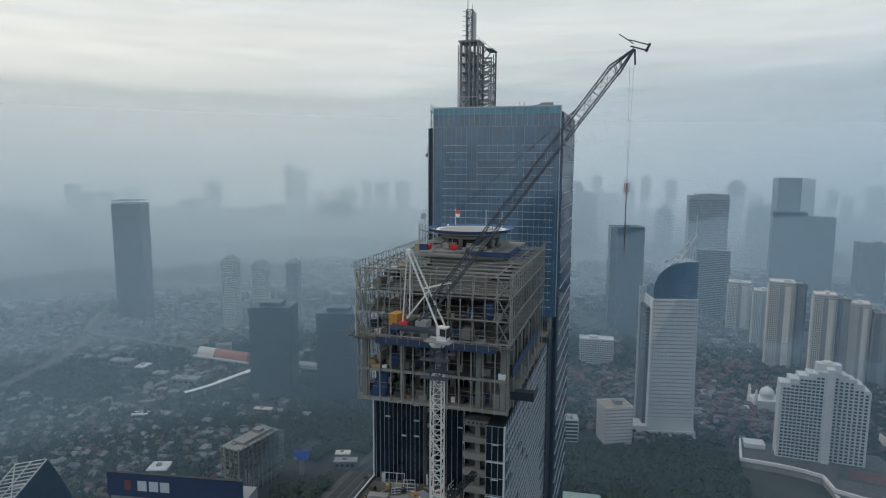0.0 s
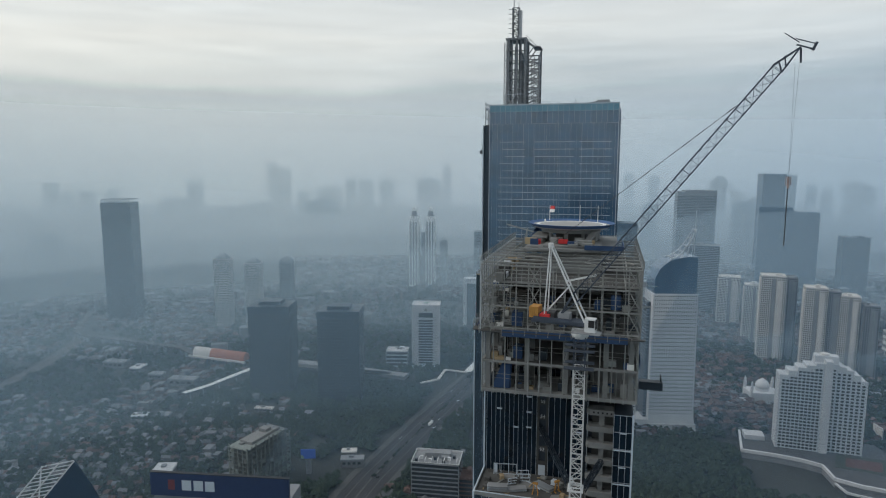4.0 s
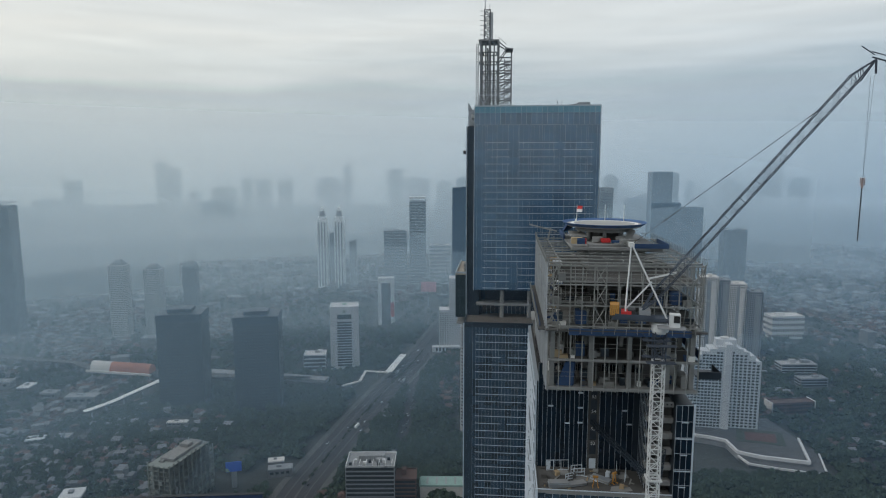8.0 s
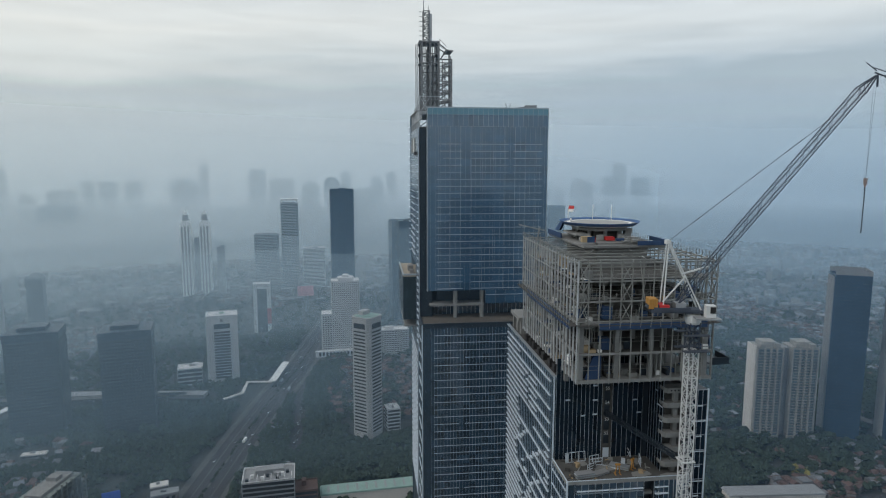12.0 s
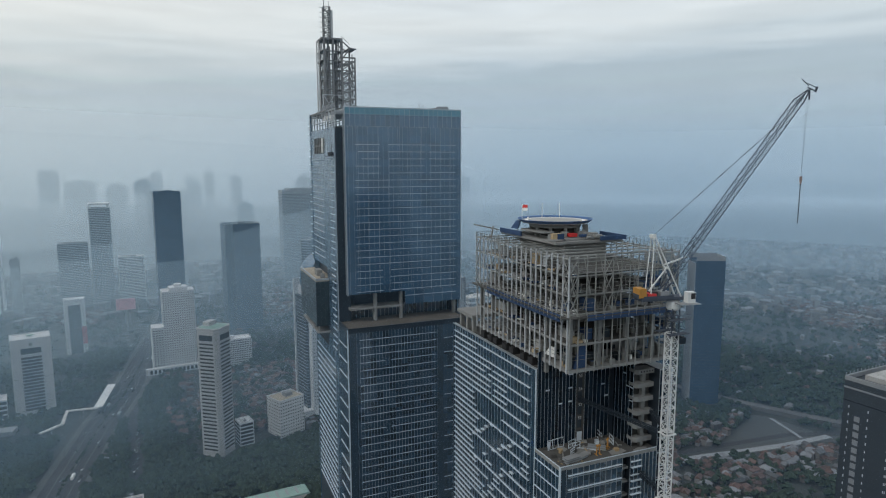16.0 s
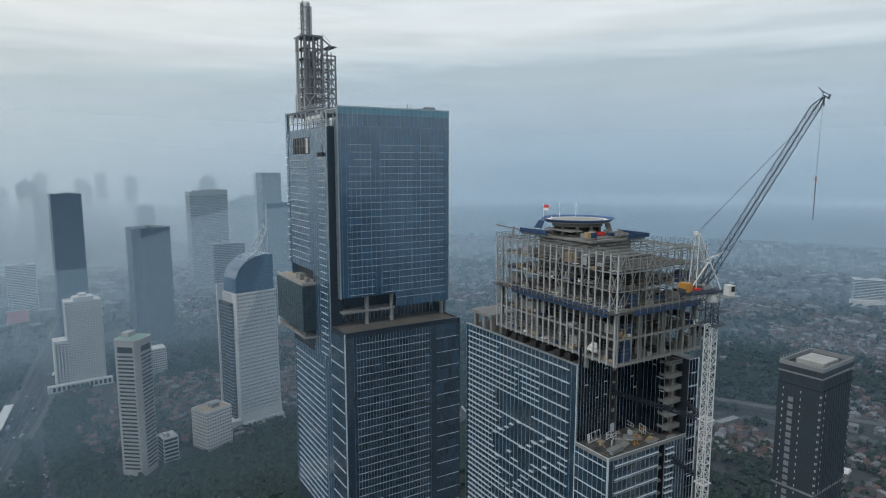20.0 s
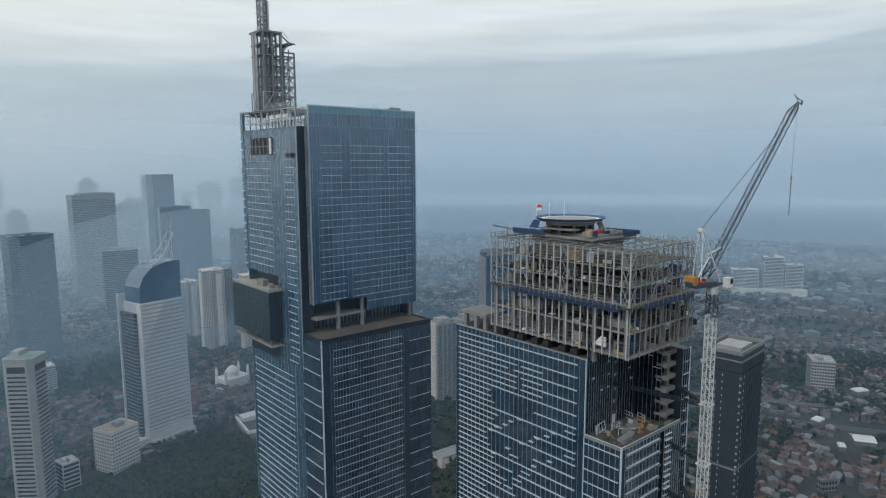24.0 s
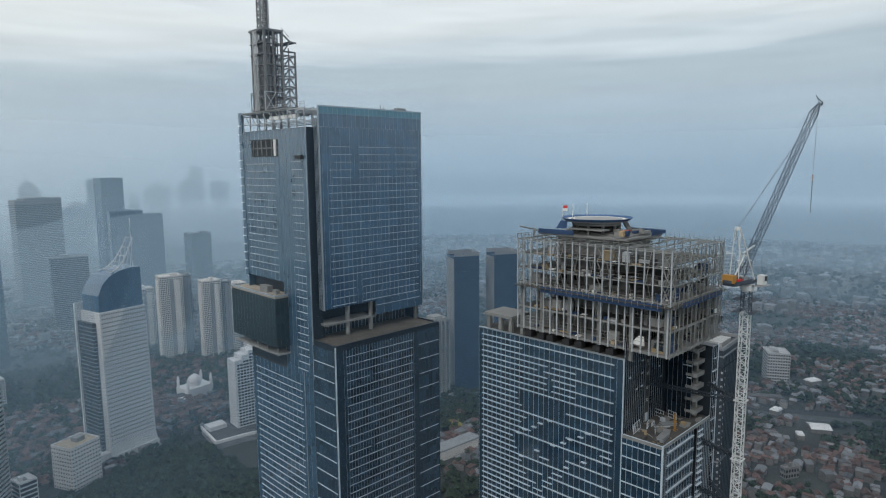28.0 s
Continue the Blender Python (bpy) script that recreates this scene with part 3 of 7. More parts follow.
part("roof_steelwork", steel, SPIRE_STEEL, blue, "bare grey roof steelwork")
for i in range(10):
    y = 216 + 4 * i
    part("roof_brace", Shape().beam((-36.1, y, 333.6), (-36.1, y + 3.4, 337.1), 0.2), SPIRE_STEEL, blue)
part("roof_beam", Shape().box(-35.5, 220, 334.4, -34.8, 236, 335.6), WHITE, blue)
part("roof_platform", Shape().box(-36.6, 224, 337.2, -22, 255, 337.6), CONCRETE, blue)
rail = Shape()
for y in np.linspace(214, 236, 18):
    rail.beam((-36.2, y, 337.6), (-36.2, y, 339.0), 0.1)
rail.beam((-36.2, 214, 339), (-36.2, 236, 339), 0.1).beam((-36.2, 214, 338.3), (-36.2, 236, 338.3), 0.1)
part("roof_rail", rail, SPIRE_STEEL, blue)
bmu = Shape().box(0.5, 214.6, 338.2, 4.6, 216, 339.0)
part("cleaning_crane_boom", bmu.beam((-5, 215.2, 337.6), (2, 215.2, 338.6), 0.35), STEEL_GREY, blue)
part("cleaning_crane_mast", Shape().beam((-5.5, 215, 336), (-6.4, 215, 339.6), 0.2).beam((-5.5, 215, 336), (-4.6, 215, 339.4), 0.2), STEEL_GREY, blue)
part("roof_cradle", Shape().box(AX0 - 1.4, 214.6, 321.8, AX0 - 0.3, 218.2, 323.0).beam((AX0 - 0.8, 215, 323), (AX0 - 0.8, 215, 325.5), 0.12), BLACK, blue)

spire = part("spire", Shape().box(-33.2, 240, 337.6, -21.2, 251, 338.0), SPIRE_DARK, blue, "unclad steel lattice spire")
X0, X1, X2, X3 = -33.0, -29.8, -26.6, -21.6
Y0, Y1 = 241.5, 249.5
DECKS = (339.8, 343.2, 346.6, 350.0, 353.4, 356.8, 360.3, 364.3)
for x, w, tops in ((X0, 0.8, (364.3, 364.3)), (X1, 0.7, (364.3, 364.3)), (X2, 0.8, (364.3, 364.3)), (X3, 0.5, (358.2, 361.7))):
    for y, top in zip((Y0, Y1), tops):
        part("spire_post", Shape().beam((x, y, 338), (x, y, top), w), SPIRE_DARK, spire)
for x, y in ((X0, 245.5), (X2, 245.5), (-31.4, Y0), (-28.2, Y0), (-31.4, Y1), (-28.2, Y1)):
    part("spire_stud", Shape().beam((x, y, 338), (x, y, 364.0), 0.32), SPIRE_DARK, spire)
part("spire_stud", Shape().beam((X3, 245.5, 338), (X3, 245.5, 360), 0.28), SPIRE_DARK, spire)
part("spire_stud", Shape().beam((-24.2, Y0, 338), (-24.2, Y0, 357), 0.25).beam((-24.2, Y1, 338), (-24.2, Y1, 359), 0.25), SPIRE_DARK, spire)
for k, z in enumerate(DECKS):
    over = 0.9 if k > 4 else 0.15
    deck = Shape().box(X0 - over, Y0 - 0.35, z - 0.28, X2 + 0.35, Y0 + 1.1, z).box(X0 - over, Y1 - 1.1, z - 0.28, X2 + 0.35, Y1 + 0.35, z)
    deck.box(X0 - over, Y0 + 1.1, z - 0.28, X0 + 0.9, Y1 - 1.1, z).box(X2 - 0.8, Y0 + 1.1, z - 0.28, X2 + 0.35, Y1 - 1.1, z)
    part("spire_deck", deck, SPIRE_DARK, spire, "narrow gallery round the spire")
    if z < 358:
        side_deck = Shape()
        for y in (Y0, Y1):
            side_deck.beam((X2, y, z), (X3, y, z), 0.3)
            side_deck.beam((X2, y, z - 1.5), (X3, y, z + 0.1), 0.42)
        side_deck.beam((X3, Y0, z), (X3, Y1, z), 0.28).beam((-24.2, Y0, z), (-24.2, Y1, z), 0.24)
        part("spire_bracket", side_deck, SPIRE_DARK, spire)
for k, (z0, z1) in enumerate(zip((338.0,) + DECKS, DECKS)):
    if z1 > 358:
        continue
    brace = Shape()
    for y in (Y0, Y1):
        brace.beam((X2, y, z0), (X3, y, z1), 0.26).beam((X3, y, z0), (-24.2, y, z1), 0.2)
        if k < 5:
            brace.beam((X0, y, z0), (X1, y, z1), 0.26).beam((X1, y, z0), (X0, y, z1), 0.26)
            brace.beam((X1, y, z0), (X2, y, z1), 0.24).beam((X2, y, z0), (X1, y, z1), 0.24)
        else:
            brace.beam((X0, y, z0), (X1, y, z1), 0.2)
    for x in (X0, X2, X3):
        brace.beam((x, Y0, z0), (x, 245.5, z1), 0.22).beam((x, Y1, z0), (x, 245.5, z1), 0.22)
    part("spire_brace", brace, SPIRE_DARK, spire)
part("spire_top_deck", Shape().box(X0 - 1.0, Y0 - 0.5, 364.2, X2 + 0.4, Y1 + 0.5, 364.75), SPIRE_DARK, spire)
part("spire_raker", Shape().beam((X2, Y0, 364.0), (-23.6, Y0, 361.6), 0.4).beam((-23.6, Y0, 361.6), (X3 + 0.6, Y0, 361.2), 0.35).beam((X2, Y1, 364.0), (-23.6, Y1, 362.1), 0.4).beam((-23.6, Y1, 362.1), (X3 + 0.3, Y1, 361.7), 0.4), SPIRE_DARK, spire, "swept brackets under the spire top")
part("spire_raker", Shape().beam((X2, Y0, 357.2), (-23.4, Y0, 361.4), 0.35).beam((X2, Y1, 357.2), (-23.4, Y1, 361.8), 0.35), SPIRE_DARK, spire)
part("spire_shelf", Shape().box(-24.0, Y0 - 0.2, 361.2, X3 + 0.5, Y1 + 0.2, 361.5).box(X2, Y0 - 0.2, 358.0, X3 + 0.2, Y0 + 1.2, 358.3), SPIRE_DARK, spire)
part("spire_rail", Shape().beam((X2, Y0, 365.6), (-23.6, Y0, 362.9), 0.12).beam((X2, Y1, 365.6), (-23.6, Y1, 363.2), 0.12), SPIRE_DARK, spire)
core_s = Shape()
for k in range(8):
    core_s.box(-30.9, 243.4 + 0.75 * k, 338, -30.4, 243.8 + 0.75 * k, 362).box(-28.6, 243.4 + 0.75 * k, 338, -28.1, 243.8 + 0.75 * k, 360)
part("spire_core", core_s, SPIRE_DARK, spire, "grey ribbed spire core")
cage = Shape()          # wider braced frame round the foot
for y in (Y0 - 0.6, Y1 + 0.6):
    cage.beam((X0 - 0.9, y, 338), (X0 - 0.9, y, 344.3), 0.3).beam((X0 - 0.9, y, 344.3), (X2, y, 344.3), 0.25)
    cage.beam((X0 - 0.9, y, 338), (X1, y, 344.3), 0.22).beam((X1, y, 338), (X0 - 0.9, y, 344.3), 0.22)
part("spire_foot_frame", cage, SPIRE_STEEL, spire)
mast = lattice(Shape(), (-30.9, 246, 364.5), (-30.9, 246, 376.4), 2.3, 9, 0.35, 0.2)
part("spire_mast", mast, SPIRE_DARK, spire)
part("mast_cladding", Shape().box(-30.3, 245.2, 364.75, -28.7, 247.0, 375.4), TOWER_WHITE, spire)
for k in range(7):
    part("mast_spike", Shape().beam((-33.6, 245.2, 365.5 + 1.75 * k), (-31.8, 245.6, 365.5 + 1.75 * k), 0.22), SPIRE_STEEL, spire)
part("lightning_rod", Shape().prism(ring(-31.8, 246, 0.18, 8), 376, 384), SPIRE_STEEL, spire)
part("lightning_rod", Shape().prism(ring(-30, 246, 0.1, 8), 376, 378.5), SPIRE_STEEL, spire)
ladder = lattice(Shape(), (-34.6, 245.0, 338), (-34.6, 245.0, 363.8), 0.9, 20, 0.16, 0.1)
part("spire_hoist", ladder, TOWER_WHITE, spire, "pale climbing ladder cage")


# ---- tower under construction ----
LX0, LX1, LF, LS, LB = -16.6, 11.0, 107.7, 117.7, 161.5       # sides, front, set-back front, back
TOP, DECK = 275.5, 257.8
raw = thing("unfinished_tower", "glass tower under construction with an open concrete and steel top", "skyscraper", place=(-3, 134, 0), world_parts=True)
body = Shape().box(LX0 + 0.2, LS + 0.2, 0, LX1 - 0.2, LB, TOP - 0.6)
body.box(LX0 + 0.2, LF + 0.2, 0, -1.3, LS + 0.2, DECK - 0.5).box(-1.3, LF + 1.6, 0, 1.0, LS + 0.2, DECK - 0.5).box(1.0, LF + 0.2, 0, 7.9, LS + 0.2, DECK - 0.5)
part("tower_body", body, DARK_METAL, raw, "dark interior behind the glass")
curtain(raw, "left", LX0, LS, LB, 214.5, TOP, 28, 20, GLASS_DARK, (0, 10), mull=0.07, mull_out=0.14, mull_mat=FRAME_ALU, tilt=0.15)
part("corner_panel", Shape().box(LX0 - 0.12, LS - 0.1, 150, LX0 + 0.3, LS + 1.7, TOP + 0.2).box(LX0 - 0.12, LB - 0.5, 150, LX0 + 0.3, LB + 0.2, TOP + 0.3), GLASS_DARK, raw)
part("corner_trim", Shape().box(LX0 - 0.22, LS - 0.25, 150, LX0 + 0.05, LS - 0.05, TOP + 0.3), FIN_ALU, raw)
part("roof_coping", Shape().box(LX0 - 0.2, LS, TOP, LX0 + 0.5, LB, TOP + 0.25), FRAME_ALU, raw)
for r in range(38):
    z = TOP - 1.6 - 1.525 * r
    if r % 2 == 0:
        segs = [(LS + 2.2, LS + 18 + (r % 5)), (LS + 20 + (r % 5), LB - 1.2)] if r not in (0, 2) else [(LS + 2.2, LB - 1.2)]
        if 7 < r < 22:
            segs = [(LS + 2.2, LS + 15), (LS + 31 - (r % 3), LB - 1.2)] if r % 4 else [(LS + 2.2, LB - 1.2)]
    else:
        segs = [(LB - 18 + (r * 7 % 5) * 1.5, LB - 1.2)]
        if 1 < r < 9:
            segs = [(LS + 12.5, LS + 19.5), (LB - 23, LB - 1.2)]
        if r > 17:
            segs += [(LS + 16 + (r * 5 % 7), LS + 19 + (r * 5 % 7))]
        if r in (11, 12, 15):
            segs += [(LS + 2.4, LS + 5.4)]
    fins(raw, "left", LX0, segs, z, 0.2, 0.36)
for k in range(14):
    a, z = LS + 8 + (k * 37 % 23), TOP - 20 - 1.525 * (k % 9)
    part("bracket_panel", face_box(Shape(), "left", LX0, a, a + 1.4, z - 0.12, z + 0.12, 0.02, 0.6), FIN_ALU, raw)
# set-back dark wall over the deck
# the wall's shade is in the glass colour
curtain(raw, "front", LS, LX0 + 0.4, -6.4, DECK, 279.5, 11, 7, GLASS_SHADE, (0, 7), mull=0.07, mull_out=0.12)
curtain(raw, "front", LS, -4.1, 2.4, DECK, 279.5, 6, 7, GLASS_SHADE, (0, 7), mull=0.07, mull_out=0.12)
for a, z in ((-14.2, 270.5), (-10.9, 267.0), (-8.4, 273.4), (-8.4, 270.3), (-8.4, 267.2), (0.2, 270.0), (1.2, 267.2)):
    part("vent_panel", face_box(Shape(), "front", LS, a, a + 1.0, z, z + 0.3, 0.02, 0.14), FIN_ALU, raw)
shaft = Shape().box(-6.4, LS - 0.05, DECK, -5.9, LS + 0.3, 279).box(-4.6, LS - 0.05, DECK, -4.15, LS + 0.3, 279)
for k in range(7):
    shaft.box(-5.9, LS + 0.0, DECK + 2.2 + 3.05 * k, -4.6, LS + 0.3, DECK + 2.9 + 3.05 * k)
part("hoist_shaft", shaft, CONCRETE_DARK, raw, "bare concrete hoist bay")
# depth of the hoist bay darkened by colour
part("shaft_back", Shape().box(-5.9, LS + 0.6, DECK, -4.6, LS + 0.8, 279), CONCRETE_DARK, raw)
for k, digits in enumerate(("52", "53", "54", "55")):
    curve = bpy.data.curves.new("floor_number", "FONT")
    curve.body, curve.size, curve.extrude, curve.align_x = digits, 0.95, 0.01, "CENTER"
    temp = bpy.data.objects.new("floor_number", curve)
    me = bpy.data.meshes.new_from_object(temp)
    me.materials.append(CRANE_WHITE)
    bpy.data.objects.remove(temp)
    part("floor_number", me, WHITE, raw, "white painted floor number", place=pose(-5.25, LS - 0.1, DECK + 5.0 + 3.05 * k + (0.6 if k > 1 else 0), 90, 0, 0))
part("bay_door", face_box(Shape(), "front", LS, -5.9, -4.6, DECK, DECK + 2.1, 0.0, 0.12), FIN_ALU, raw)
# open slab stack and narrow glazed strip on the right
for k in range(6):
    z = TOP - 0.2 - 3.05 * k
    slab = Shape().prism([(3.9, LF + 2.0), (7.9, LF + 1.9), (7.9, LF + 4.4), (3.3, LF + 4.4), (3.3, LF + 2.6)], z - 0.7, z)
    part("floor_slab", slab, CONCRETE, raw)
    part("edge_beam", Shape().prism([(3.8, LF + 1.8), (7.9, LF + 1.75), (7.9, LF + 2.1), (3.9, LF + 2.15), (3.45, LF + 2.6), (3.2, LF + 2.5)], z - 0.95, z + 0.06), CONCRETE, raw)
# black plates on the slab edge, painted as the dark of holes
for k in range(5):
    part("slab_hole", Shape().box(4.3 + 0.75 * k, LF + 1.72, TOP - 0.75, 4.6 + 0.75 * k, LF + 1.8, TOP - 0.45), BLACK, raw)
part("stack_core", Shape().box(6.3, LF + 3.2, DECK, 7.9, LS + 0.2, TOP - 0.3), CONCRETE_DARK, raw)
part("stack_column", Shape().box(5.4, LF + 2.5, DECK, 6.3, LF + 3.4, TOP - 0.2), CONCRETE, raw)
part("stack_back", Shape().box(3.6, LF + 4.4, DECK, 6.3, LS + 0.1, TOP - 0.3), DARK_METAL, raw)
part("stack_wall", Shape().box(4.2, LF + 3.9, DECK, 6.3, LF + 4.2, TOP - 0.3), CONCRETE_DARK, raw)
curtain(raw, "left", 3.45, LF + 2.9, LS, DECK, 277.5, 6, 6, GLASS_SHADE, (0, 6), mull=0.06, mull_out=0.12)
for a, z in ((LF + 3.0, 270.9), (LF + 4.1, 270.9), (LF + 3.0, 267.9), (LF + 5.2, 273.5)):
    part("vent_panel", face_box(Shape(), "left", 3.45, a, a + 1.1, z, z + 0.25, 0.02, 0.14), FIN_ALU, raw)
part("inner_pier", Shape().box(2.4, LS - 0.5, DECK, 3.4, LS + 0.1, 279), DARK_METAL, raw)
# recessed gap in the block under the deck, with slab ends
for k in range(13):
    part("slab_end", Shape().box(-1.2, LF + 0.6, DECK - 3.5 - 3.06 * k, 0.9, LF + 1.7, DECK - 3.0 - 3.06 * k), CONCRETE, raw)
part("strip_body", Shape().box(7.95, LF + 0.1, 0, LX1 - 0.1, LS + 0.2, TOP), DARK_METAL, raw)
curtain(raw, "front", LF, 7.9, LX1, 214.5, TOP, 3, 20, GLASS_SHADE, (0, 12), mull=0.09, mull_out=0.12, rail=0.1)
for k in range(9):
    fins(raw, "front", LF, [(7.95, LX1)] if k % 2 else [(8.9, 10.1)], TOP - 3.2 - 3.1 * k, 0.16, 0.22)
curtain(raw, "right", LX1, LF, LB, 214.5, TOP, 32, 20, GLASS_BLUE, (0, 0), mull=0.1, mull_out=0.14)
for r in range(36):
    z = TOP - 1.6 - 1.6 * r
    b = LF + 9 + (r * 11 % 17)
    fins(raw, "right", LX1, [(LF + 1, b), (b + 2 + r % 3, LB - 1 - (r * 5 % 11))] if r % 2 else [(LF + 1 + r % 7, LB - 2)], z, 0.14, 0.28, FRAME_ALU)
part("corner_trim", Shape().box(LX1 - 0.1, LF - 0.2, 150, LX1 + 0.2, LF + 0.05, TOP + 0.2), FIN_ALU, raw)
# deck block
curtain(raw, "front", LF, LX0, -1.2, 214.5, DECK - 0.4, 11, 14, GLASS_LOWER, (0, 14), mull=0.09, mull_out=0.12)
curtain(raw, "front", LF, 0.9, 3.9, 214.5, DECK - 0.4, 3, 14, GLASS_LOWER, (0, 14), mull=0.09, mull_out=0.12)
curtain(raw, "front", LF, 3.9, 7.9, 214.5, DECK - 0.4, 4, 14, GLASS_LOWER, (0, 8), mull=0.11, mull_out=0.2)
curtain(raw, "left", LX0 - 0.1, LF, LS, 214.5, DECK - 0.4, 7, 14, GLASS_DARK, (0, 14), mull=0.09, mull_out=0.12)
for k in range(14):
    z = DECK - 1.7 - 3.06 * k
    fins(raw, "front", LF, [(LX0 + 1.8, -1.4)], z, 0.12, 0.4)
    fins(raw, "front", LF, [(LX0 + 1.8, -1.4)], z - 0.55, 0.22, 0.12, FRAME_ALU)
    fins(raw, "front", LF, [(1.0, 3.8)], z, 0.12, 0.4)
    fins(raw, "front", LF, [(1.0, 3.8)], z - 1.3, 0.12, 0.6)
    fins(raw, "left", LX0 - 0.1, [(LF + 0.5, LS - 0.4)], z, 0.22, 0.2)
part("corner_trim", Shape().box(LX0 - 0.3, LF - 0.2, 150, LX0 + 0.05, LF + 0.15, DECK + 0.4), FIN_ALU, raw)
part("margin_panel", Shape().box(LX0, LF - 0.1, 150, LX0 + 1.6, LF + 0.0, DECK - 0.3), GLASS_DARK, raw)
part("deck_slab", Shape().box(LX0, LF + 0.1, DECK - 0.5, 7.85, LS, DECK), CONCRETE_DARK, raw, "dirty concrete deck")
for x0, y0, x1, y1 in ((-14, 109.5, -11, 111.5), (-9.5, 112, -4.5, 114.5), (-3, 109, 1.2, 110.8), (-1.5, 114, 1.5, 116.5), (2.5, 108.6, 6.5, 109.4), (-12.5, 114.5, -10, 116.8)):
    part("screed_patch", Shape().prism([(x0, y0), ((x0 + x1) / 2, y0 - 0.3), (x1, y0 + 0.4), (x1 - 0.3, y1), ((x0 + x1) / 2, y1 + 0.3), (x0 + 0.4, y1 - 0.2)], DECK, DECK + 0.012), CONCRETE, raw)
part("deck_upstand", Shape().box(LX0 - 0.1, LF - 0.05, DECK - 0.45, 7.9, LF + 0.25, DECK + 0.3).box(LX0 - 0.15, LF + 0.25, DECK - 0.45, LX0 + 0.15, LS, DECK + 0.35), CONCRETE, raw)

part("deck_edge_trim", Shape().box(LX0 - 0.15, LF - 0.1, DECK + 0.35, 7.9, LF + 0.1, DECK + 0.47).box(LX0 - 0.2, LF + 0.1, DECK + 0.36, LX0 + 0.02, LS - 0.1, DECK + 0.48), FIN_ALU, raw)

# ---- open concrete and steel storeys on top ----
FX0, FX1, FY0, FY1 = -15.4, 11.4, LF, 149.0
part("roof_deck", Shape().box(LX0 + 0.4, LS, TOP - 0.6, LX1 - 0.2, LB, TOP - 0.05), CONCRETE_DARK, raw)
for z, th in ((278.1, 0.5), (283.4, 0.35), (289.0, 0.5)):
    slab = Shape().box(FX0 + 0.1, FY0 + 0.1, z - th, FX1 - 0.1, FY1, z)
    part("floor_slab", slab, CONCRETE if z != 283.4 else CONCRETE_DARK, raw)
    part("edge_beam", Shape().box(FX0, FY0, z - th + 0.02, FX1, FY0 + 0.35, z + 0.1), CONCRETE, raw)
    part("edge_beam", Shape().box(FX0, FY0 + 0.35, z - th + 0.02, FX0 + 0.35, FY1, z + 0.1), CONCRETE, raw)
for x in (-14.4, -7.4, -0.6, 6.2, 10.4):
    for y in (108.9, 117.2, 125.5, 133.8, 142.1, 148.3):
        w = 0.42
        part("column", Shape().box(x - w, y - w, TOP - 0.5 if y > 116 else 277.8, x + w, y + w, 289.0), CONCRETE, raw)
for y in (121, 124.5, 129.5, 133, 137.8, 140.6, 144.5):
    part("roof_unit", Shape().box(LX0 + 0.9, y, TOP, LX0 + 2.8, y + 1.9, TOP + 1.5).box(LX0 + 1.2, y + 0.3, TOP + 1.5, LX0 + 2.4, y + 1.5, TOP + 1.7), BLACK, raw, "black roof cooling unit")
part("core_wall", Shape().box(-6.5, 123, TOP, 4.5, 143, 302.5), CONCRETE, raw, "raw concrete lift core")
# doorway shade painted as black plates on the core wall
for y in (125, 130, 136, 140):
    part("core_opening", Shape().box(-6.6, y, 290.2, -6.45, y + 1.8, 292.8), BLACK, raw)
# facade posts
for i in range(14):
    x = FX0 + 0.1 + i * (FX1 - FX0 - 0.2) / 13
    part("facade_post", Shape().beam((x, FY0 - 0.05, 277.5), (x, FY0 - 0.05, 289.4), 0.17, 0.22), STEEL, raw)
# left posts take the paler steel: the stronger light there is put into colour
for i in range(21):
    y = FY0 + 0.55 + i * (FY1 - FY0 - 0.5) / 20
    part("facade_post", Shape().beam((FX0 - 0.05, y, 277.5), (FX0 - 0.05, y, 289.4), 0.24, 0.3), SPIRE_STEEL, raw)
    if i % 2 == 0:
        part("facade_post", Shape().beam((FX1 + 0.05, y, 277.5), (FX1 + 0.05, y, 289.4), 0.17, 0.22), STEEL, raw)
for y in (118.5, 128, 139):
    part("back_rail", Shape().beam((FX0, y, 281.0), (FX0, y + 9, 281.0), 0.1).beam((FX0, y, 279.4), (FX0, y + 9, 279.4), 0.1), STEEL, raw)
# upper steel tier
UX0, UX1 = -15.7, 11.6
LEVELS = (289.6, 293.4, 297.2, 300.7)
for i in range(14):
    x = UX0 + i * (UX1 - UX0) / 13
    if 0 < i < 13:
        part("steel_post", Shape().beam((x, FY0, 289), (x, FY0, 301.2), 0.18), STEEL, raw)
        part("steel_post", Shape().beam((x, FY1, 289), (x, FY1, 301.2), 0.18), STEEL, raw)
# same here: lighter tone on the left for its brighter light
for i in range(21):
    y = FY0 + i * (FY1 - FY0) / 20
    part("steel_post", Shape().beam((UX0, y, 289), (UX0, y, 301.2), 0.26), SPIRE_STEEL, raw)
    part("steel_post", Shape().beam((UX1, y, 289), (UX1, y, 301.2), 0.19), STEEL, raw)
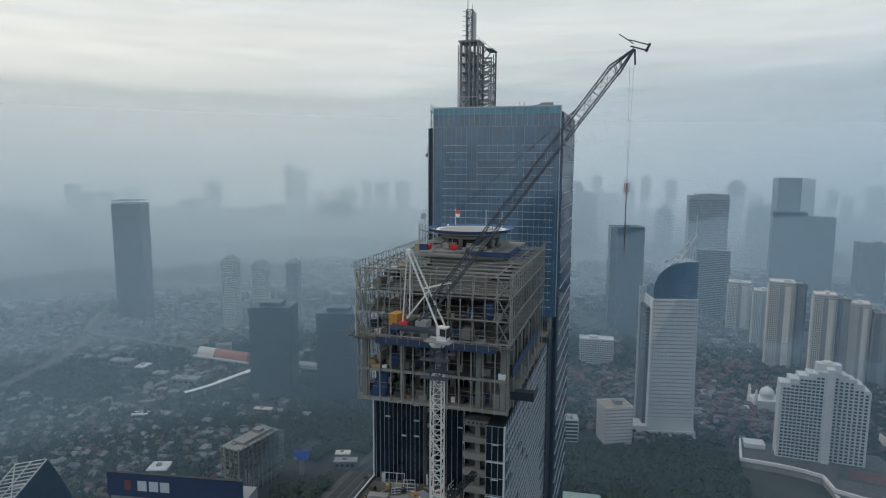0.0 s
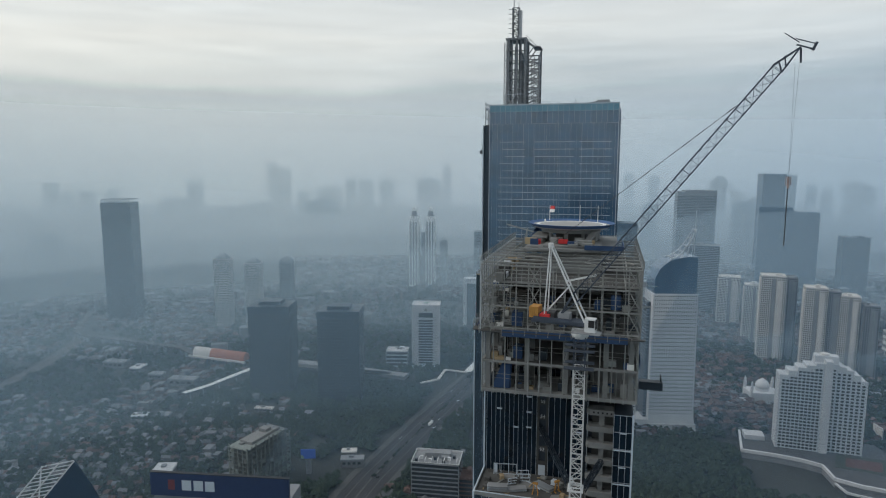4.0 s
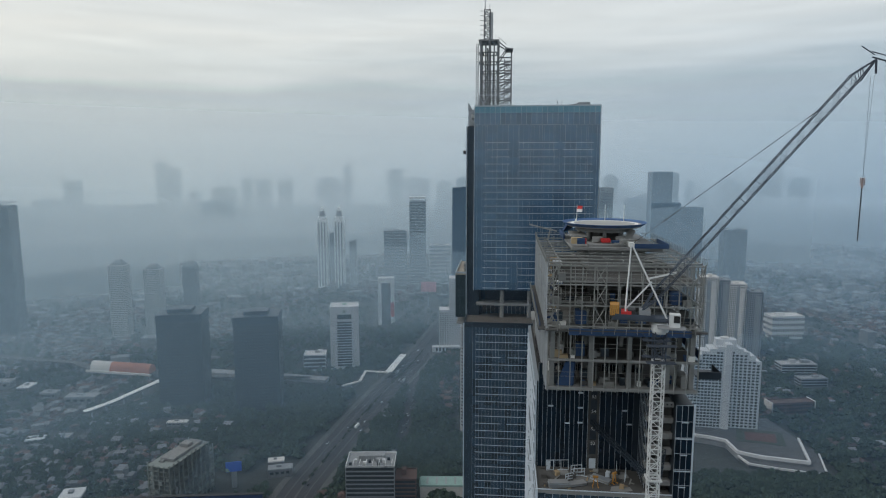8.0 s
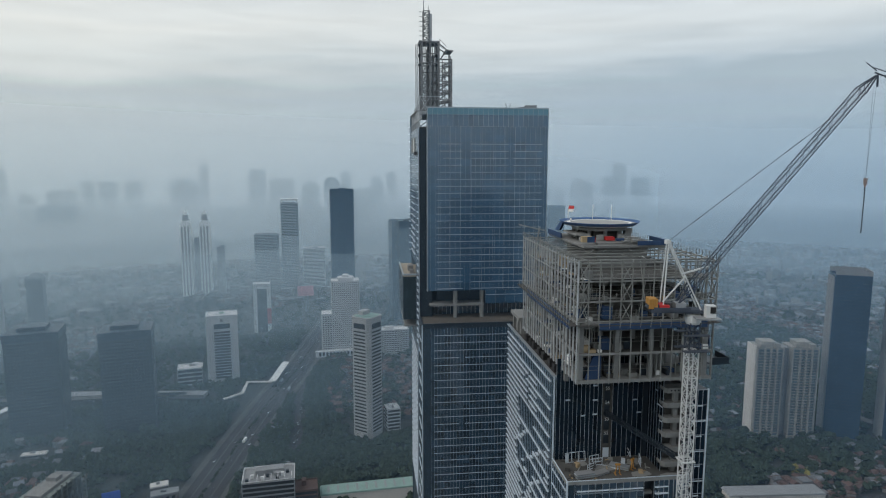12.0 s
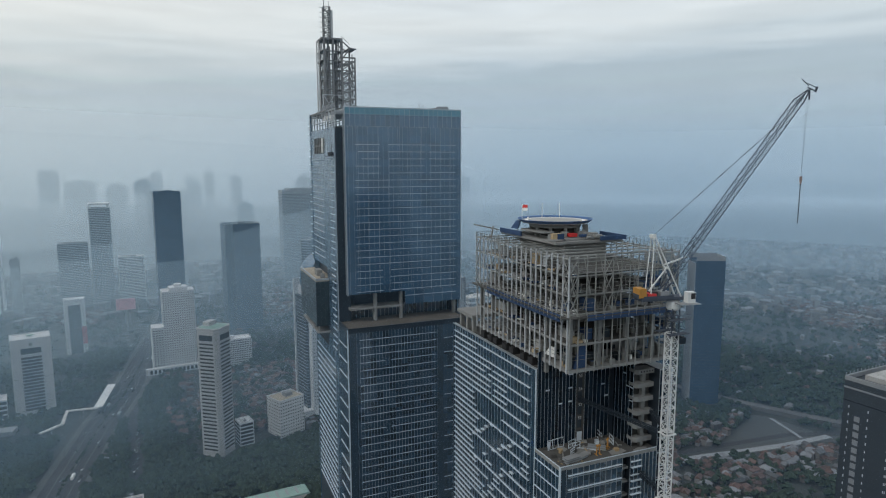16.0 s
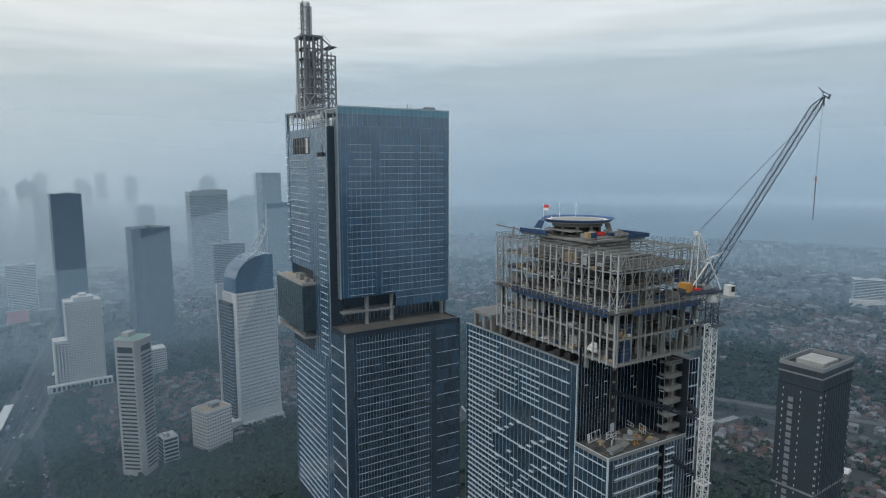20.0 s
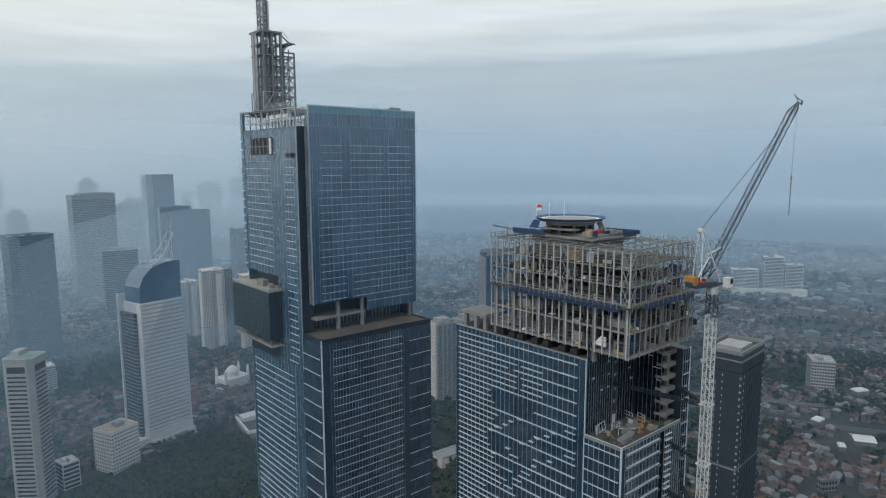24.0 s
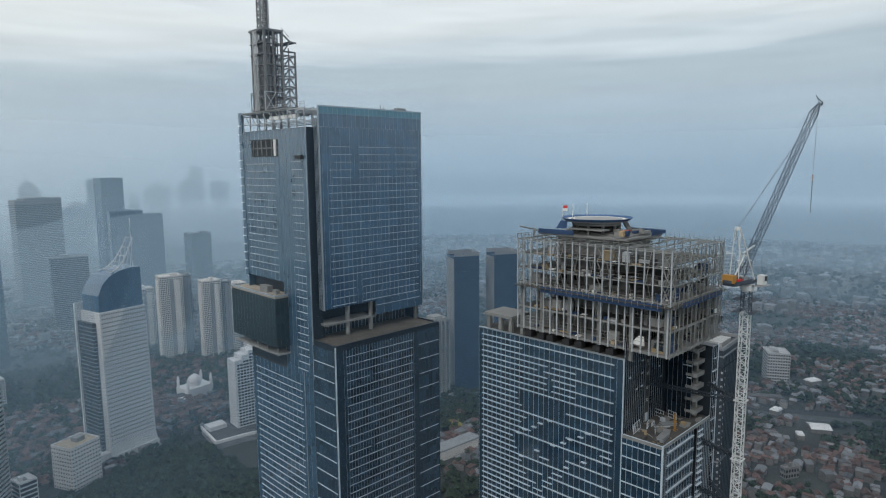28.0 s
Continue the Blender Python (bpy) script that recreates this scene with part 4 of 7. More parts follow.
for z in LEVELS:
    g = 0.2
    for y in (FY0, FY0 + 2.6, FY1):
        part("steel_girt", Shape().beam((UX0 + 0.1, y - 0.04, z + 0.03), (UX1 - 0.1, y - 0.04, z + 0.03), g), STEEL, raw)
    for x in (UX0, UX0 + 2.6, UX1 - 2.6, UX1):
        part("steel_girt", Shape().beam((x, FY0, z), (x, FY1, z), g), STEEL, raw)
    for y in np.linspace(FY0 + 4, FY1 - 4, 9):
        part("steel_floor_beam", Shape().beam((UX0 + 0.1, y, z - 0.07), (UX0 + 9, y, z - 0.07), 0.2), STEEL, raw)
        part("steel_floor_beam", Shape().beam((UX1 - 7, y, z - 0.07), (UX1 - 0.1, y, z - 0.07), 0.2), STEEL, raw)
# dark decks: shade inside the steel tier, put into the colour
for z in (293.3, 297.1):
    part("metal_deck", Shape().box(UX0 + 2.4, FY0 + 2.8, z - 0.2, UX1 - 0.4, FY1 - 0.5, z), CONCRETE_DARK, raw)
diag = ((UX0, FY0, 1, 0), (UX0, FY0, 0, 1), (UX1, FY0, -1, 0), (UX1, FY0, 0, 1), (UX0, FY1, 0, -1), (UX0 + 8.4, FY0, 1, 0), (UX0, FY0 + 16, 0, 1), (UX0, FY0 + 28, 0, 1))
for x, y, dx, dy in diag:
    for k in range(3):
        z0, z1 = LEVELS[k], LEVELS[k + 1]
        a, b = (x, y, z0), (x + 2.1 * dx, y + 2.1 * dy, z1)
        part("steel_brace", Shape().beam(a, b, 0.15).beam((b[0], b[1], z0), (a[0], a[1], z1), 0.13), STEEL, raw)
for i in range(9):
    y = FY0 + 1.3 + i * 4.6
    part("inner_brace", Shape().beam((UX0 + 2.6, y, 289.6), (UX0, y + 0.4, 297.2), 0.14).beam((UX0, y, 293.4), (UX0 + 2.6, y, 300.7), 0.13), STEEL, raw)
for i in range(7):
    x = UX0 + 1.3 + i * 3.9
    part("inner_brace", Shape().beam((x, FY0 + 2.6, 289.6), (x, FY0, 297.2), 0.14).beam((x, FY0, 293.4), (x, FY0 + 2.6, 300.7), 0.13), STEEL, raw)
# roof trusses, edge rail
for y in np.linspace(FY0 + 2, FY1 - 2, 10):
    part("roof_truss", Shape().beam((UX0, y, 300.9), (UX1, y, 300.9), 0.18).beam((UX0, y, 299.6), (UX1, y, 299.6), 0.14), STEEL, raw)
for i in range(60):
    x, y = random.uniform(UX0 + 0.5, UX1 - 0.5), random.uniform(FY0 + 1, FY1 - 2)
    part("loose_tube", Shape().beam((x, y, 301.15), (x + random.uniform(-3, 3), y + random.uniform(-3, 3), 301.25), 0.12), STEEL, raw)
rail = Shape()
for i in range(34):
    y = FY0 + i * (FY1 - FY0) / 33
    rail.beam((UX0 - 0.2, y, 301), (UX0 - 0.2, y, 302.3), 0.09)
    rail.beam((UX1 + 0.2, y, 301), (UX1 + 0.2, y, 302.1), 0.09)
for i in range(20):
    x = UX0 + i * (UX1 - UX0) / 19
    rail.beam((x, FY1, 301), (x, FY1, 302.2), 0.09)
rail.beam((UX0 - 0.2, FY0, 302), (UX0 - 0.2, FY1, 302), 0.08).beam((UX0, FY1, 302), (UX1, FY1, 302), 0.08)
part("edge_scaffold", rail, STEEL, raw, kind="stuff")
for z in (280.2, 281.0, 285.6, 286.4, 290.7, 291.6, 294.6, 295.5, 298.4, 299.2):
    x0, x1 = (FX0, FX1) if z < 289 else (UX0, UX1)
    part("guard_rail", Shape().beam((x0 + 0.15, FY0 + 0.6, z), (x0 + 0.15, FY1 - 0.5, z), 0.055), STEEL, raw)
    part("guard_rail", Shape().beam((x0 + 0.5, FY0 + 0.2, z), (x1 - 0.5, FY0 + 0.2, z), 0.05), STEEL, raw)
# projecting platform and blue nets round the middle
part("belt_platform", Shape().box(UX0 - 1.4, FY0 - 0.3, 288.9, UX0, FY1, 289.1).box(UX0, FY0 - 0.9, 288.9, UX1 + 0.8, FY0, 289.1), CONCRETE_DARK, raw, "scaffold boards round the tower")
part("safety_net", Shape().box(UX0 - 1.0, FY0 + 1.5, 288.0, UX0 - 0.9, FY1 - 8, 289.5), NET_BLUE, raw, "blue safety net")
part("safety_net", Shape().box(UX0 + 4, FY0 - 0.85, 288.2, UX1 - 2, FY0 - 0.75, 289.4), NET_BLUE, raw, "blue safety net")
part("safety_net", Shape().box(FX1 + 0.4, FY0 + 2, 283.6, FX1 + 0.5, FY1 - 10, 285.2), NET_BLUE, raw, "blue safety net")
part("side_platform", Shape().box(FX1 + 0.3, FY0 + 1, 280.1, FX1 + 4.2, FY0 + 6, 280.3).box(FX1 + 0.3, FY0 + 1, 280.3, FX1 + 4.2, FY0 + 1.1, 281.5).box(FX1 + 4.1, FY0 + 1.1, 280.3, FX1 + 4.2, FY0 + 6, 281.5), DARK_METAL, raw, "dark netted loading platform")
for k in range(26):
    y = FY0 + 0.6 + k * 1.55
    part("scaffold_tube", Shape().beam((UX0 - 1.35, y, 288.6), (UX0 - 1.35, y + random.uniform(-0.3, 0.3), 290.4 + random.uniform(0, 0.6)), 0.1), STEEL, raw)
for k in range(14):
    x = UX0 + k * 2.0
    part("scaffold_tube", Shape().beam((x, FY0 - 0.85, 288.5), (x + random.uniform(-0.3, 0.3), FY0 - 0.85, 290.2), 0.1), STEEL, raw)
part("tarpaulin", Shape().prism([(-13.6, 108.4), (-10.6, 108.5), (-10.3, 109.2), (-13.4, 109.3)], 278.2, 282.6, 0.55, (0.9, 0.2)), NET_BLUE, raw, "hanging blue tarpaulin")
part("tarpaulin", Shape().prism([(FX0 + 0.5, 114.0), (FX0 + 0.9, 113.9), (FX0 + 1.0, 117), (FX0 + 0.5, 117.2)], 279.2, 281.3, 0.4, (0, -0.9)), WHITE, raw, "white and blue sagging tarpaulin")
for k in range(44):
    x, y = (random.uniform(FX0 + 0.8, FX1 - 1), random.uniform(FY0 + 0.8, FY0 + 3)) if k % 2 else (random.uniform(FX0 + 0.6, FX0 + 3), random.uniform(FY0 + 1, FY1 - 3))
    z = random.choice((278.1, 283.4, 289.0, 293.3))
    w = random.uniform(0.3, 0.9)
    part("stacked_material", Shape().box(x - w, y - w * 0.7, z, x + w, y + w * 0.7, z + random.uniform(0.3, 1.3)), random.choice((CONCRETE, TIMBER, STEEL, NET_BLUE, WHITE)), raw)
for i in range(70):
    x, y = (random.uniform(FX0 + 1, FX1 - 1), random.uniform(FY0 + 1, FY0 + 6)) if i % 2 else (random.uniform(FX0 + 1, FX0 + 7), random.uniform(FY0 + 1, FY1 - 1))
    z = random.choice((278.1, 283.4))
    part("prop", Shape().beam((x, y, z), (x, y, z + (5.0 if z < 280 else 5.2)), 0.12), STEEL, raw)
for i in range(90):
    x, y = (random.uniform(UX0 + 0.3, UX1 - 0.3), FY0 + random.uniform(0.2, 2.6)) if i % 3 else (UX0 + random.uniform(0.1, 2.5), random.uniform(FY0, FY1))
    z, l = random.choice(LEVELS[:3]), random.uniform(1.2, 3.4)
    if i % 2:
        part("scaffold_tube", Shape().beam((x, y, z), (x + random.uniform(-0.3, 0.3), y, z + l), 0.08), STEEL, raw)
    else:
        part("scaffold_tube", Shape().beam((x, y, z + 1.0), (x + (l if i % 3 else 0), y + (0 if i % 3 else l), z + 1.0), 0.08), STEEL, raw)
for i in range(40):
    x, z = random.uniform(FX0 + 1, FX1 - 2), random.choice((278.1, 283.4, 289.6, 293.4))
    w, h = random.uniform(0.6, 2.0), random.uniform(0.8, 2.6)
    part("site_screen", Shape().box(x, FY0 + random.uniform(1, 4) , z + 0.1, x + w, FY0 + 4.1, z + h), random.choice((CONCRETE_DARK, DARK_METAL, NET_GREEN, NET_BLUE, CONCRETE)), raw)
for i in range(34):
    y, z = random.uniform(FY0 + 2, FY1 - 4), random.choice((278.2, 283.5, 289.7, 293.5, 297.3))
    l, h = random.uniform(0.8, 3.2), random.uniform(0.7, 2.6)
    part("stored_panel", Shape().box(FX0 + random.uniform(1.2, 3.0), y, z, FX0 + 3.2, y + l, z + h), random.choice((PAD_CONCRETE, TIMBER, CONCRETE, SPIRE_STEEL, CONCRETE_DARK)), raw)
for i in range(70):
    y, z = random.uniform(FY0 + 0.5, FY1 - 2.5), random.choice((278.15, 283.45, 289.1, 293.35, 297.15))
    l = random.uniform(0.8, 2.6)
    part("floor_litter", Shape().box(FX0 + random.uniform(0.4, 2.4), y, z, FX0 + 2.6, y + l, z + random.uniform(0.1, 0.5)), random.choice((SPIRE_STEEL, TIMBER, WHITE, CONCRETE_DARK, NET_BLUE)), raw)
# low concrete wing at the back corner
part("back_wing", Shape().box(-16.2, 150.5, 279.2, -8, 160, 280.0), CONCRETE, raw)
for y in (151.5, 155, 159):
    part("column", Shape().box(-15.6, y - 0.5, TOP, -14.6, y + 0.5, 279.2), CONCRETE, raw)

# ---- round landing deck ----
HX, HY = -1.9, 134.6
part("top_slab", Shape().box(-10.0, 121.5, 301.6, 7.6, 146.5, 302.1), CONCRETE, raw)
part("top_net", Shape().box(-10.4, 136, 302.1, -10.1, 146.5, 303.2), NET_BLUE, raw, "blue safety net")
part("top_net", Shape().box(1.5, 121.1, 302.1, 8.6, 121.3, 303.0), NET_BLUE, raw, "blue safety net")
part("top_net", Shape().box(8.5, 121.3, 302.1, 8.7, 131, 303.0), NET_BLUE, raw, "blue safety net")
part("top_block", Shape().box(-4.6, 130.5, 302.1, 1.4, 139.5, 304.6), CONCRETE_DARK, raw)
part("stair_flight", Shape().beam((1.2, 126.2, 302.3), (3.2, 129.5, 304.8), 1.3, 0.35), CONCRETE, raw)
part("ramp_slab", Shape().prism([(-9.4, 128.5), (-6.2, 128.2), (-6.0, 137.5), (-9.2, 138)], 303.4, 303.75), CONCRETE, raw)
for k in range(10):
    a = 2 * math.pi * k / 10 + 0.2
    part("deck_column", Shape().prism(ring(HX + 5.6 * math.cos(a), HY + 5.6 * math.sin(a), 0.42, 10), 302.1, 305.1), CONCRETE, raw)
part("deck_ring_beam", Shape().lathe([(5.0, 304.3), (6.1, 304.3), (6.1, 304.9), (5.0, 304.9), (5.0, 304.3)], HX, HY, 40, False), CONCRETE, raw)
helipad = part("landing_deck", Shape().lathe([(5.2, 304.9), (7.7, 305.2), (8.0, 305.5), (7.9, 305.75)], HX, HY, 40), PAD_CONCRETE, raw, "round concrete helicopter deck")
part("deck_ring", Shape().lathe([(7.2, 305.76), (7.2, 305.8), (6.5, 305.8), (6.5, 305.76), (7.2, 305.76)], HX, HY, 40, False), WHITE, helipad)
net = Shape()
K = 48
for k in range(K):
    a = 2 * math.pi * k / K
    net.v += [(HX + r * math.cos(a), HY + r * math.sin(a), z) for r, z in ((7.95, 305.55), (8.9, 306.15), (8.95, 306.1), (8.0, 305.45))]
for k in range(K):
    i, j = 4 * k, 4 * ((k + 1) % K)
    net.f += [(i + m, j + m, j + (m + 1) % 4, i + (m + 1) % 4) for m in range(4)]
part("rim_net", net, RIM_BLUE, helipad, "blue net round the rim")
part("net_sheet", Shape().prism([(-9.2, 139.2), (-10.2, 138), (-10.3, 141), (-8.0, 142.5)], 303.6, 305.4, 0.7, (0.8, -0.3)), NET_BLUE, helipad, "loose blue net sheet")
for x, y in ((-7.0, 141.4), (3.4, 140.8), (-0.5, 142.7)):
    part("flagpole", Shape().prism(ring(x, y, 0.07, 8), 305.6, 309.3), WHITE, helipad)
flag = Shape().prism([(-7.0, 141.4), (-7.05, 141.35), (-6.1, 140.6), (-5.9, 140.7)], 308.4, 309.1, 0.9, (0.2, 0))
part("flag_red_half", flag, RED, helipad, "red half of a limp flag")
part("flag_white_half", Shape().prism([(-7.0, 141.4), (-7.05, 141.35), (-6.1, 140.6), (-5.9, 140.7)], 307.7, 308.39, 0.95, (0.1, 0)), WHITE, helipad, "white half of a limp flag")
part("deck_lamp", Shape().lathe([(0.05, 305.7), (0.22, 305.9), (0.22, 306.3), (0.05, 306.5)], -7.6, 137.5, 10), WHITE, helipad)
for k in range(16):
    x, y = random.uniform(-10, 7.5), random.uniform(121, 127)
    part("stacked_material", Shape().box(x, y, 302.7, x + random.uniform(0.5, 2.2), y + random.uniform(0.4, 1.5), 302.7 + random.uniform(0.3, 1.2)), random.choice((CONCRETE, RED, TIMBER, STEEL, NET_BLUE)), raw)
part("roof_boom", Shape().beam((-11, 146, 302.7), (-17.5, 147, 304.2), 0.3).beam((-13, 146.2, 300.7), (-12.5, 146.2, 303.6), 0.3), STEEL, raw)

# ---- material on the deck ----
def rack(x, y, yaw, w, h):
    r = thing("steel_rack", "small pale steel frame standing on the concrete deck", "rack", "site racks", (x, y, DECK), yaw)
    for a in (-w / 2, w / 2):
        part("upright", Shape().beam((a, 0, 0), (a, 0, h), 0.12), FIN_ALU, r)
    for z in (0.06, h * 0.5, h - 0.06):
        part("crossbar", Shape().beam((-w / 2, 0, z), (w / 2, 0, z), 0.12), FIN_ALU, r)
    part("brace_bar", Shape().beam((-w / 6, 0, 0), (-w / 6, 0, h), 0.1), FIN_ALU, r)
    return r


panel = thing("window_frame_unit", "white framed window unit leaning on the deck", "window unit", place=(-12.2, 116.2, DECK), yaw=8)
for a, b in (((-2.2, 0, 0.1), (2.2, 0, 0.1)), ((-2.2, 0.3, 2.0), (2.2, 0.3, 2.0)), ((-2.2, 0, 0), (-2.2, 0.3, 2.1)), ((2.2, 0, 0), (2.2, 0.3, 2.1)), ((-0.8, 0, 0), (-0.8, 0.3, 2.1)), ((0.7, 0, 0), (0.7, 0.3, 2.1))):
    part("bar", Shape().beam(a, b, 0.11), FIN_ALU, panel)
part("blank_pane", Shape().box(-2.1, 0.1, 0.2, -1.5, 0.16, 1.9), FIN_ALU, panel)
for x, y, a, w, h in ((-8.6, 115.4, 15, 2.2, 1.7), (-8.2, 114.4, 10, 2.2, 1.5), (-0.6, 116.6, 80, 2.6, 1.8), (0.6, 113.8, 75, 2.4, 1.8), (-10.2, 112.8, 30, 1.8, 1.2)):
    rack(x, y, a, w, h)
for x, y, a, n in ((-12.6, 109.8, 8, 4), (-4.2, 112.6, -35, 3), (-9.2, 110.6, 20, 2)):
    pile = thing("panel_stack", "stack of flat grey panels on timber bearers", "stack", "panel stacks", (x, y, DECK), a)
    for k in range(2):
        part("bearer", Shape().box(-1.6 + 2.8 * k, -0.8, 0, -1.4 + 2.8 * k, 0.8, 0.14), TIMBER, pile)
    for k in range(n):
        part("panel", Shape().box(-1.9 + 0.1 * (k % 2), -0.8, 0.14 + 0.24 * k, 1.9, 0.8 - 0.08 * (k % 3), 0.32 + 0.24 * k), STEEL_GREY if k % 2 else FRAME_ALU, pile)
for x, y, a in ((-5.6, 110.2, 0), (-1.8, 112.0, 40)):
    hoist = thing("yellow_hoist_frame", "small yellow lifting frame on the deck", "hoist", "hoist frames", (x, y, DECK), a)
    for b in (-0.5, 0.5):
        part("leg", Shape().beam((b, 0, 0), (b * 0.4, 0, 2.0), 0.16), YELLOW, hoist)
        part("foot", Shape().beam((b, -0.5, 0.08), (b, 0.5, 0.08), 0.16), YELLOW, hoist)
    part("head", Shape().box(-0.5, -0.2, 1.9, 0.5, 0.2, 2.2), YELLOW, hoist)

for k in range(34):
    x, y = random.uniform(LX0 + 1, 2.2), random.uniform(LF + 0.8, LS - 0.8)
    l, a = random.uniform(0.6, 2.4), random.uniform(0, 180)
    m = random.choice((TIMBER, TIMBER, STEEL, FIN_ALU, CONCRETE_DARK, CONCRETE_DARK))
    tagged(part("loose_plank" if k % 3 else "material_crate", Shape().box(-l / 2, -0.12, 0, l / 2, 0.12, 0.1) if k % 3 else Shape().box(-0.5, -0.4, 0, 0.5, 0.4, random.uniform(0.4, 1.0)).box(-0.55, -0.45, 0, 0.55, 0.45, 0.1), m, place=pose(x, y, DECK + 0.015 + 0.1 * (k % 3 > 1), 0, 0, a)), "loose plank lying on the dirty deck" if k % 3 else "small site crate on the dirty deck", "plank" if k % 3 else "crate", "deck clutter")

# ---- luffing tower crane ----
CX, CY = 2.1, 98.6
ALONG = Vector((0.986, -0.166, 0))
ACROSS = Vector((0.166, 0.986, 0))
crane = thing("tower_crane", "white luffing tower crane with a grey lattice jib", "crane", place=(CX, CY, 0), world_parts=True)
for k in range(41):
    z0 = 1.5 + 5.0 * k
    part("mast_section", lattice(Shape(), (CX, CY, z0), (CX, CY, z0 + 5.0), 1.75, 3, 0.18, 0.1), CRANE_WHITE, crane)
R = 0.875
CORNERS = ((-R, -R), (R, -R), (R, R), (-R, R))
MAST = {}       # pieces of one mast section, shared by all of its colour


def mast_piece(name, a, b, w, mat):
    key = (name, a, b, mat.name)
    if key not in MAST:
        MAST[key] = Shape().beam(a, b, w).mesh(name, mat)
    return MAST[key]


for k in range(41, 58):
    z0 = 1.5 + 5.0 * k
    paint = CRANE_WHITE if z0 + 5 < 288 else CRANE_GREY
    at = Matrix.Translation((CX, CY, z0))
    collar = Shape()
    for (a, b), (c, d) in zip(CORNERS, CORNERS[1:] + CORNERS[:1]):
        collar.beam((CX + a, CY + b, z0 + 5.0), (CX + c, CY + d, z0 + 5.0), 0.14)
    section = part("mast_section", collar, paint, crane)
    for a, b in CORNERS:
        part("chord", mast_piece("chord", (a, b, 0), (a, b, 5.0), 0.18, paint), paint, section, place=at)
    for (a, b), (c, d) in zip(CORNERS, CORNERS[1:] + CORNERS[:1]):
        for j in range(3):
            lo, hi = 5.0 * j / 3, 5.0 * (j + 1) / 3
            ends = ((a, b, lo), (c, d, hi)) if j % 2 else ((c, d, lo), (a, b, hi))
            part("brace", mast_piece("brace", *ends, 0.1, paint), paint, section, place=at)
            if j < 2:
                part("rung", mast_piece("rung", (a, b, hi), (c, d, hi), 0.1, paint), paint, section, place=at)
part("foundation", Shape().box(CX - 3, CY - 3, 0, CX + 3, CY + 3, 1.5), CONCRETE, crane)
for z in (286.6, 289.4):
    part("climbing_platform", Shape().box(CX - 2.3, CY - 2.3, z, CX + 2.3, CY - 1.0, z + 0.12).box(CX - 2.3, CY + 1.0, z, CX + 2.3, CY + 2.3, z + 0.12).beam((CX - 2.3, CY - 2.3, z + 1.1), (CX + 2.3, CY - 2.3, z + 1.1), 0.08).beam((CX - 2.3, CY - 2.3, z + 1.1), (CX - 2.3, CY + 2.3, z + 1.1), 0.08), CRANE_GREY, crane)
part("slewing_ring", Shape().lathe([(1.15, 291.2), (1.35, 291.6), (1.35, 292.5), (1.1, 293.0)], CX, CY, 20), CRANE_WHITE, crane)


def at_crane(a, b, z):
    return tuple(Vector((CX, CY, z)) + ALONG * a + ACROSS * b)


def crane_box(a0, b0, z0, a1, b1, z1):
    s = Shape()
    s.prism([at_crane(a, b, 0)[:2] for a, b in ((a0, b0), (a1, b0), (a1, b1), (a0, b1))], z0, z1)
    return s


part("machine_deck", crane_box(-7.6, -1.4, 293.3, 2.0, 1.3, 293.9), CRANE_GREY, crane)
part("deck_side", crane_box(-7.2, -1.55, 293.6, -1.0, -1.4, 294.3), CRANE_GREY, crane)
part("ballast_cradle", crane_box(-8.1, -1.0, 293.9, -6.2, 1.0, 294.6), CRANE_GREY, crane)
part("winch", crane_box(-3.4, -1.0, 293.6, -1.6, 1.0, 295.0), STEEL_GREY, crane)
part("winch_drum", Shape().beam(at_crane(-4.6, -0.9, 294.4), at_crane(-4.6, 0.9, 294.4), 1.2), CABLE, crane)
part("motor_box", crane_box(-6.2, -1.5, 293.95, -4.6, 0.9, 294.7), RED, crane)
for k in range(5):
    part("ballast_block", crane_box(-8.0 + 0.3 * k, -1.2, 293.95, -7.73 + 0.3 * k, 1.2, 295.7), YELLOW, crane, "yellow counterweight block")
cab = part("operator_cab", crane_box(1.2, -2.9, 292.9, 2.8, -1.5, 295.0), CRANE_WHITE, crane)
part("cab_window", crane_box(2.8, -2.8, 293.4, 2.88, -1.6, 294.8), BLACK, cab)
part("cab_window", crane_box(1.8, -2.98, 293.7, 2.7, -2.9, 294.8), BLACK, cab)
part("cab_walkway", crane_box(-0.6, -3.6, 292.7, 3.6, -1.4, 292.85), STEEL_GREY, crane)
APEX = at_crane(-5.0, 0, 305.6)
for b in (-1.1, 1.1):
    part("a_frame_leg", Shape().beam(at_crane(1.0, b, 293.6), at_crane(-4.8, b * 0.5, 305.4), 0.22), CRANE_WHITE, crane)
    part("a_frame_back_leg", Shape().beam(at_crane(-5.6, b, 293.6), at_crane(-5.0, b * 0.5, 305.6), 0.17), CRANE_WHITE, crane)
part("a_frame_strut", Shape().beam(at_crane(-1.6, 0, 299.6), at_crane(-5.4, 0, 295.0), 0.22).beam(at_crane(-1.8, -0.8, 299.4), at_crane(-1.8, 0.8, 299.4), 0.2).beam(at_crane(-2.4, 0, 300.0), at_crane(2.2, 0, 301.3), 0.25), CRANE_WHITE, crane)
part("a_frame_head", Shape().box(APEX[0] - 0.4, APEX[1] - 0.5, 305.2, APEX[0] + 0.4, APEX[1] + 0.5, 305.9), CRANE_WHITE, crane)
FOOT, TIP = Vector(at_crane(-3.0, 0, 294.8)), Vector((28.9, 94.1, 333.6))
jib_dir = (TIP - FOOT).normalized()
lower_a, lower_b = FOOT + jib_dir * 4.0, TIP - jib_dir * 3.6
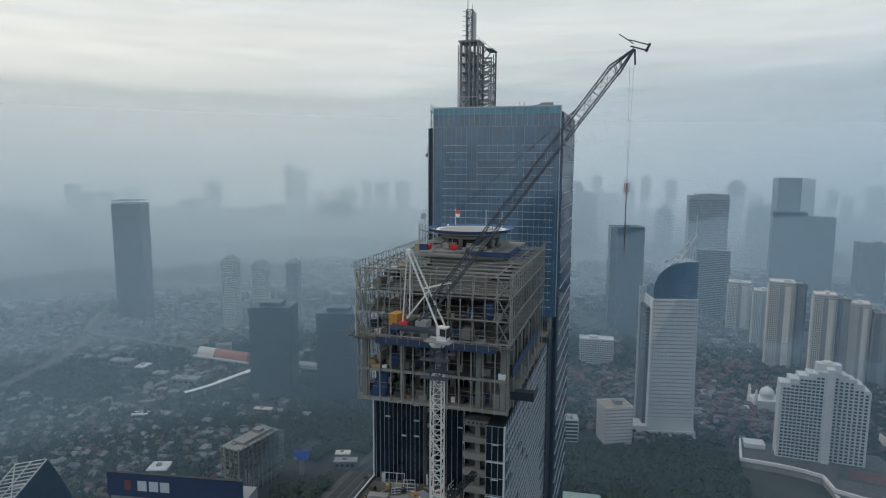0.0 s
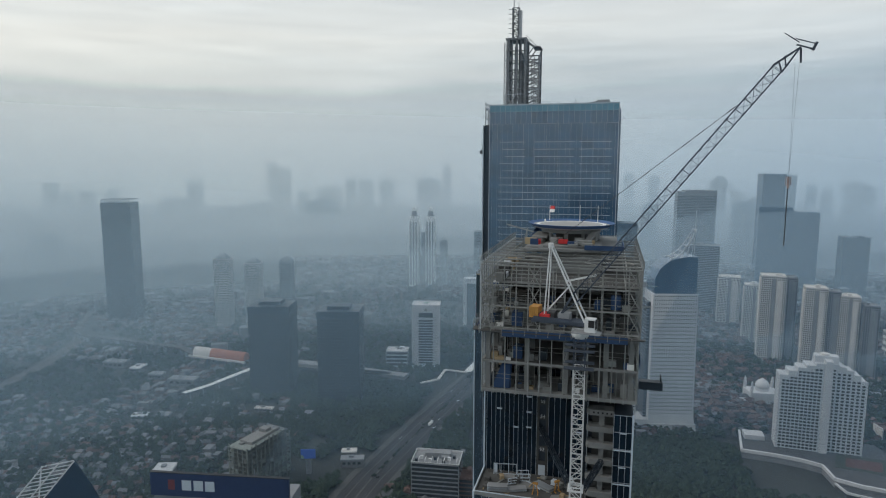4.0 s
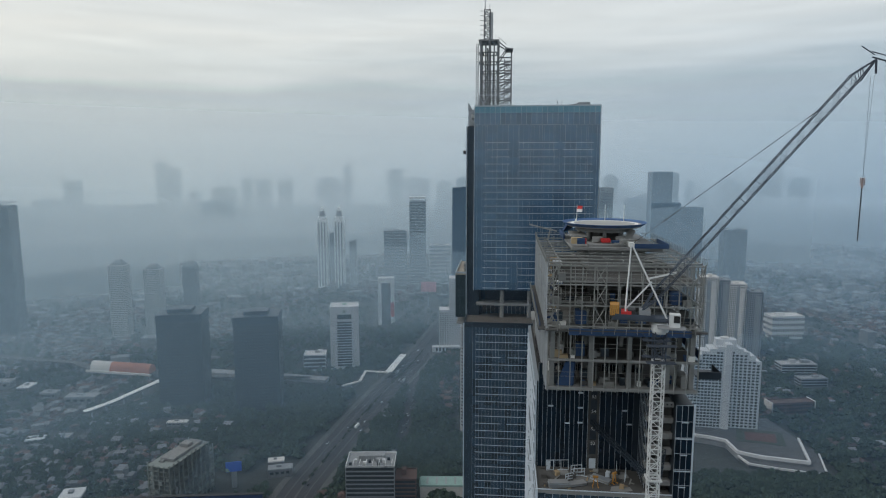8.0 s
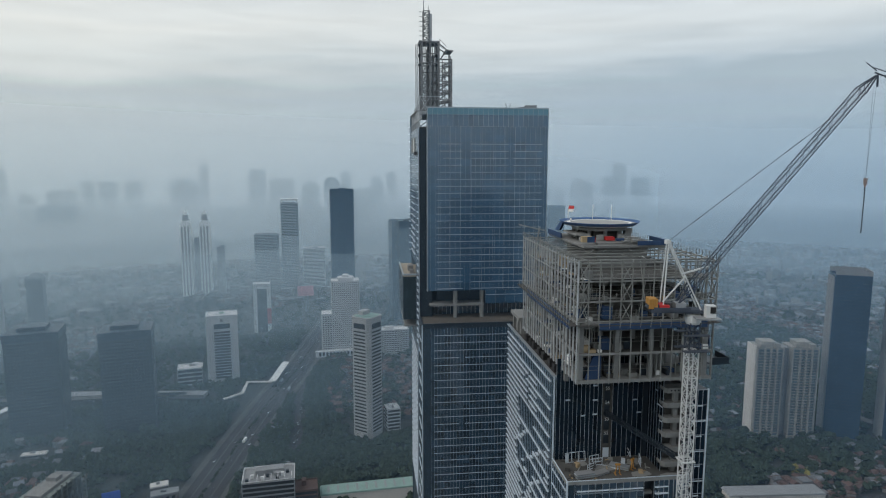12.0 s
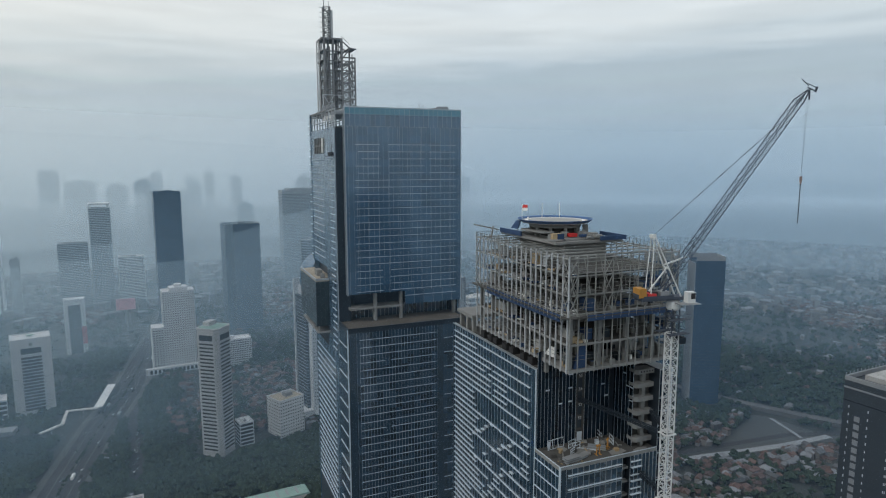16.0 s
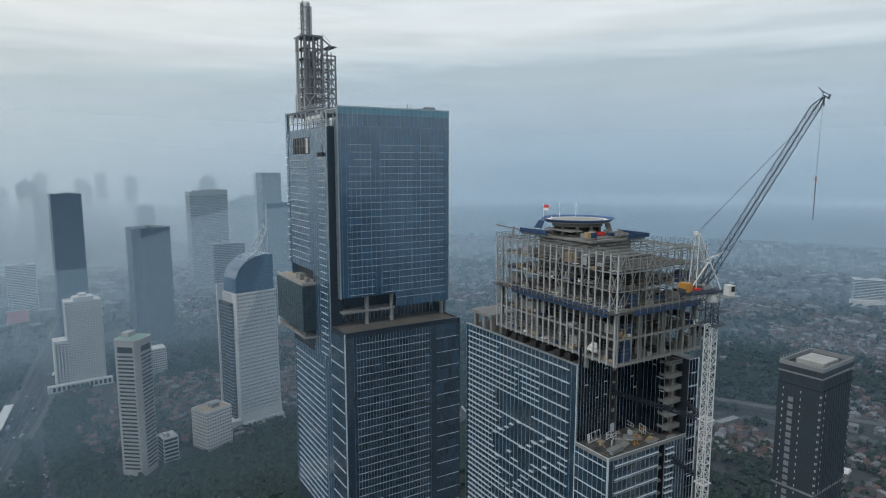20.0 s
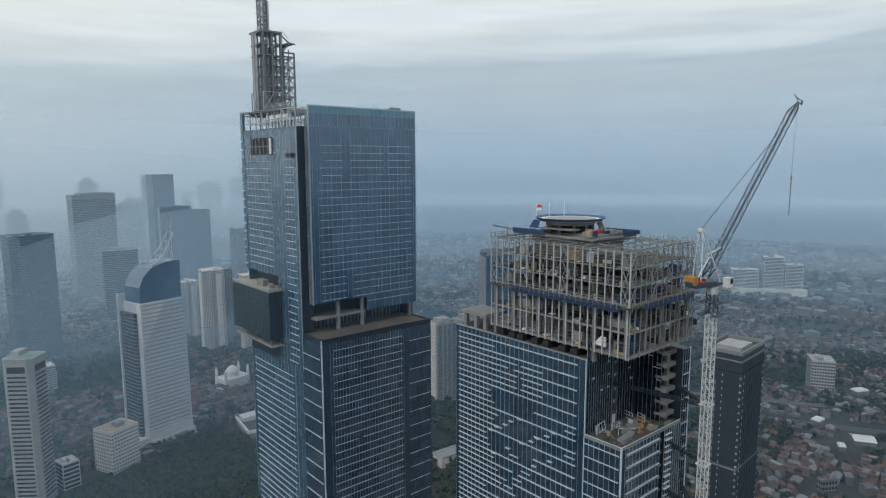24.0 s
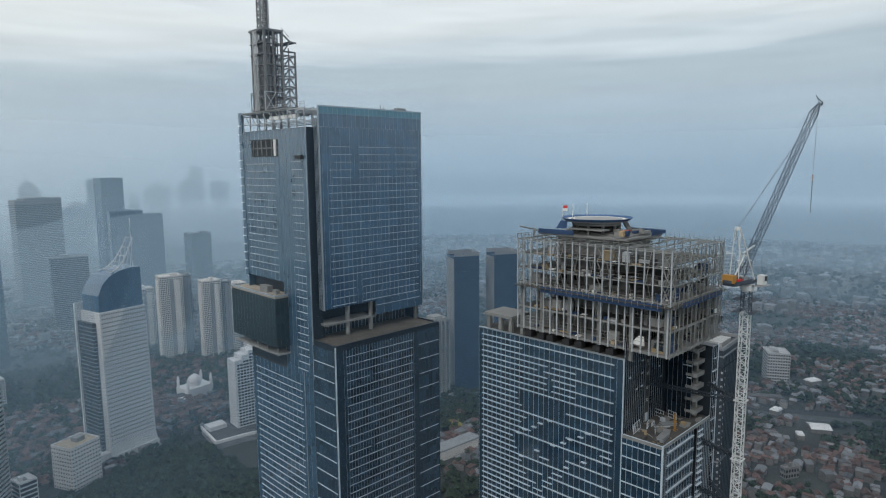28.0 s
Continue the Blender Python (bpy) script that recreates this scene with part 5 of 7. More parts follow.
jib = part("jib", lattice(Shape(), lower_a, lower_b, 1.3, 24, 0.13, 0.06), CRANE_GREY, crane, "dark grey lattice jib")
side, over = jib_dir.cross(Vector((0, 0, 1))).normalized(), Vector((0, 0, 1))
upj = side.cross(jib_dir).normalized()
for i, j in ((-1, -1), (1, -1), (1, 1), (-1, 1)):
    c = (side * i + upj * j) * 0.725
    part("foot_chord", Shape().beam(FOOT + side * i * 0.8, lower_a + c, 0.2), CRANE_GREY, jib)
    part("head_chord", Shape().beam(lower_b + c, TIP + side * i * 0.25 - upj * 0.4, 0.18), CRANE_GREY, jib)
for k in range(1, 3):
    for i in (-1, 1):
        a, b = lower_b + (TIP - lower_b) * k / 4, lower_b + (TIP - lower_b) * (k - 1) / 4
        s0, s1 = 0.725 * (1 - k / 4), 0.725 * (1 - (k - 1) / 4)
        part("head_lacing", Shape().beam(a + side * i * s0 + upj * s0, b + side * i * s1 - upj * s1, 0.09), CRANE_GREY, jib)
part("jib_head", Shape().beam(TIP - upj * 0.5, TIP - upj * 0.5 + Vector((0.1, 0, -1.9)), 0.22).beam(TIP + upj * 0.2, TIP + Vector((2.0, -0.3, -0.6)), 0.18).beam(TIP + Vector((-0.3, 0, 0.9)), TIP + Vector((2.1, -0.3, 0.1)), 0.12).beam(TIP + Vector((1.7, -0.3, -0.7)), TIP + Vector((2.2, -0.3, 0.3)), 0.3), CRANE_GREY, jib)
part("jib_spur", Shape().beam(TIP + Vector((0.2, 0, 0.4)), TIP + Vector((-1.6, 0.2, 1.7)), 0.12), CRANE_GREY, jib)
REST = FOOT + (TIP - FOOT) * 0.8 + upj * 0.75
part("pendant", Shape().beam(APEX, REST, 0.07), CABLE, crane)
for k in (0.2, 0.38, 0.55, 0.75, 0.82, 0.97):
    p = Vector(APEX) + (REST - Vector(APEX)) * k
    part("pendant_link", Shape().beam(p - (REST - Vector(APEX)).normalized() * 0.7, p + (REST - Vector(APEX)).normalized() * 0.5, 0.13), CABLE, crane)
for k in (-0.25, 0.25):
    part("hoist_rope", Shape().beam((29.0 + k, 94.1, 331.2), (29.0, 94.3, 316.4), 0.025), CABLE, crane)
part("hook_block", Shape().prism(ring(29.0, 94.3, 0.16, 10), 315.0, 316.5).beam((28.6, 94.3, 315.5), (29.4, 94.3, 315.5), 0.12).beam((28.7, 94.3, 315.5), (28.7, 94.3, 316.6), 0.09).beam((29.3, 94.3, 315.5), (29.3, 94.3, 316.6), 0.09), material("faded_orange_paint", (0.27, 0.2, 0.185), 0.6), crane, "small faded orange hook block")
part("sling_bar", Shape().beam((29.0, 94.3, 307.2), (29.0, 94.3, 315.2), 0.12), CABLE, crane)
for z, x1, y1 in ((267.2, -5.6, LS), (266.4, 6.0, LF), (253.0, 3.4, LF + 1), (241.0, 3.0, LF + 1), (240.0, 9.8, LF), (228.0, 3.0, LF + 1)):
    part("mast_tie", lattice(Shape(), (CX + (1.2 if x1 > CX else -1.2), CY + 1.0, z - 1.0), (x1, y1, z + 0.4), 0.7, 9, 0.16, 0.1), DARK_METAL, crane, "dark steel tie to the building")
for z in (267.0, 253.0, 240.5, 228.0):
    collar = Shape().box(CX - 1.25, CY - 1.25, z - 1.1, CX + 1.25, CY - 1.0, z - 0.85).box(CX - 1.25, CY + 1.0, z - 1.1, CX + 1.25, CY + 1.25, z - 0.85)
    collar.box(CX - 1.25, CY - 1.0, z - 1.1, CX - 1.0, CY + 1.0, z - 0.85).box(CX + 1.0, CY - 1.0, z - 1.1, CX + 1.25, CY + 1.0, z - 0.85)
    part("tie_collar", collar, CRANE_WHITE, crane)


# ---- city buildings ----
def block(name, label, x, y, w, d, h, yaw, skin, style="bands", storey=3.6, glass=None, roof=2, category="building", group="city buildings", width=0.62, pane=0.3):
    """A tower or slab with its storeys: bands, grid, fins or plain glass, and plant on its roof."""
    glass = glass or WINDOW_DARK
    b = thing(name, label, category, group, (x, y, 0), yaw)
    part("wall", Shape().box(-w / 2, -d / 2, 0, w / 2, d / 2, h), skin, b)
    n = max(2, int(h / storey))
    ph = h / n
    if style == "bands":
        unit = Shape().box(-w / 2 + 0.8, -d / 2 - 0.12, ph * 0.3, w / 2 - 0.8, d / 2 + 0.12, ph * (0.3 + width)).box(-w / 2 - 0.12, -d / 2 + 0.8, ph * 0.3, w / 2 + 0.12, d / 2 - 0.8, ph * (0.3 + width)).mesh("window_band", glass)
        for k in range(min(n, 60)):
            part("window_band", unit, glass, b, place=(0, 0, k * ph))
    elif style in ("grid", "fins"):
        cols, side_cols = max(4, int(w / (3.2 if style == "grid" else 2.6))), max(3, int(d / (3.2 if style == "grid" else 2.6)))
        row = Shape()
        for c in range(cols):
            a = -w / 2 + (c + 0.5) * w / cols
            row.box(a - pane * w / cols, -d / 2 - 0.1, ph * 0.28, a + pane * w / cols, d / 2 + 0.1, ph * (0.28 + 1.7 * pane))
        for c in range(side_cols):
            a = -d / 2 + (c + 0.5) * d / side_cols
            row.box(-w / 2 - 0.1, a - pane * d / side_cols, ph * 0.28, w / 2 + 0.1, a + pane * d / side_cols, ph * (0.28 + 1.7 * pane))
        unit = row.mesh("window_row", glass)
        for k in range(min(n, 60)):
            part("window_row", unit, glass, b, place=(0, 0, k * ph))
        if style == "fins":
            ribs = Shape()
            for c in range(cols + 1):
                a = -w / 2 + c * w / cols
                ribs.box(a - 0.25, -d / 2 - 0.6, 0, a + 0.25, -d / 2, h)
            part("ribs", ribs, skin, b, kind="stuff")
    else:
        lines = Shape()
        for k in range(1, n):
            lines.box(-w / 2 - 0.1, -d / 2 - 0.1, k * ph - 0.12, w / 2 + 0.1, d / 2 + 0.1, k * ph + 0.12)
        part("floor_line", lines, TOWER_DARK, b, kind="stuff")
    rim = Shape().box(-w / 2, -d / 2, h, w / 2, -d / 2 + 0.5, h + 1.4).box(-w / 2, d / 2 - 0.5, h, w / 2, d / 2, h + 1.4).box(-w / 2, -d / 2 + 0.5, h, -w / 2 + 0.5, d / 2 - 0.5, h + 1.4).box(w / 2 - 0.5, -d / 2 + 0.5, h, w / 2, d / 2 - 0.5, h + 1.4)
    part("parapet", rim, skin, b)
    for k in range(roof):
        a, c = random.uniform(-w * 0.28, w * 0.15), random.uniform(-d * 0.25, d * 0.1)
        part("roof_plant", Shape().box(a, c, h, a + w * random.uniform(0.15, 0.3), c + d * random.uniform(0.2, 0.35), h + random.uniform(2, 5.5)), TOWER_GREY if k else skin, b)
    return b


# dark tower and dark twin blocks
dark = block("dark_office_tower", "dark grey office tower with a pillared crown in haze", -944, 1056, 56, 44, 248, 20, TOWER_DARK, "fins", 4.0, category="tower", roof=0)
dark.scale = (1.0, 1.0, 0.972)
for k in range(9):
    part("crown_post", Shape().box(-27 + 6.4 * k, -22, 249.4, -25.6 + 6.4 * k, -20.6, 255), TOWER_GREY, dark)
part("crown_rim", Shape().box(-28, -22, 255, 28, -20.4, 256.2).box(-28, 20.4, 255, 28, 22, 256.2).box(-28, -20.4, 255, -26.4, 20.4, 256.2).box(26.4, -20.4, 255, 28, 20.4, 256.2), TOWER_GREY, dark)
for bx, by in ((-447, 776), (-343, 774)):
    twin = block("dark_office_block", "dark gridded office block with a stepped roof", bx, by, 56, 46, 123, 14, TOWER_DARK, "grid", 4.0, WINDOW_DARK, 2, "office block", "dark twin blocks")
    part("dark_crown", Shape().box(-28.4, -23.4, 116, 28.4, 23.4, 125.2).box(-16, -12, 125.2, 14, 12, 130), DARK_METAL, twin)
for k, (bx, by, bh) in enumerate(((-720, 1075, 134), (-671, 1105, 123), (-602, 1113, 128))):
    s = block("slim_apartment_tower", "slim pale apartment tower with a rounded crown", bx - 7, by, 29 if k < 2 else 24, 26 if k < 2 else 22, bh, 12, TOWER_CREAM if k < 2 else TOWER_GREY, "fins", 3.4, category="apartment tower", group="slim apartment towers", roof=0)
    part("crown", Shape().prism([(-12, -10), (12, -10), (12, 10), (-12, 10)], bh, bh + 5, 0.8).prism([(-9, -8), (9, -8), (9, 8), (-9, 8)], bh + 5, bh + 11, 0.45), TOWER_GREY, s)

# white tapering tower with a glass crown and a white sail frame
sail = thing("white_office_tower", "white flared tower with square windows and a dark glass crown", "tower", "", (79, 793, 0), 13)
sail.scale = (1.0, 1.0, 1.04)
prof = [(33.5, 0), (31.5, 4), (30.2, 9), (29.4, 16), (28.9, 30), (27.6, 161)]
wall = Shape()
for (a, z0), (b, z1) in zip(prof, prof[1:]):
    n0 = len(wall.v)
    wall.v += [(-26, -20 - (a - 27.6) * 0.9, z0), (a - 1.5, -20 - (a - 27.6) * 0.9, z0), (a - 1.5, 18, z0), (-26, 18, z0), (-26, -20 - (b - 27.6) * 0.9, z1), (b - 1.5, -20 - (b - 27.6) * 0.9, z1), (b - 1.5, 18, z1), (-26, 18, z1)]
    wall.f += [tuple(n0 + i for i in q) for q in ((0, 1, 5, 4), (1, 2, 6, 5), (2, 3, 7, 6), (3, 0, 4, 7))]
wall.f += [tuple(len(wall.v) - 4 + i for i in range(4))]
part("wall", wall, TOWER_WHITE, sail)
win = Shape()
for c in range(19):
    a = -23.5 + c * 2.65
    win.box(a - 0.5, -20.3, 1.0, a + 0.5, -20.0, 2.2)
for c in range(13):
    a = -17.5 + c * 2.7
    win.box(26.15, a - 0.6, 0.9, 26.5, a + 0.6, 2.3)
unit = win.mesh("window_row", WINDOW_DARK)
for k in range(32):
    part("window_row", unit, WINDOW_DARK, sail, place=pose(0, -0.9 * (1.3 - 1.3 * k / 31), 19 + 4.45 * k))
part("side_glass", Shape().box(-30, -12, 0, -26.1, 17, 150), WINDOW_DARK, sail)
lines = Shape()
for k in range(36):
    lines.box(-30.2, -12.2, 3 + 4.05 * k, -26.0, 17, 3.7 + 4.05 * k)
part("side_bands", lines, TOWER_GREY, sail, kind="stuff")
part("side_fin", Shape().box(-32, 17, 0, -20, 19.5, 169), TOWER_WHITE, sail)
arch = [(-24, 161), (25, 161), (25, 203), (12, 203), (0, 201), (-10, 197), (-19, 189), (-24, 178)]
cr_s = Shape()
cr_s.v = [(x, y, z) for y in (-17, 15) for x, z in arch]
cr_s.f = [tuple(range(8)), tuple(range(15, 7, -1))] + [(i, 8 + i, 8 + (i + 1) % 8, (i + 1) % 8) for i in range(8)]
part("glass_crown", cr_s, GLASS_FRONT, sail, "dark blue curved glass crown")
fr = Shape()
for yy in (-12, 12):
    for k in range(6):
        a, b = k / 6, (k + 1) / 6
        f0, f1 = (-6 + 31 * a, yy * (1 - 0.5 * a), 200 + 33 * a * a), (-6 + 31 * b, yy * (1 - 0.5 * b), 200 + 33 * b * b)
        fr.beam(f0, f1, 1.1)
        fr.beam((f0[0], f0[1], 202), f1, 0.6) if k > 2 else None
for k in range(1, 7):
    a = k / 6
    fr.beam((-6 + 31 * a, -12 * (1 - 0.5 * a), 200 + 33 * a * a), (-6 + 31 * a, 12 * (1 - 0.5 * a), 200 + 33 * a * a), 0.8)
fr.beam((24.5, -4, 202), (24.5, -4, 254), 0.5)
part("sail_truss", fr, TOWER_WHITE, sail, "white steel sail frame with an aerial")
part("podium", Shape().box(-46, -21, 0, -26, 4, 13).box(-26, -24, 0, 30, -22, 9), TOWER_WHITE, sail)
ann = block("white_annex", "white low annex with small windows and a dusty roof", 21, 748, 33, 28, 44, 24, TOWER_WHITE, "grid", 3.9, roof=3, pane=0.2)
part("roof_surface", Shape().box(-15.8, -13.3, 44.0, 15.8, 13.3, 44.3), DUSTY_ROOF, ann)

# broad white hotel
hotel = thing("white_hotel", "broad white hotel with gridded balconies and stepped crown", "hotel", "", (234, 747, 0), -4)
hotel.scale = (0.957, 0.957, 1.085)
for k, hh in enumerate((83, 88, 92, 95, 97.5)):
    part("wing_bay", Shape().box(-44 + 9 * k, -12, 0, -35 + 9 * k, 12, hh).box(-44 + 9 * k, -12.2, hh, -35 + 9 * k, -11.2, hh + 1.2), TOWER_WHITE, hotel)
for k, hh in enumerate((97, 95, 92, 88, 82)):
    part("wing_bay", Shape().box(8.5 + 7.2 * k, -8, 0, 15.7 + 7.2 * k, 16, hh).box(8.5 + 7.2 * k, -8.2, hh, 15.7 + 7.2 * k, -7.2, hh + 1.2), TOWER_WHITE, hotel)
part("tower_core", Shape().box(1, -14.5, 0, 8.5, 14, 102).box(-8, -2, 97, 16, 10, 104.5), TOWER_WHITE, hotel)
part("roof_plant", Shape().lathe([(5, 104.5), (5, 106), (4, 106.5)], 3, 4, 20), TOWER_CREAM, hotel)
HEIGHTS = ((-44, -35, 83), (-35, -26, 88), (-26, -17, 92), (-17, -8, 95), (-8, 1, 97.5), (8.5, 15.7, 97), (15.7, 22.9, 95), (22.9, 30.1, 92), (30.1, 37.3, 88), (37.3, 44.5, 82))
WINDOWS = [(-39.6 + 4.05 * c, -12.0) for c in range(10)] + [(11.0 + 4.9 * c, -8.0) for c in range(7)]
for k in range(26):
    z, row = 5 + 3.42 * k, Shape()
    for a, b in WINDOWS:
        if z + 4.5 < max(top for x0, x1, top in HEIGHTS if x0 <= a <= x1):
            row.box(a - 1.5, b - 0.4, 0.6, a + 1.45, b + 0.1, 2.5)
    if row.v:
        part("window_row", row, WINDOW_DARK, hotel, place=(0, 0, z))
podium = thing("hotel_podium", "low podium with a white curved parapet and a roof court", "podium", "", (225, 710, 0), 0, world_parts=True)
EDGE = [(161, 772), (154, 718), (189, 714), (212, 708), (228, 700), (231, 672), (252, 662), (297, 653), (311, 712)]
part("hall", Shape().prism(EDGE + [(300, 772)], 0, 7.9), TOWER_GREY, podium)
DECK = material("stained_roof_deck", (0.075, 0.08, 0.085), 0.9, 0, 0.4, 6.0, 1.0)
part("roof_deck", Shape().prism(EDGE + [(300, 772)], 7.9, 8), DECK, podium, "dark stained roof deck")
for (x0, y0), (x1, y1) in zip(EDGE, EDGE[1:]):
    part("parapet", Shape().beam((x0, y0, 8.6), (x1, y1, 8.6), 2.2, 3.4), TOWER_WHITE, podium)
part("roof_court", Shape().prism([(251, 735), (240, 702), (290, 692), (301, 731)], 8, 8.3), material("dark_green_court", (0.045, 0.06, 0.05), 0.9), podium, "dark green court on the roof")
part("court_field", Shape().prism([(258, 728), (251, 706), (283, 700), (291, 724)], 8.3, 8.32), material("dull_red_court", (0.10, 0.055, 0.05), 0.9), podium)
TERRACE_EDGE = [(231, 670), (236, 652), (262, 644), (306, 634), (322, 690)]
part("lower_terrace", Shape().prism([(231, 671), (236, 653), (262, 645), (306, 635), (322, 690), (312, 711), (298, 655), (253, 664)], 0, 4.5), DECK, podium)
for (x0, y0), (x1, y1) in zip(TERRACE_EDGE, TERRACE_EDGE[1:]):
    part("parapet", Shape().beam((x0, y0, 5.0), (x1, y1, 5.0), 1.4, 2.2), TOWER_WHITE, podium)
part("pool_house", Shape().box(163, 752, 8, 184, 768, 13), TOWER_WHITE, podium)
school = block("low_flat_block", "long red-roofed school block with pale gable ends", 346, 817, 58, 16, 14, 12, ROOFS, "grid", 4.2, roof=0)
part("gable_end", Shape().box(-30, -8.4, 0, -28.6, 8.4, 16).box(28.6, -8.4, 0, 30, 8.4, 16), TOWER_CREAM, school)
block("low_flat_block", "low pale block with banded windows among trees", 421, 974, 54, 20, 17, 6, TOWER_TAN, "bands", 4, roof=2)
block("low_flat_block", "low grey block beside a school", 420, 922, 40, 16, 12, 8, TOWER_GREY, "bands", 4, roof=1)

# apartment slabs behind the hotel
# narrow grey slabs: shade of the recesses between the cream ones, put into colour
for x, y, w, d, h, skin in ((241, 1352, 40, 30, 97, TOWER_CREAM), (263, 1236, 32, 28, 103, TOWER_CREAM), (266, 1118, 36, 30, 140, TOWER_CREAM), (294, 1126, 18, 24, 137, TOWER_GREY), (318, 1080, 30, 28, 130, TOWER_CREAM), (343, 1078, 16, 26, 126, TOWER_GREY), (362, 1072, 26, 28, 121, TOWER_CREAM), (388, 1062, 20, 28, 110, TOWER_GREY)):
    a = block("apartment_slab", "pale apartment slab with rows of small windows" if skin == TOWER_CREAM else "shaded grey apartment slab with rows of windows", x, y, w, d, h, -6, skin, "fins", 3.3, roof=1, category="apartment tower", group="apartment slabs")
    # a grey strip on the face paints the shade of a recess
    part("recess_strip", Shape().box(-2.4, -d / 2 - 0.7, 0, 2.4, -d / 2 - 0.1, h - 3), TOWER_GREY, a)
    part("side_bay", Shape().box(-w / 2 - 1.5, -d / 4, 0, -w / 2, d / 4, h - 5).box(w * 0.12, -d / 2 - 2, 0, w * 0.36, -d / 2 - 0.6, h - 6), skin, a)

# glass towers in the haze on the far side
block("blue_office_tower", "dark blue glass slab tower in haze", 494, 1845, 76, 40, 194, -8, TOWER_BLUE, "plain", 4.0, roof=1, category="tower")
block("blue_office_tower", "tall blue-grey glass tower in haze", 662, 2790, 96, 60, 277, -8, TOWER_BLUE, "plain", 4.2, roof=1, category="tower")
block("grey_office_tower", "grey office tower with light vertical fins in haze", 225, 1750, 76, 46, 252, 6, TOWER_GREY, "fins", 4.0, roof=2, category="tower")
block("dark_glass_tower", "dark glass tower with a framed crown", 20, 1290, 58, 44, 204, 8, TOWER_BLUE, "bands", 4.0, TOWER_DARK, 0, "tower")
block("grey_office_tower", "dark stepped tower in haze", 567, 1690, 56, 40, 148, 0, TOWER_DARK, "plain", 4.0, roof=2, category="tower")
block("grey_office_tower", "grey slab tower behind the white tower", 204, 1462, 66, 34, 145, -8, TOWER_GREY, "bands", 3.8, roof=1, category="tower")
block("grey_office_tower", "tall grey tower with a setback top in haze", 203, 1745, 68, 46, 248, 4, TOWER_GREY, "fins", 4.0, roof=1, category="tower")
block("blue_office_tower", "tall plain glass tower fading in haze", 440, 1960, 60, 46, 292, 6, TOWER_BLUE, "plain", 4.2, roof=0, category="tower")
block("blue_office_tower", "plain blue glass tower in haze", 400, 1720, 74, 44, 214, -10, TOWER_BLUE, "plain", 4.0, roof=1, category="tower")
block("low_white_block", "pale classical block with tall windows", 492, 1190, 60, 30, 41, 8, TOWER_CREAM, "grid", 9, roof=1)
block("low_white_block", "low white apartment block", -16, 1045, 54, 24, 42, 5, TOWER_WHITE, "fins", 3.4, roof=1)

# towers along the avenue
for bx, by in ((-489, 1573), (-447, 1581)):
    t = block("twin_residential_tower", "slim pale twin tower with a stepped spire", bx, by, 25, 28, 172, 8, WHITE, "none", 200, roof=0, category="apartment tower", group="pale twin towers")
    for a in (-9.4, -2.2, 5.0):
        part("window_strip", Shape().box(a, -14.5, 4, a + 3.4, -14.0, 170), TOWER_GREY, t)
    part("step", Shape().box(-10, -11, 172, 10, 11, 184), WHITE, t)
    part("lantern", Shape().box(-6, -7, 184, 6, 7, 198), TOWER_GREY, t)
    part("finial", Shape().prism([(-5, -6), (5, -6), (5, 6), (-5, 6)], 198, 208, 0.5), WHITE, t)
block("grey_office_tower", "slim grey slab beside the pale twin towers", -414, 1590, 17, 26, 118, 8, TOWER_GREY, "none", 200, roof=1, category="tower")
block("grey_office_tower", "slim grey slab between the pale twin towers", -468, 1590, 12, 20, 140, 8, TOWER_GREY, "none", 200, roof=0, category="tower")
block("grey_office_tower", "grey office slab in haze", -308, 1620, 60, 30, 144, 8, TOWER_GREY, "bands", 3.8, category="tower")
crowned = block("banded_office_tower", "banded office tower with a flat framed crown", -256, 1670, 44, 40, 218, 8, TOWER_GREY, "bands", 4.0, category="tower", roof=0)
part("crown_frame", Shape().box(-22, -20, 226, 22, 20, 230).box(-20, -18, 218, -17, 18, 226).box(17, -18, 218, 20, 18, 226), TOWER_WHITE, crowned)
block("dark_glass_tower", "tall dark blue glass tower", -104, 1228, 44, 36, 270, 6, TOWER_BLUE, "plain", 4.0, roof=1, category="tower")
block("low_white_block", "pale banded office block", -195, 1665, 56, 34, 102, 4, TOWER_CREAM, "bands", 3.6)
hq = block("white_office_tower", "white office block with dark banded centre panel", -270, 938, 44, 34, 100, 12, TOWER_WHITE, "none", 90, roof=0, category="office block")
for k in range(17):
    part("window_band", Shape().box(-11, -17.5, 8 + 4.2 * k, 11, -17.0, 10.6 + 4.2 * k), WINDOW_DARK, hq)
part("top_panel", Shape().box(-11, -17.5, 82, 11, -17.0, 89), WINDOW_DARK, hq)
part("roof_disc", Shape().lathe([(4, 101.4), (4, 102.4)], 0, 0, 20), GREEN_ROOF, hq)
part("logo_disc", Shape().prism([(-2, -17.4), (2, -17.4), (2, -17.0), (-2, -17.0)], 92, 96), TOWER_GREY, hq)
for k in range(24):
    part("side_window", Shape().box(21.9, -11, 6 + 3.9 * k, 22.3, 11, 7.8 + 3.9 * k), WINDOW_DARK, hq)
block("low_white_block", "small white podium building", -316, 930, 34, 26, 24, 12, TOWER_WHITE, "bands", 6)
port = thing("white_portal_tower", "white portal-shaped tower with a dark glass middle", "tower", "", (-257, 1215, 0), 8)
part("pier", Shape().box(-16, -10, 0, -9, 10, 94), TOWER_WHITE, port)
part("pier", Shape().box(9, -10, 0, 16, 10, 94), TOWER_WHITE, port)
part("lintel", Shape().box(-9, -10, 84, 9, 10, 94), TOWER_WHITE, port)
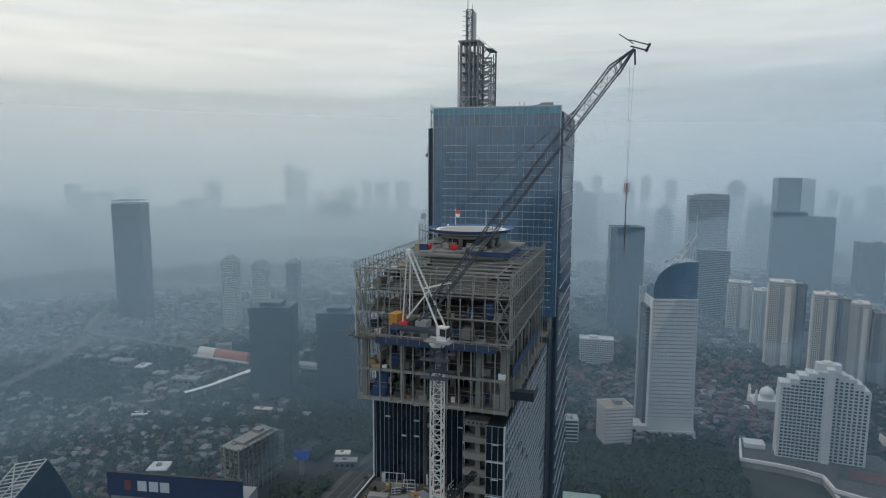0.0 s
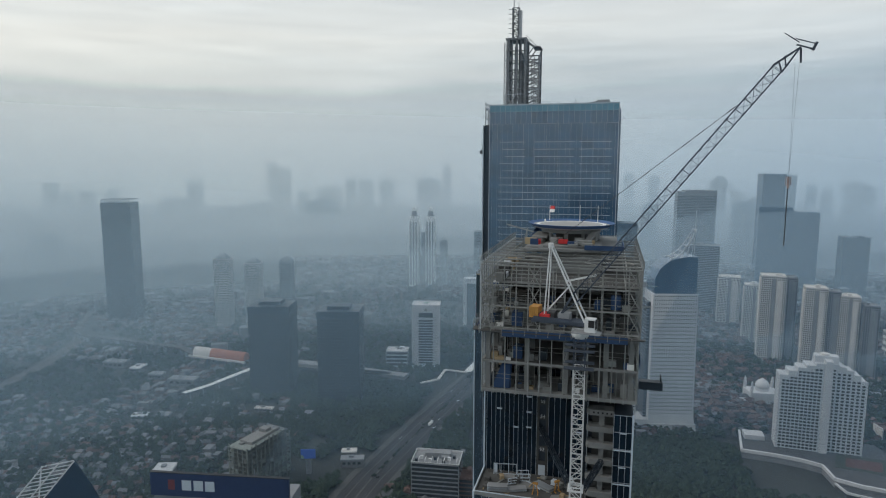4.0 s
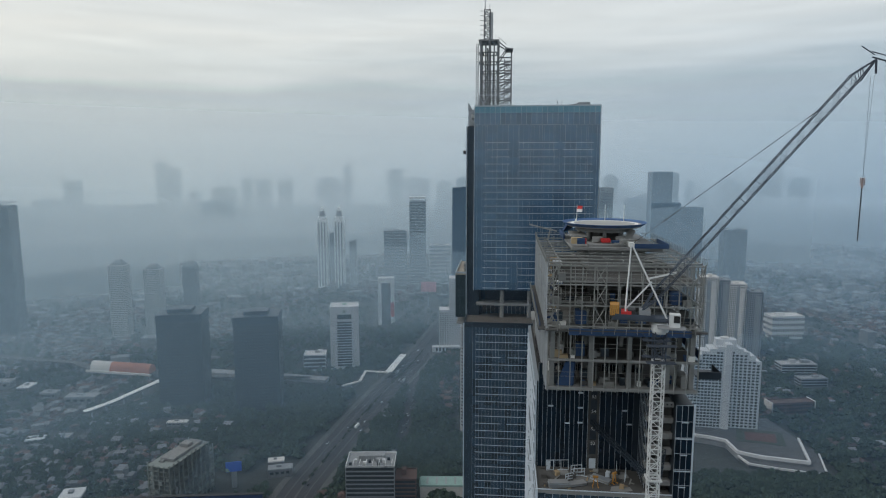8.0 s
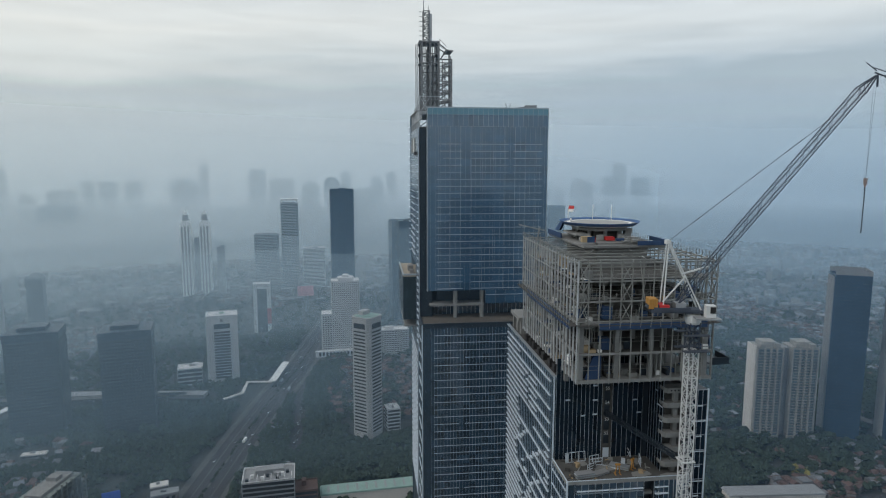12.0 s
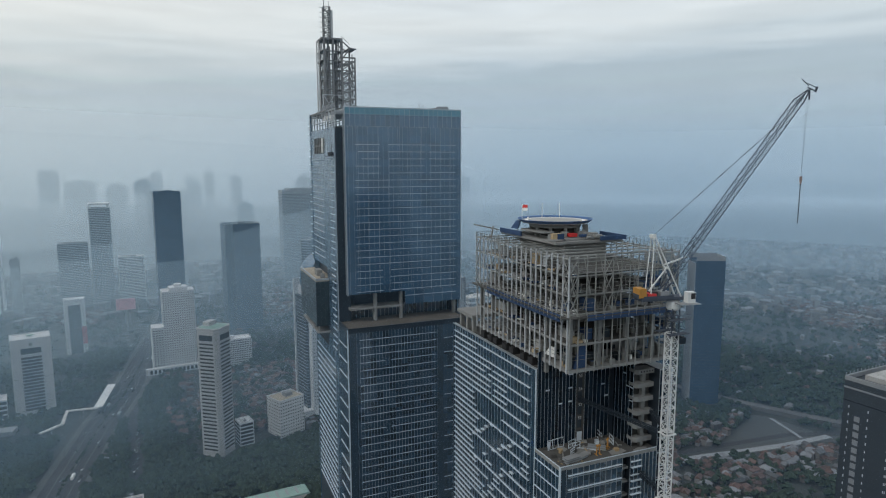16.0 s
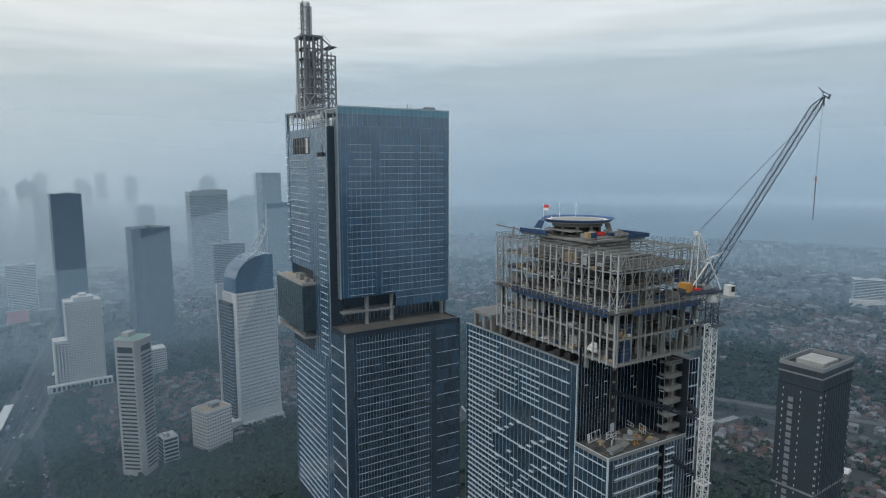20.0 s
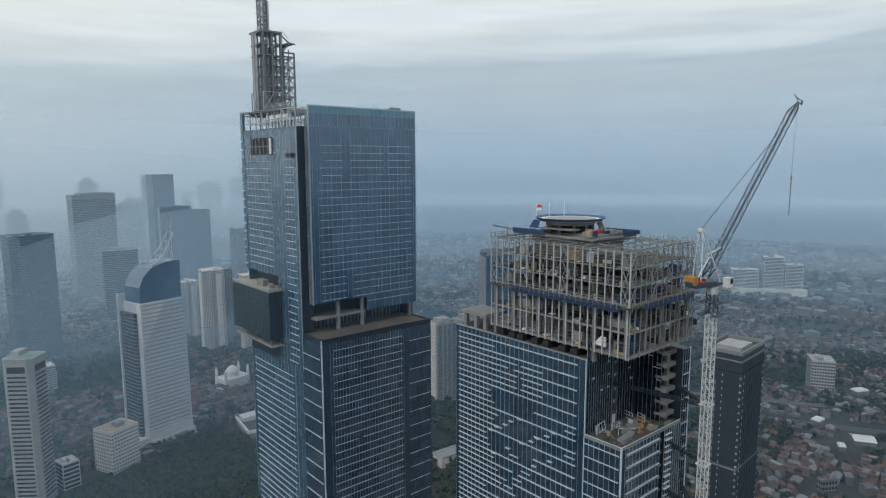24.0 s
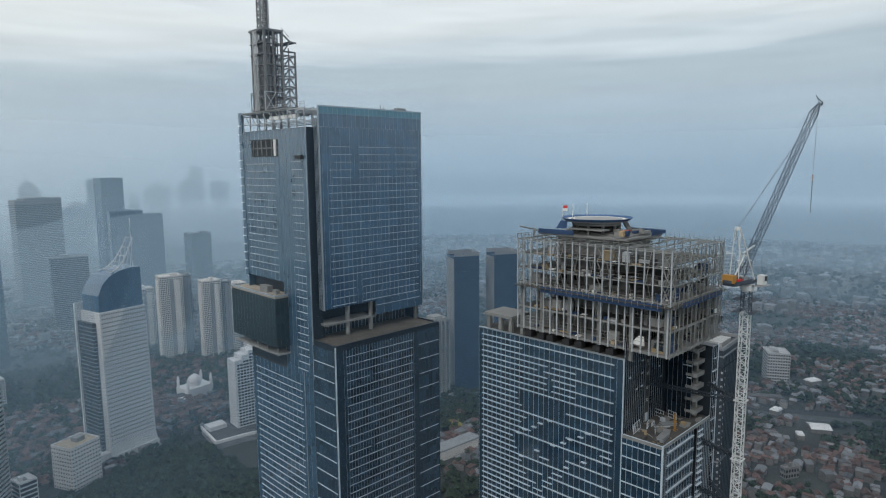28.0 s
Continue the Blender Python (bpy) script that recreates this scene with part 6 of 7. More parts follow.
part("banner", Shape().box(8.8, -10.4, 16, 16.3, -10.05, 46), material("faded_red_banner", (0.42, 0.07, 0.07), 0.8), port, "faded red hanging banner")
part("glass_wall", Shape().box(-9, -8, 0, 9, 8, 84), WINDOW_DARK, port)
st = block("white_stepped_tower", "white stepped tower with small square windows", -94, 1057, 46, 30, 125, 6, TOWER_WHITE, "grid", 3.5, roof=1, category="tower", pane=0.22)
part("top_storey", Shape().box(-12, -10, 125, 14, 10, 131).box(-4, -6, 131, 6, 6, 135), TOWER_WHITE, st)
part("low_wing", Shape().box(-40, -16, 0, -23, 10, 72).box(-52, -22, 0, 30, -15, 10), TOWER_WHITE, st)
for k in range(16):
    for j in range(4):
        part("wing_window", Shape().box(-38.5 + 4 * j, -16.3, 12 + 3.6 * k, -36.3 + 4 * j, -15.9, 13.6 + 3.6 * k), WINDOW_DARK, st)
for k in range(13):
    part("podium_window", Shape().box(-46 + 5.8 * k, -22.3, 2, -42.5 + 5.8 * k, -21.9, 8), WINDOW_DARK, st)
octo = thing("octagonal_tower", "pale grey chamfered office tower with banded windows", "tower", "", (-57, 722, 0), 52)
oc = [(-11.5, -16), (11.5, -16), (16, -11.5), (16, 11.5), (11.5, 16), (-11.5, 16), (-16, 11.5), (-16, -11.5)]
oc = [(x * 0.86, y * 0.86) for x, y in oc]
part("wall", Shape().prism(oc, 0, 142), TOWER_TAN, octo)
unit = Shape().box(-8.4, -14.05, 1.3, 8.4, 14.05, 3.0).box(-14.05, -8.4, 1.3, 14.05, 8.4, 3.0).mesh("window_band", WINDOW_DARK)
for k in range(30):
    part("window_band", unit, WINDOW_DARK, octo, place=(0, 0, 6 + 4.1 * k))
part("crown_window", Shape().box(-8, -14.1, 131, 8, 14.1, 137).box(-14.1, -8, 131, 14.1, 8, 137), WINDOW_DARK, octo)
part("parapet", Shape().prism([(x * 1.02, y * 1.02) for x, y in oc], 142, 144.2), TOWER_TAN, octo)
part("roof_surface", Shape().prism([(x * 0.88, y * 0.88) for x, y in oc], 144.2, 144.5), GREEN_ROOF, octo)
part("roof_house", Shape().box(-4, 2, 144.5, 9, 10, 149), TOWER_TAN, octo)
part("roof_pad", Shape().lathe([(5, 144.5), (5, 145)], -3, -4, 24), GREEN_ROOF, octo)
block("low_white_block", "small white office block beside the tower", -28, 735, 16, 18, 26, 12, TOWER_WHITE, "bands", 4)

# towers seen past the glass skyscraper
block("dark_glass_tower", "dark gridded tower with pale corner piers", 29, 1266, 50, 36, 206, 10, TOWER_DARK, "bands", 4.0, TOWER_BLUE, 2, "tower")
for sx, sy in ((503, 660), (556, 632)):
    slimr = block("dark_slender_tower", "slender dark glass tower with one grey concrete flank", sx, sy, 37, 32, 192, -27, TOWER_BLUE, "plain", 4.0, roof=0, category="tower", group="slender dark towers")
    part("pale_flank", Shape().box(-19.6, -15, 0, -18.5, 16, 190), TOWER_GREY, slimr)
    part("crown_screen", Shape().box(-18.5, -16.2, 193.4, 18.5, -15.6, 199).box(-18.5, 15.6, 193.4, 18.5, 16.2, 199).box(17.9, -15.6, 193.4, 18.5, 15.6, 199), TOWER_GREY, slimr)
condo = thing("twin_condominium", "cream twin condominium with stacked rounded balconies", "apartment tower", "", (428, 664, 0), -9)
for k in (-1, 1):
    part("wing", Shape().box(k * 20 - 15, -12, 0, k * 20 + 15, 14, 109), CONDO, condo)
    unit = Shape().prism([(-14, -12.6), (-6, -15), (6, -15), (14, -12.6), (14, -12), (-14, -12)], 0, 0.5).mesh("balcony", CONDO)
    band = Shape().box(-13.4, -12.5, 0.5, 13.4, -12.05, 3.35).mesh("window_band", PALE_GLASS)
    for j in range(31):
        part("balcony", unit, CONDO, condo, place=(k * 20, 0, 3 + 3.35 * j))
        part("window_band", band, PALE_GLASS, condo, place=(k * 20, 0, 3 + 3.35 * j))
    part("roof_house", Shape().box(k * 20 - 9, -8, 109, k * 20 + 8, 8, 115), CONDO, condo)
    for a in (-15.2, -7.4, -0.7, 6.0, 13.8):
        part("edge_pier", Shape().box(k * 20 + a, -15.3 if abs(a) < 8 else -13.4, 0, k * 20 + a + 1.4, -12.0, 111), CONDO, condo)
    part("crown_arch", Shape().box(k * 20 - 12, -13.0, 109, k * 20 - 6, -6, 113.5).box(k * 20 + 5, -13.0, 109, k * 20 + 11, -6, 113.5), CONDO, condo)
part("link", Shape().box(-5, -4, 0, 5, 12, 107), TOWER_GREY, condo)
# end flank keeps the lighter cream, without the shade tone
part("end_flank", Shape().box(-36.2, -10, 0, -35.1, 12, 110), TOWER_CREAM, condo)
DK = block("dark_office_tower", "dark glass tower with pale roof slab and dotted mullions", 232, 196, 35, 22, 213, 4, TOWER_DARK, "none", 400, roof=0, category="tower")
part("roof_pad", Shape().box(-8, -7, 213, 9, 7, 215.4), PAD_CONCRETE, DK)
for k in range(12):
    part("roof_rail_post", Shape().box(-17.2 + 3.1 * k, -11.0, 215.6, -16.9 + 3.1 * k, -10.7, 217).box(-17.2 + 3.1 * k, 10.7, 215.6, -16.9 + 3.1 * k, 11.0, 217), TOWER_GREY, DK)
part("roof_rim", Shape().box(-17.6, -11.1, 213.5, 17.6, -10.3, 215.6).box(-17.6, 10.3, 213.5, 17.6, 11.1, 215.6).box(-17.6, -10.3, 213.5, -16.8, 10.3, 215.6).box(16.8, -10.3, 213.5, 17.6, 10.3, 215.6), TOWER_GREY, DK)
part("crown_band", Shape().box(-17.7, -11.2, 209.6, 17.7, 11.2, 210.4), TOWER_GREY, DK)
part("crown_line", Shape().box(-17.7, -11.2, 203.2, 17.7, 11.2, 203.6), WINDOW_DARK, DK)
for k in range(13):
    part("facade_rib", Shape().box(-17.2 + 2.8 * k, -11.35, 0, -17.0 + 2.8 * k, -11.0, 209), TOWER_DARK, DK)
part("mid_band", Shape().box(-17.7, -11.2, 146, 17.7, 11.2, 147.2), TOWER_GREY, DK)
for a in (-17.3, -13.0, 16.5):
    for k in range(28):
        part("facade_lamp", Shape().box(a - 0.15, -11.3, 92 + 4.0 * k, a + 0.15, -10.9, 93.2 + 4.0 * k), TOWER_WHITE, DK)
for a in (-10.6, -1.0, 8.0):
    for k in range(28):
        part("facade_lamp", Shape().box(-17.8, a - 0.15, 92 + 4.0 * k, -17.4, a + 0.15, 93.2 + 4.0 * k), TOWER_WHITE, DK)
for k in range(26):
    part("stair_window", Shape().box(-17.75, 2.6, 94 + 4.0 * k, -17.45, 5.2, 96.6 + 4.0 * k), TOWER_GREY, DK)
for x, y, w, h in ((1440, 722, 62, 60), (1480, 672, 44, 92), (1510, 636, 40, 74)):
    slab = block("far_apartment_slab", "pale far apartment slab in haze", x, y, w, 24, h, -52, TOWER_CREAM, "bands", 3.5, category="apartment tower", group="far apartment slabs")
    part("podium", Shape().box(-w / 2 - 6, -30, 0, w / 2 + 6, -12, 16), TOWER_CREAM, slab)
cluttered = block("low_flat_block", "low grey block with a cluttered roof", -147, 556, 46, 30, 38, 6, TOWER_GREY, "bands", 4, roof=4)
for k in range(9):
    part("roof_unit", Shape().box(-20 + 4.4 * k, -11 + 5 * (k % 3), 38.2, -17.4 + 4.4 * k, -8.4 + 5 * (k % 3), 40.4 + k % 2), TOWER_WHITE if k % 2 else DARK_METAL, cluttered)
for k in range(8):
    part("roof_beam", Shape().box(-22 + 6 * k, -14.6, 41.5, -21.4 + 6 * k, -6, 42.1).box(-22 + 6 * k, -14.6, 38, -21.4 + 6 * k, -14, 41.5), TOWER_WHITE, cluttered)
part("roof_rim", Shape().box(-23, -15, 38, 23, -14.4, 39.6).box(-23, 14.4, 38, 23, 15, 39.6).box(-23, -14.4, 38, -22.4, 14.4, 39.6).box(22.4, -14.4, 38, 23, 14.4, 39.6), TOWER_WHITE, cluttered)
block("low_flat_block", "low brick-red block beside a green roof", -116, 558, 24, 22, 24, 6, ROOFS, "bands", 4, roof=1)
market = thing("green_roof_hall", "long low hall with a pale green metal roof", "hall", "", (-44, 573, 0), 5)
part("wall", Shape().box(-58, -8, 0, 58, 8, 12), TOWER_CREAM, market)
part("roof", Shape().prism([(-59, -9), (59, -9), (59, 9), (-59, 9)], 12, 13.5, 0.97), GREEN_ROOF, market)
for k in range(12):
    part("roof_light", Shape().box(-52 + 9 * k, -6, 13.5, -50 + 9 * k, 6, 13.8), TOWER_GREY, market)
hall = thing("green_roof_hall", "long low hall with a pale green metal roof", "hall", "", (325, 520, 0), -4)
part("wall", Shape().box(-46, -8, 0, 46, 8, 11), TOWER_CREAM, hall)
part("roof", Shape().prism([(-47, -9), (47, -9), (47, 9), (-47, 9)], 11, 12.6, 0.96), TOWER_GREY, hall)
shed = thing("white_roof_shed", "wide shed with a pale ribbed gable roof", "shed", "", (686, 246, 0), -58)
shed.scale = (0.74, 1.1, 1)
part("wall", Shape().box(-15, -9, 0, 15, 9, 5), HOUSE_WALL, shed)
for side in (-1, 1):        # two tilted roof slopes, ribbed by seams
    slope = Shape()
    for k in range(10):
        x0 = -15.5 + 3.1 * k
        n = len(slope.v)
        slope.v += [(x, side * y, z) for x in (x0 + 0.12, x0 + 2.98) for y, z in ((0, 8.0), (9.8, 4.9), (9.8, 5.2), (0, 8.3))]
        slope.f += [(n, n + 1, n + 2, n + 3), (n + 7, n + 6, n + 5, n + 4), (n, n + 4, n + 5, n + 1), (n + 1, n + 5, n + 6, n + 2), (n + 2, n + 6, n + 7, n + 3), (n + 3, n + 7, n + 4, n)]
    part("roof_slope", slope, TOWER_WHITE, shed)
part("gable", Shape().prism([(-14.8, -9), (14.8, -9), (14.8, 9), (-14.8, 9)], 5, 7.7, 0.08), HOUSE_WALL, shed)
mosque = thing("white_mosque", "white mosque with a round dome and small minarets", "mosque", "", (214, 912, 0), 10)
part("hall", Shape().box(-20, -14, 0, 20, 14, 14), TOWER_WHITE, mosque)
part("drum", Shape().lathe([(8.5, 14), (8.5, 18)], 0, 0, 24), TOWER_WHITE, mosque)
part("dome", Shape().lathe([(8.8, 18), (9.2, 21), (8.2, 24.5), (5.5, 27.5), (2.2, 29.3), (0.3, 31)], 0, 0, 24), TOWER_WHITE, mosque, smooth=True)
for mx, my in ((-18, -12), (18, -12), (18, 12), (-18, 12)):
    part("minaret", Shape().lathe([(2, 0), (2, 22), (2.6, 22.3), (1.6, 23), (1.4, 27), (0.1, 30)], mx, my, 10), TOWER_WHITE, mosque)
part("wing", Shape().box(-40, -22, 0, -18, -8, 7), TOWER_WHITE, mosque)

# office tower with a blue sign board along its roof edge
signb = thing("sign_topped_tower", "grey office tower topped by a long navy sign board", "tower", "", (-170.5, 202.6, 0), 9)
part("wall", Shape().box(0.5, 1.2, 0, 57.5, 15, 184.6), TOWER_GREY, signb)
for k in range(24):
    part("window_band", Shape().box(1, 1.0, 92 + 3.8 * k, 57, 1.3, 94 + 3.8 * k), WINDOW_DARK, signb)
part("board", Shape().box(0, 0, 184.8, 58, 1.1, 194.6), SIGN_BLUE, signb, "navy blue sign board")
part("board_cap", Shape().box(-0.2, -0.2, 194.6, 58.2, 1.3, 194.85), BLACK, signb)
for k in range(8):
    part("board_stay", Shape().beam((4 + 7 * k, 1.2, 193.5), (4 + 7 * k, 6, 185), 0.2), STEEL_GREY, signb)
part("logo_bar", Shape().box(7.6, -0.12, 187.6, 10.4, 0, 191.8), material("dull_red_logo", (0.16, 0.03, 0.035), 0.6), signb, "dull red logo bar")
for a in (13.4, 18.4, 23.2):
    part("sign_bar", Shape().box(a, -0.14, 187.6, a + 3.9, 0, 191.8), FIN_ALU, signb, "plain white bar on the sign")

# tower with a gabled crown of white lattice
gable = thing("lattice_crown_tower", "blue-grey tower with a sloping white lattice crown", "tower", "", (-257.3, 249.5, 0), 42.7)
part("wall", Shape().box(-30, 0.6, 0, 16, 22, 125), TOWER_BLUE, gable)
wedge = Shape()
wedge.v = [(x, y, z) for y in (0, 1.4) for x, z in ((-32, 118), (17, 118), (13, 135), (7, 151), (0, 166.3), (-3, 163), (-16, 147))]
wedge.f = [tuple(range(7)), tuple(range(13, 6, -1))] + [(i, 7 + i, 7 + (i + 1) % 7, (i + 1) % 7) for i in range(7)]
part("gable_wall", wedge, TOWER_BLUE, gable, "smooth grey gable wall")
for k in range(11):
    f = k / 10
    part("lattice_bar", Shape().beam((-16.5 * f - 0.3, 0.4, 166 - 19 * f), (-16.5 * f - 15, 5.5, 163.8 - 19 * f), 0.38), TOWER_WHITE, gable)
for a in (0, 0.5, 1.0):
    part("lattice_post", Shape().beam((-14.5 * a, 5 * a, 166 - 2.2 * a), (-16.5 - 14.5 * a, 5 * a, 147 - 2.2 * a), 0.6), TOWER_WHITE, gable)
part("lattice_brace", Shape().beam((-15, 5.2, 163.8), (-17, 0.4, 147), 0.5), TOWER_WHITE, gable)

# bare concrete block being built
shell = thing("concrete_shell_block", "bare grey concrete block under construction with open floors", "building", "", (-323, 531, 0), -10)
for k in range(12):
    part("floor_slab", Shape().box(-12, -32, 4.2 * k + 3.7, 12, 32 - (6 if k > 9 else 0), 4.2 * k + 4.2), NET_GREEN, shell)
for b in np.linspace(-31, 31, 11):
    for a in (-11.2, 11.2):
        part("column", Shape().box(a - 0.5, b - 0.5, 0, a + 0.5, b + 0.5, 46 if b > 26 else 51 + random.uniform(-1, 2)), NET_GREEN, shell)
for a in (-5.6, 0, 5.6):
    part("column", Shape().box(a - 0.5, -31.5, 0, a + 0.5, -30.5, 51), NET_GREEN, shell)
part("core", Shape().box(-7, -20, 0, 7, 22, 53).box(-5, 4, 53, 4, 12, 56), CONCRETE, shell)
for k in range(9):
    part("net_panel", Shape().box(-11.8 + 4 * (k % 6), -32.25, 8 + 4.2 * (k * 5 % 9), -8.4 + 4 * (k % 6), -32.1, 11.6 + 4.2 * (k * 5 % 9)), NET_GREEN, shell, "grey-green building net")
for k in range(14):
    part("edge_panel", Shape().box(12.1, -30 + 4.4 * k, 4.2 * (k * 7 % 11) + 4.2, 12.25, -26.4 + 4.4 * k, 4.2 * (k * 7 % 11) + 7.2), NET_GREEN if k % 3 else NET_GREEN, shell)
for k in range(5):
    part("sheeting", Shape().box(12.3, -28 + 3.4 * k, 0, 12.5, -26 + 3.4 * k, 14 + 5 * (k * 3 % 4)), TOWER_GREY, shell, "ragged pale sheeting")
for k in range(18):
    a, b = random.uniform(-10, 9), random.uniform(-29, 22)
    part("roof_material", Shape().box(a, b, 50.4, a + random.uniform(0.8, 3), b + random.uniform(0.8, 4), 50.4 + random.uniform(0.4, 1.6)), random.choice((CONCRETE, NET_GREEN, TOWER_GREY)), shell)

# elevated railway, canopy tube, white walkway, footbridges
RAIL = [(-1038, 1060), (-985, 985), (-940, 925), (-897, 906), (-798, 900), (-684, 886), (-640, 860), (-544, 852), (-450, 848), (-300, 852)]
strip("viaduct", RAIL, 11, PAVING, "pale concrete railway viaduct", "viaduct", 12, 2.0)
for (x0, y0), (x1, y1) in zip(RAIL[2:], RAIL[3:]):
    for k in range(3):
        f = k / 3
        p = tagged(part("viaduct_pier", Shape().box(-1.8, -2, 0, 1.8, 2, 9.4).prism([(-1.8, -2), (1.8, -2), (1.8, 2), (-1.8, 2)], 9.4, 10, 1.8), TOWER_GREY, place=(x0 + (x1 - x0) * f, y0 + (y1 - y0) * f, 0)), "concrete pier under the viaduct", "pier", "viaduct piers")
tube = thing("canopy_tube", "rounded canopy with white end and red-brown sheets over the viaduct", "canopy", "", (-588, 856, 12), -5)
for k in range(12):
    tri = Shape()
    tri.v = [(a, 8.5 * math.cos(t), 12.5 * math.sin(t)) for a in (-50 + 8.2 * k, -42.0 + 8.2 * k) for t in np.linspace(0, math.pi, 11)]
    tri.f = [(i, i + 1, 12 + i, 11 + i) for i in range(10)] + [tuple(range(11)), tuple(range(21, 10, -1))]
    part("canopy_bay", tri, TOWER_CREAM if k < 4 else ORANGE, tube)
part("base_ledge", Shape().box(-56, -11, -2.5, 52, -8.4, 0.5), TOWER_CREAM, tube)
WALK = [(-545, 705), (-537, 722), (-530, 741), (-523, 775), (-516, 806), (-508, 845)]
BRIDGE = [(-248, 833), (-228, 854), (-229, 899), (-194, 896)]
HALLWAY = [(-470, 868), (-380, 862), (-275, 850)]
strip("covered_walkway", WALK, 8, WHITE, "white roofed elevated walkway", "walkway", 11, 0.9, "")
strip("footbridge", BRIDGE, 4, TOWER_CREAM, "pale roofed footbridge over the avenue", "footbridge", 9, 1.6, "")
strip("station_roof", [(-194, 898), (-186, 986)], 10, WHITE, "white flat roof of a bus stop", "bus stop", 9, 0.9, "")
strip("concourse", HALLWAY, 16, TOWER_GREY, "long low concrete concourse", "concourse", 12, 5, "")
for (x0, y0), (x1, y1) in list(zip(WALK, WALK[1:])) + list(zip(BRIDGE, BRIDGE[1:])) + list(zip(HALLWAY, HALLWAY[1:])):
    tagged(part("walkway_post", Shape().box(-0.6, -0.6, 0, 0.6, 0.6, 7.4), TOWER_GREY, place=((x0 + x1) / 2, (y0 + y1) / 2, 0)), "short concrete post under a raised walkway", "post", "walkway posts")
led = thing("roadside_screen", "small bright blue advertising screen on a post", "billboard", "", (-287, 562, 0), 20)
part("post", Shape().box(-2.5, -1, 0, 2.5, 2.5, 19), TOWER_GREY, led)
part("face", Shape().box(-7.5, -1.3, 17, 7.5, -0.5, 27), material("bright_blue_screen", (0.02, 0.10, 0.55), 0.5), led)
part("corner_mark", Shape().prism([(-7.5, -1.5), (-3.5, -1.5), (-3.5, -1.35), (-7.5, -1.35)], 17.3, 21, 0.5, (-1, 0)), GREEN_ROOF, led)
pinkb = thing("roadside_screen", "large pale pink advertising screen beside the avenue", "billboard", "", (-190, 1365, 0), 6)
part("post", Shape().box(-2, 0, 0, 2, 3, 36), TOWER_GREY, pinkb)
part("face", Shape().box(-17, -1, 36, 17, 0, 58), PINK, pinkb)
for x, y, w, d, h, a, m in ((-555, 635, 15, 9, 9, 20, TOWER_WHITE), (-529, 645, 12, 10, 8, 12, TOWER_GREY), (-427, 519, 15, 14, 13, 18, TOWER_WHITE), (-250, 590, 18, 8, 12, 18, TOWER_GREY), (-258, 600, 12, 7, 16, 18, TOWER_CREAM), (-420, 700, 18, 6, 6, 8, TOWER_CREAM), (-585, 758, 30, 12, 14, 8, TOWER_GREY), (-640, 770, 16, 10, 12, 8, TOWER_GREY), (-740, 800, 26, 12, 14, 8, TOWER_GREY), (-690, 790, 12, 16, 12, 8, TOWER_WHITE)):
    w, d, h = w * 0.7, d * 0.7, h * 0.7
    low = thing("low_roofed_building", "low building with a pale flat roof among trees", "building", "low pale buildings", (x, y, 0), a)
    part("wall", Shape().box(-w + 0.5, -d + 0.5, 0, w - 0.5, d - 0.5, h), HOUSE_WALL, low)
    part("roof", Shape().prism([(-w, -d), (w, -d), (w, d), (-w, d)], h, h + 1.2, 0.96), m, low)
    part("roof_box", Shape().box(-w * 0.3, -d * 0.2, h + 1.2, w * 0.1, d * 0.3, h + 3.2), TOWER_GREY, low)
    for k in range(4):
        part("window", Shape().box(-w * 0.8 + k * w * 0.42, -d + 0.3, h * 0.45, -w * 0.8 + k * w * 0.42 + w * 0.25, -d + 0.55, h * 0.75), WINDOW_DARK, low)

strip("raised_road", RAISED, 13, PAVING, "raised concrete road beside woods", "road", 6, 5.6)
strip("road", [(330, 508), (431, 499), (477, 492), (539, 484), (605, 481)], 9, TOWER_GREY, "pale concrete road across the canal", "road", 1.4, 1.3)
strip("road", [(589, 547), (577, 506), (572, 491)], 4, TOWER_GREY, "narrow pale path beside the canal", "road", 0.9, 0.8)
for x, y, w, d, h, a, m, label in ((842, 345, 34, 30, 44, 30, TOWER_TAN, "pale square office block with rows of windows"), (538, 234, 17, 7, 11, -30, HOUSE_WALL, "long pale house with small windows"), (905, 420, 30, 9, 10, 30, ROOFS, "long house with a red roof")):
    block("low_white_block", label, x, y, w, d, h, a, m, "grid", 4.2, roof=2)
for x, y, w, d in ((705, 300, 7, 5), (645, 255, 5, 3.5), (560, 330, 6, 5), (820, 500, 14, 8), (860, 300, 10, 6), (700, 430, 12, 6)):
    bright = thing("white_roof_shed", "small shed with a bright white roof among houses", "shed", "white roofed sheds", (x, y, 0), random.uniform(-40, 40))
    part("wall", Shape().box(-w, -d, 0, w, d, 6), HOUSE_WALL, bright)
    part("roof", Shape().prism([(-w - 0.4, -d - 0.4), (w + 0.4, -d - 0.4), (w + 0.4, d + 0.4), (-w - 0.4, d + 0.4)], 6, 8, 0.8), TOWER_WHITE, bright)

